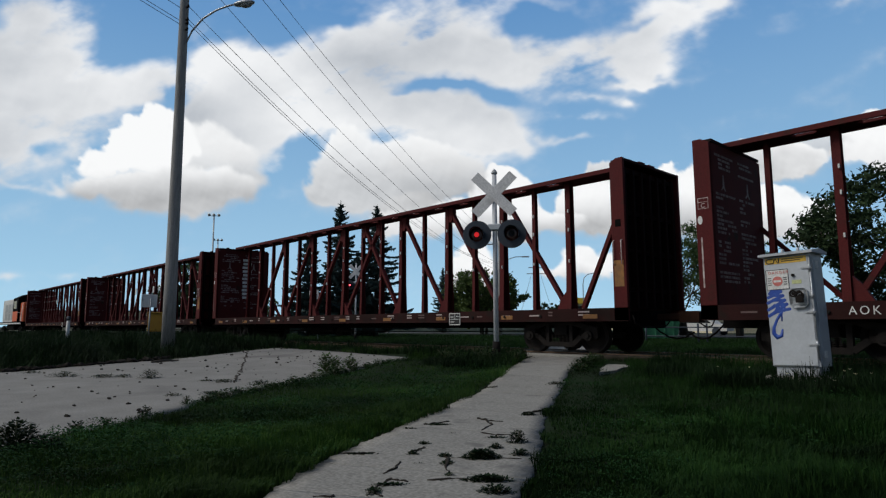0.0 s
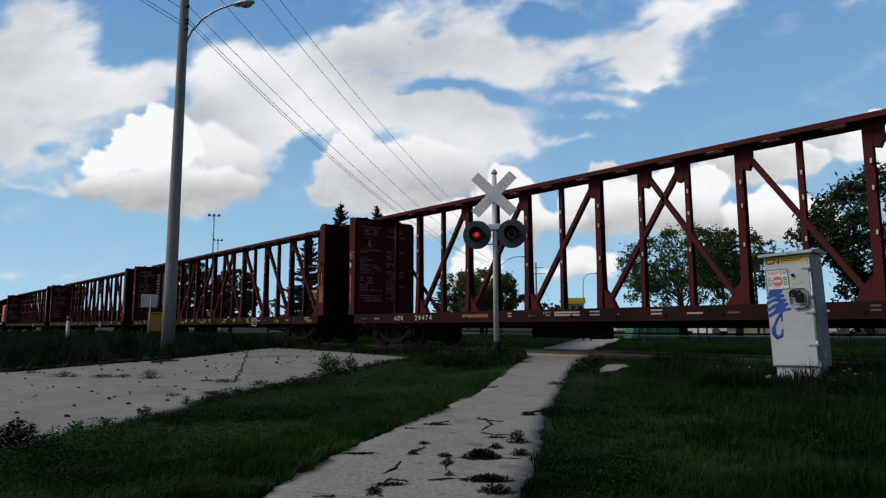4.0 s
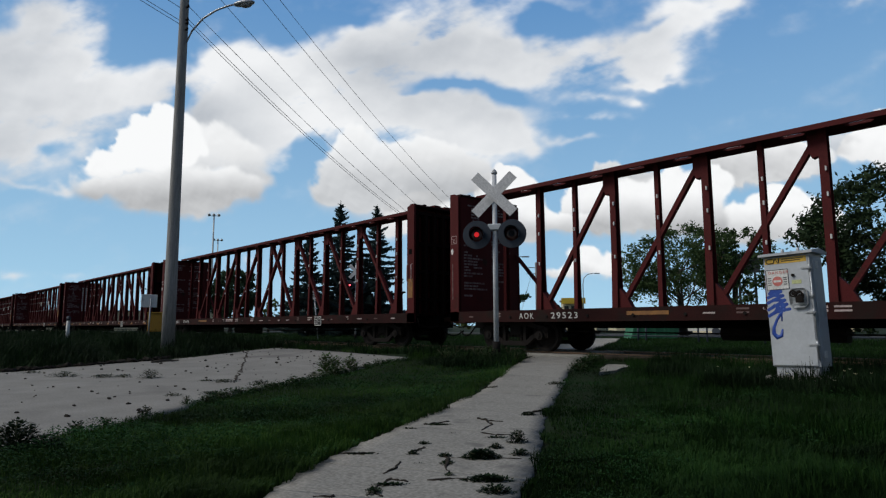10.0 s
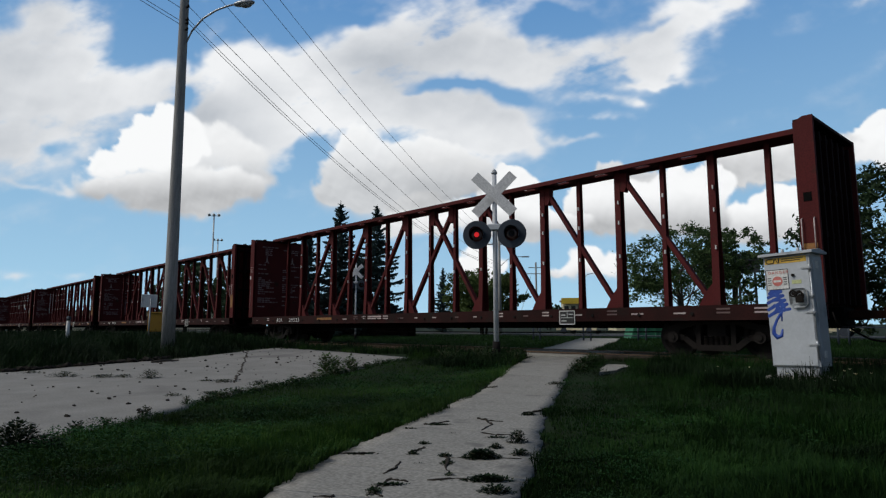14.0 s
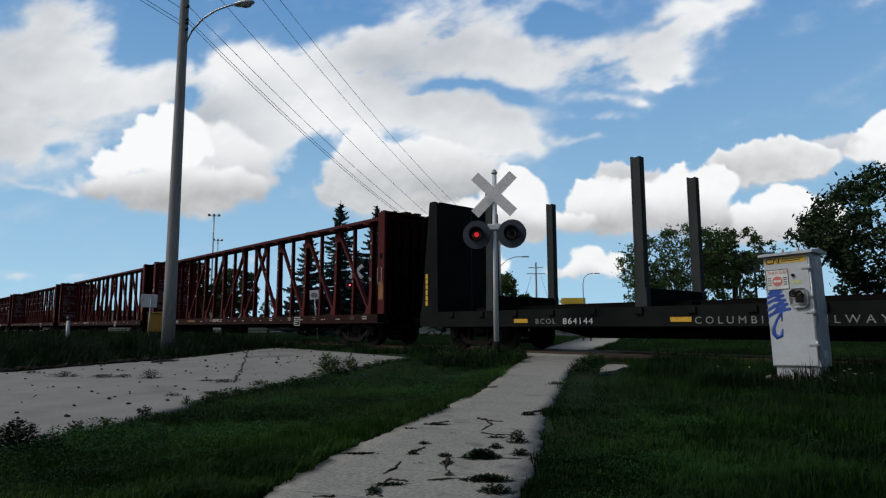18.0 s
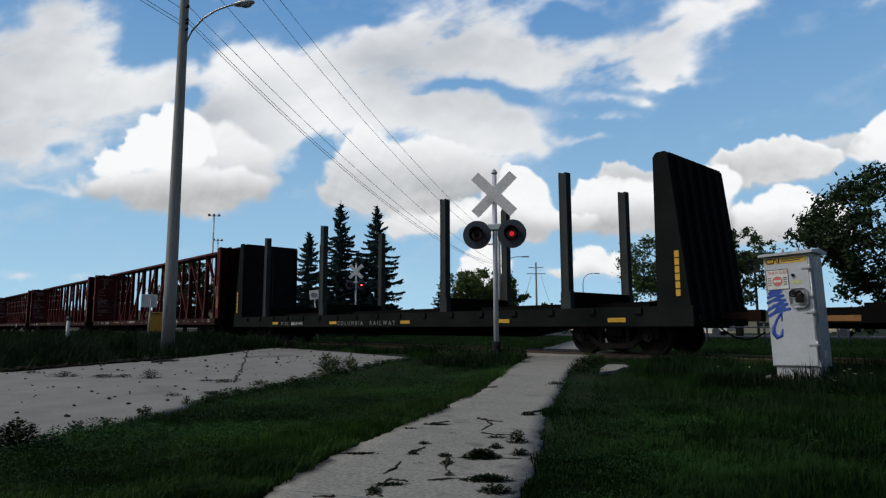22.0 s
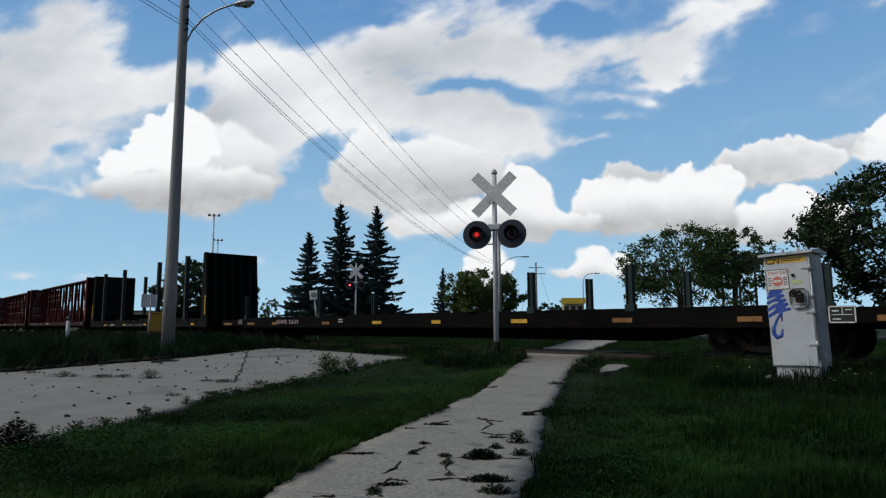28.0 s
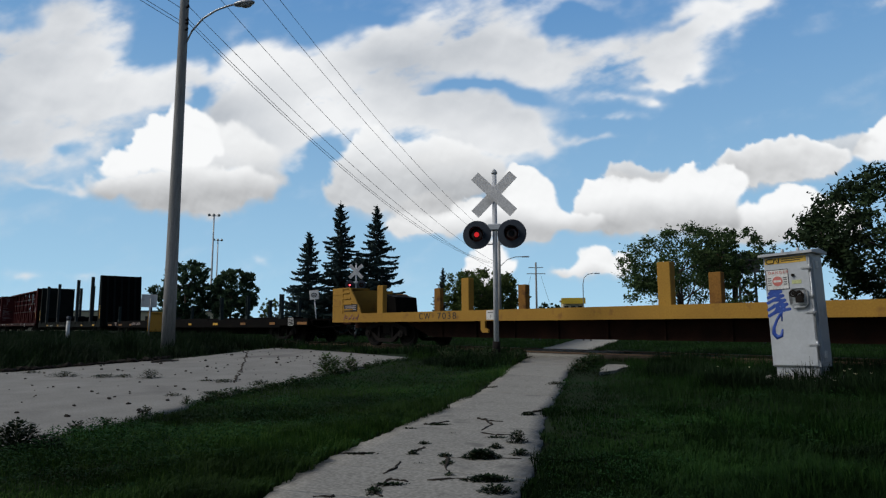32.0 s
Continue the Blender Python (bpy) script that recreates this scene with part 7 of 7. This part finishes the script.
broadleaf("bush", -8.2, 39.0, -0.3, 3.2, 2.3, 0.1, 130, 46, 0.09, "leaf_dark", 25, "dark rounded bush under the big tree", category="bush")
broadleaf("bush", -41.2, 43.5, -0.3, 6.3, 4.3, 0.2, 420, 46, 0.14, "leaf_olive", 26, "dense green bushy tree beyond the track", category="tree", stems=3)
broadleaf("bush", -44.5, 46.5, -0.3, 4.8, 2.6, 0.1, 120, 46, 0.13, "leaf_warm", 27, "yellowish bush beyond the track", category="bush", stems=2)
broadleaf("bush", -72.0, 94.0, -0.3, 5.3, 3.2, 0.1, 90, 40, 0.2, "leaf_hazy", 28, "distant round green bush", category="bush", stems=2)
broadleaf("broadleaf_tree", -91.0, 33.8, -0.3, 10.7, 4.4, 0.6, 380, 44, 0.22, "leaf_hazy", 29, "distant full dark-green tree")
broadleaf("broadleaf_tree", -86.3, 38.8, -0.3, 9.3, 4.2, 0.6, 330, 44, 0.22, "leaf_hazy", 30, "distant green tree with an uneven crown", stems=2)
broadleaf("broadleaf_tree", -78.2, 40.3, -0.3, 5.0, 1.7, 0.6, 110, 44, 0.09, "leaf_olive", 32, "distant small pale-green tree", stems=2)
broadleaf("broadleaf_tree", -84.0, 48.0, -0.3, 5.0, 2.8, 0.3, 80, 40, 0.22, "leaf_hazy", 31, "distant small green tree", stems=2)

# ---- grass, blade by blade ----
def grass_field(name, n, seed, r0, r1, half, keep, tall, mt, label, wide=0.0038):
    """Blades strewn about the lookout, thinner with distance; keep: where, tall: how high they stand."""
    g = np.random.default_rng(seed)
    r = r0 * (r1 / r0) ** g.random(n)
    a = math.atan2(AHEAD.y, AHEAD.x) + (g.random(n) * 2 - 1) * half
    x, y = np.cos(a) * r, np.sin(a) * r
    k = keep(x, y, g)
    x, y, r = x[k], y[k], r[k]
    n = len(x)
    z = ground_z(x, y, 0.0)
    tuft = value_noise(x * 1.7 + 50, y * 1.7 + 50, 12) * 0.8 + value_noise(x * 6 + 50, y * 6 + 50, 13) * 0.5
    h = tall(x, y) * (0.18 + 1.0 * tuft) * g.uniform(0.55, 1.25, n)
    w = wide * (1 + r * 0.16) * g.uniform(0.7, 1.3, n)
    comb = value_noise(x * 0.9 + 20, y * 0.9 + 60, 17) * 9 + value_noise(x * 4 + 20, y * 4 + 60, 18) * 4      # tufts lean together
    th = comb + g.normal(0, 1.1, n)
    dx, dy = np.cos(th), np.sin(th)
    lean = g.normal(0.50, 0.38, n) * h
    lx, ly = -dy * lean, dx * lean
    v = np.empty((n, 6, 3), np.float32)
    for i, (fh, fl, fw) in enumerate(((0.0, 0.0, 1.0), (0.58, 0.36, 0.8), (1.0, 1.0, 0.16))):
        zz = z - 0.02 * (i == 0) + h * fh * np.where(i == 2, 1 - 0.25 * np.abs(lean) / np.maximum(h, 0.01), 1)
        for s in (0, 1):
            sg_ = (s * 2 - 1) * w * fw * 0.5
            v[:, i * 2 + s, 0] = x + dx * sg_ + lx * fl
            v[:, i * 2 + s, 1] = y + dy * sg_ + ly * fl
            v[:, i * 2 + s, 2] = zz
    base = (np.arange(n) * 6)[:, None]
    near, far = base[r < 7.5], base[r >= 7.5]      # only the near blades bend
    f = np.concatenate([near + np.array((0, 1, 3, 2)), near + np.array((2, 3, 5, 4)), far + np.array((0, 1, 5, 4))], 0)
    me = np_mesh(name, v.reshape(-1, 3), f, M[mt])
    return tagged(new(name, me), label=label, category="grass", kind="stuff")


def off_hard(x, y, edge=0.0):
    """True where neither road nor path lies."""
    wob = (value_noise(x * 2.3 + 7, y * 2.3 + 7, 21) - 0.5) * 0.45 + (value_noise(x * 8 + 7, y * 8 + 7, 22) - 0.5) * 0.16 + edge
    road_ = (x > line_x(ROAD_FAR, y) - 0.05 + wob) & (x < line_x(ROAD_NEAR, y) + 0.03 - wob * 0.8) & (y < 10.9 + wob)
    path_ = (x > line_x(PATH_LEFT, y) + wob * 0.55) & (x < line_x(PATH_RIGHT, y) - wob * 0.55) & (y < 12.7)
    cross_ = (x > -11.3 - (y - 12.5) * 0.5) & (x < -8.4 - (y - 12.5) * 0.5) & (y > 12.4) & (y < 15.7)
    farp = (x > line_x(FAR_LEFT, y)) & (x < line_x(FAR_RIGHT, y)) & (y > 15.5) & (y < 31)
    bare = (((x + 6.6) * 0.86 + (y - 10.6) * 0.5) / 0.24) ** 2 + (((y - 10.6) * 0.86 - (x + 6.6) * 0.5) / 1.3) ** 2 < 0.55 + value_noise(x * 5, y * 5, 23)
    return ~(road_ | path_ | cross_ | farp | bare)


def lawn(x, y, g):
    bed = np.abs(y - TRACK_Y) < 1.9
    thin = np.where(bed, g.random(len(x)) < 0.35, True)
    bank = (x < line_x(ROAD_FAR, y) - 0.15) & (y > -6) & (y < 12.3) & (g.random(len(x)) < 0.93)
    return off_hard(x, y) & thin & (y < 40) & ~bank


def lawn_tall(x, y):
    h = np.full_like(x, 0.062)
    verge = np.abs(x - line_x(PATH_LEFT, y))
    h = h + 0.045 * (verge < 0.45)
    right = x > line_x(PATH_RIGHT, y)
    h = np.where(right, 0.050 + 0.085 * ramp01(x - line_x(PATH_RIGHT, y), 0.4, 1.9), h)
    h = np.where(right, h + 0.08 * ramp01(y, 8, 11), h)
    h = np.where(((x + 3.2) / 0.9) ** 2 + ((y - 9.6) / 0.9) ** 2 < 1, h * 0.3, h)
    near_track = ramp01(y, 9.0, 11.5) * (1 - ramp01(y, 12.2, 13.3))
    h = h + 0.16 * near_track * (~right)
    bank = x < line_x(ROAD_FAR, y) - 0.2
    h = np.where(bank, 0.34, h)
    edge = np.abs(x - line_x(PATH_RIGHT, y)) < 0.55
    h = np.where(edge & (y > 6.5), h * 0.45, h)
    h = np.where(y > 12.6, 0.11, h)
    h = np.where(y > 16, 0.14, h)
    return h


def short_lawn(x, y, g):
    return (x < (line_x(PATH_LEFT, y) + line_x(PATH_RIGHT, y)) / 2) & (x > line_x(ROAD_FAR, y)) & (y < 11.0)


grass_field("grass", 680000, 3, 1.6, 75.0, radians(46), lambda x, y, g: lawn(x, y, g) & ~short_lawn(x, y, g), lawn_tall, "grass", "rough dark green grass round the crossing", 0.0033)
grass_field("lawn_grass", 680000, 3, 1.6, 40.0, radians(46), lambda x, y, g: lawn(x, y, g) & short_lawn(x, y, g), lawn_tall, "lawn", "short green grass between road and footpath", 0.0033)


def clover(n, seed):
    """Small round leaves between the blades of the short lawn, in drifts."""
    g = np.random.default_rng(seed)
    r = 1.7 * (16.0 / 1.7) ** g.random(n)
    a = math.atan2(AHEAD.y, AHEAD.x) + (g.random(n) * 2 - 1) * radians(42)
    x, y = np.cos(a) * r, np.sin(a) * r
    drift = value_noise(x * 1.3 + 70, y * 1.3 + 10, 63) * 0.7 + value_noise(x * 5 + 70, y * 5 + 10, 64) * 0.5
    k = off_hard(x, y, 0.03) & (y < 11) & (x > line_x(ROAD_FAR, y)) & (drift > 0.46 + 0.3 * g.random(n))
    k &= (x < line_x(PATH_LEFT, y)) | (g.random(n) < 0.45)
    x, y, r, drift = x[k], y[k], r[k], drift[k]
    n = len(x)
    p = np.stack([x, y, ground_z(x, y, 0.0) + (0.015 + 0.085 * (drift - 0.5) / 0.5) * g.uniform(0.5, 1.3, n)], -1)
    up = np.stack([g.normal(0, .5, n), g.normal(0, .5, n), np.ones(n)], -1)
    up /= np.linalg.norm(up, axis=1)[:, None]
    s = np.cross(up, g.normal(size=(n, 3)))
    s /= np.linalg.norm(s, axis=1)[:, None]
    q = np.cross(up, s)
    l = (0.0035 + 0.0008 * r)[:, None] * g.uniform(0.6, 1.4, (n, 1))
    v = np.stack([p - s * l, p - q * l * .8, p + s * l, p + q * l * .8], 1).reshape(-1, 3)
    return tagged(new("clover", np_mesh("clover", v, np.arange(n * 4).reshape(n, 4), M["clover"])), label="low clover leaves growing among the grass", category="clover", kind="stuff")


clover(330000, 71)


def behind(x, y, g):
    """The turf on the lookout's own side, out of the way of road and path."""
    ahead = np.abs((np.arctan2(y, x) - math.atan2(AHEAD.y, AHEAD.x) + np.pi) % (2 * np.pi) - np.pi) < radians(46)
    r = np.hypot(x, y)
    back_path = (x > line_x(BACK_LEFT[::-1], y) - 0.05) & (x < line_x(BACK_RIGHT[::-1], y) + 0.05) & (y < 0.3)
    back_road = (x > line_x(((0.0, -30.0), (-6.0, -18.0), (-13.0, -3.5)), y)) & (x < line_x(((9.0, -28.0), (3.0, -16.0), (-4.05, -1.8)), y)) & (y < -1.8)
    return ~((ahead & (r > 1.6)) | back_path | back_road) & off_hard(x, y) & (np.abs(y - TRACK_Y) > 1.9) & (y < 40)


grass_field("back_grass", 150000, 17, 0.35, 30.0, math.pi, behind, lawn_tall, "grass", "rough dark green grass behind the lookout", 0.0045)


def weeds_where(x, y, g):
    bank = (x < line_x(ROAD_FAR, y) - 0.15) & (y > -6) & (y < 12.3)
    verge = (y > 10.6) & (y < 12.6) & (x < line_x(PATH_LEFT, y) - 0.2)
    lee = (x > line_x(PATH_RIGHT, y) + 1.5) & (y > 8.6) & (y < 12.4)
    foot = (x + 9.55) ** 2 + (y - 10.4) ** 2 < 2.6
    patch = value_noise(x * 0.9 + 11, y * 0.9 + 11, 44) > 0.42
    return (bank | foot | ((verge | lee) & patch)) & off_hard(x, y, -0.1)


def weeds_tall(x, y):
    return np.where(x < line_x(ROAD_FAR, y), 0.38, 0.25)


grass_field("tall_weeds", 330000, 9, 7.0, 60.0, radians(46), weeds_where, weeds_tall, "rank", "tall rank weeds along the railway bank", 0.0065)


# ---- weeds that stand singly ----
def weed(x, y, wide, tall, leaves, seed, name="weed_clump", label="low leafy weed growing in a crack", mt="weeds", stems=0, leaf=1.0, deep=1.0):
    """A low clump; one with deep under 1 lies drawn out along a crack across the path."""
    g = np.random.default_rng(seed)
    rr = random.Random(seed)
    z = float(-0.27 + 0.17 * ramp01(y, 6.0, 12.0)) - 0.01
    w = thing(name, pose(x, y, z, 0, 0, rr.uniform(0, 360) if deep == 1 else 47 + rr.uniform(-8, 8)), label=label, category="weed", group="weeds")
    n = leaves
    th = g.random(n) * 2 * np.pi
    rad = wide * np.sqrt(g.random(n)) * np.where(g.random(n) < 0.5, 1.0, 0.6)
    h = tall * g.random(n) * (1.05 - (rad / wide) ** 2 * 0.8)
    p = np.stack([np.cos(th) * rad, np.sin(th) * rad * deep, h], -1)
    d = np.stack([np.cos(th + g.normal(0, .5, n)), np.sin(th + g.normal(0, .5, n)), g.uniform(-0.2, 0.8, n)], -1)
    d /= np.linalg.norm(d, axis=1)[:, None]
    s = np.cross(d, np.array((0, 0, 1.0)))
    s /= np.maximum(np.linalg.norm(s, axis=1), 0.1)[:, None]
    l = (0.018 + 0.026 * g.random(n))[:, None] * (0.8 + 1.6 * wide) * leaf
    v = np.stack([p, p + d * l * .5 + s * l * .42, p + d * l * 1.1, p + d * l * .5 - s * l * .42], 1).reshape(-1, 3)
    ob = new("foliage", np_mesh("foliage", v, np.arange(n * 4).reshape(n, 4), M[mt]))
    ob.parent = w
    bm = bmesh.new()
    for k in range(max(stems, 5)):
        a, q = rr.uniform(0, 6.28), rr.uniform(0.1, 0.8) * wide
        tube(bm, [(0, 0, 0), (math.cos(a) * q * .5, math.sin(a) * q * .5, tall * .55), (math.cos(a) * q, math.sin(a) * q, tall * rr.uniform(.7, 1.0))], [0.005, 0.004, 0.002], 4)
    tagged(part("stem", bm, M["weed_stem"], w), kind="stuff")
    return w


M["weed_stem"] = material("weed_stem", (0.06, 0.075, 0.03), (0.09, 0.07, 0.04), rough=0.8, bump=0)
PATH_WEEDS = ((-3.92, 2.78, .15, .012, 320, .12), (-4.53, 3.78, .09, .015, 160, .3), (-4.52, 4.13, .14, .015, 380, .22), (-3.88, 3.39, .05, .025, 200, .6), (-3.64, 3.06, .045, .03, 200, .7), (-3.72, 3.18, .05, .012, 90, .4),
              (-4.08, 3.90, .03, .008, 50, .4), (-3.66, 4.01, .12, .016, 380, .22), (-3.40, 3.97, .085, .11, 620, .7), (-3.36, 3.67, .055, .045, 260, .6), (-3.19, 3.33, .14, .07, 1500, .5), (-3.42, 3.18, .055, .03, 240, .5),
              (-3.24, 3.04, .05, .02, 240, 1.4), (-2.98, 2.81, .03, .02, 120, .8), (-2.90, 2.69, .09, .006, 110, .12), (-2.71, 2.88, .16, .042, 950, .28), (-2.49, 2.72, .11, .05, 560, .5), (-3.38, 2.89, .03, .008, 60, .3),
              (-3.05, 2.39, .12, .014, 480, .22), (-2.99, 2.22, .045, .02, 300, 2.2), (-4.33, 5.25, .10, .04, 400, .5), (-6.52, 7.0, .15, .015, 260, .25), (-8.72, 10.15, .12, .03, 260, .6), (-5.98, 7.94, .16, .05, 420, .6), (-9.67, 11.65, .3, .07, 460, .6),
              (-3.07, 3.62, .08, .05, 360, .7))
for i, (x, y, w_, t_, n_, deep) in enumerate(PATH_WEEDS):
    weed(x, y, w_, t_, n_, 300 + i, leaf=0.55, mt="rank", deep=deep)
for i, (x, y, w_, t_, n_) in enumerate(((-12.26, 3.95, .22, .17, 700), (-13.81, 2.88, .30, .10, 520), (-13.1, 3.38, .26, .06, 420), (-12.8, 3.66, .20, .06, 320), (-10.5, 4.6, .24, .05, 380), (-10.9, 4.45, .14, .03, 160), (-9.64, 4.84, .20, .08, 420), (-9.2, 5.0, .18, .06, 300), (-8.92, 3.2, .12, .05, 200), (-8.77, 3.62, .14, .05, 200), (-15.3, 2.6, .25, .05, 220))):
    weed(x, y, w_, t_, n_, 340 + i, label="low weed tuft growing out of the road", mt="rank", leaf=0.6)
for i, (x, y, w_, t_, n_) in enumerate(((-5.80, 0.93, .20, .24, 1500), (-5.62, 1.10, .12, .14, 500), (-6.36, 1.45, .10, .12, 260), (-6.6, 1.75, .08, .10, 160), (-7.2, 2.3, .08, .10, 160), (-7.9, 3.0, .08, .10, 140), (-8.3, 3.5, .10, .10, 180))):
    weed(x, y, w_, t_, n_, 370 + i, "leafy_weed", "bushy leafy weed at the edge of the grass", "rank", 12, 0.8)
for i, (x, y, w_, t_, n_) in enumerate(((-10.65, 6.75, .26, .40, 620), (-10.95, 7.15, .20, .32, 360), (-11.4, 7.8, .22, .26, 360), (-9.3, 10.0, .32, .36, 900), (-9.0, 10.5, .25, .30, 500), (-9.9, 10.3, .3, .36, 700), (-10.2, 9.6, .4, .34, 800), (-10.6, 11.6, .4, .30, 700), (-10.9, 12.1, .35, .26, 600), (-7.05, 10.2, .30, .20, 800), (-7.3, 10.9, .32, .22, 900), (-6.75, 9.7, .24, .14, 500), (-7.6, 11.5, .28, .18, 600))):
    near = i < 3
    weed(x, y, w_, t_, n_, 390 + i, "tall_weed", "tall leafy weed beside the road" if near else "tall branching weed in the verge", "roadside" if near else "weeds", 16, 1.4 if near else 0.9)

# tufts that hang over the near edge of the road
rr = random.Random(61)
for i in range(22):
    p = along(ROAD_NEAR, 0.42 + 0.50 * (i + rr.random()) / 22)
    weed(p.x + rr.uniform(0.0, 0.16), p.y + rr.uniform(-0.1, 0.0), rr.uniform(0.10, 0.20), rr.uniform(0.07, 0.16), 240, 420 + i, "grass_tuft", "low tuft of grass and weeds hanging over the road's edge", "weeds", 8, 0.9)

# small pale flowers in the grass on the cabinet's side
bm = bmesh.new()
rr = random.Random(5)
for k in range(16):
    x, y = rr.uniform(-4.2, -1.4), rr.uniform(8.9, 9.9)
    z = float(ground_z(x, y)) + rr.uniform(0.16, 0.26)
    for j in range(5):
        a = j * 1.257
        q = Vector((math.cos(a) * 0.014, math.sin(a) * 0.014, rr.uniform(0, .008)))
        vs = [bm.verts.new(Vector((x, y, z)) + o) for o in (Vector((0, 0, 0)), q + Vector((q.y, -q.x, 0)) * .4, q * 1.9, q - Vector((q.y, -q.x, 0)) * .4)]
        bm.faces.new(vs)
M["petal"] = material("pale_petal", (0.65, 0.6, 0.25), (0.7, 0.68, 0.5), rough=0.6, bump=0)
tagged(part("wild_flowers", bm, M["petal"], None), label="small pale yellow wild flowers in the grass", category="flowers", kind="stuff")

# ---- what moves ----
FLASH, FLASH_ON_RIGHT, FLASH_ON_LEFT = 1.413, 0.198, 0.818     # the period, and when each lamp first takes over


def motions():
    for car, u in CARS:
        walk(car, [(t, pose(u - gone(t), TRACK_Y, 0)) for t in range(0, 33)])
    steps = [i * 32.0 / 240 for i in range(241)]
    turns = [math.degrees(gone(t) / WHEEL_R) for t in steps]
    for w, a in WHEELSETS:
        walk(w, [(t, pose(a, 0, WHEEL_R, 0, -g, 0)) for t, g in zip(steps, turns)])
    for bulb, out, back, side in LAMPS:
        rows = []
        lit = side < 0
        rows.append((0.0, Matrix.Translation(out if lit else back)))
        k = 0
        while True:
            for t, who in ((FLASH_ON_RIGHT + k * FLASH, 1), (FLASH_ON_LEFT + k * FLASH, -1)):
                if t > 31.94:
                    break
                rows.append((t - 0.04, rows[-1][1]))
                rows.append((t + 0.04, Matrix.Translation(out if who == side else back)))
            else:
                k += 1
                continue
            break
        rows.append((32.0, rows[-1][1]))
        walk(bulb, rows)
    shift = ASIDE * 78.0
    walk(sky_vault, [(0.0, Matrix.Translation(-shift * 0.5)), (32.0, Matrix.Translation(shift * 0.5))])


motions()
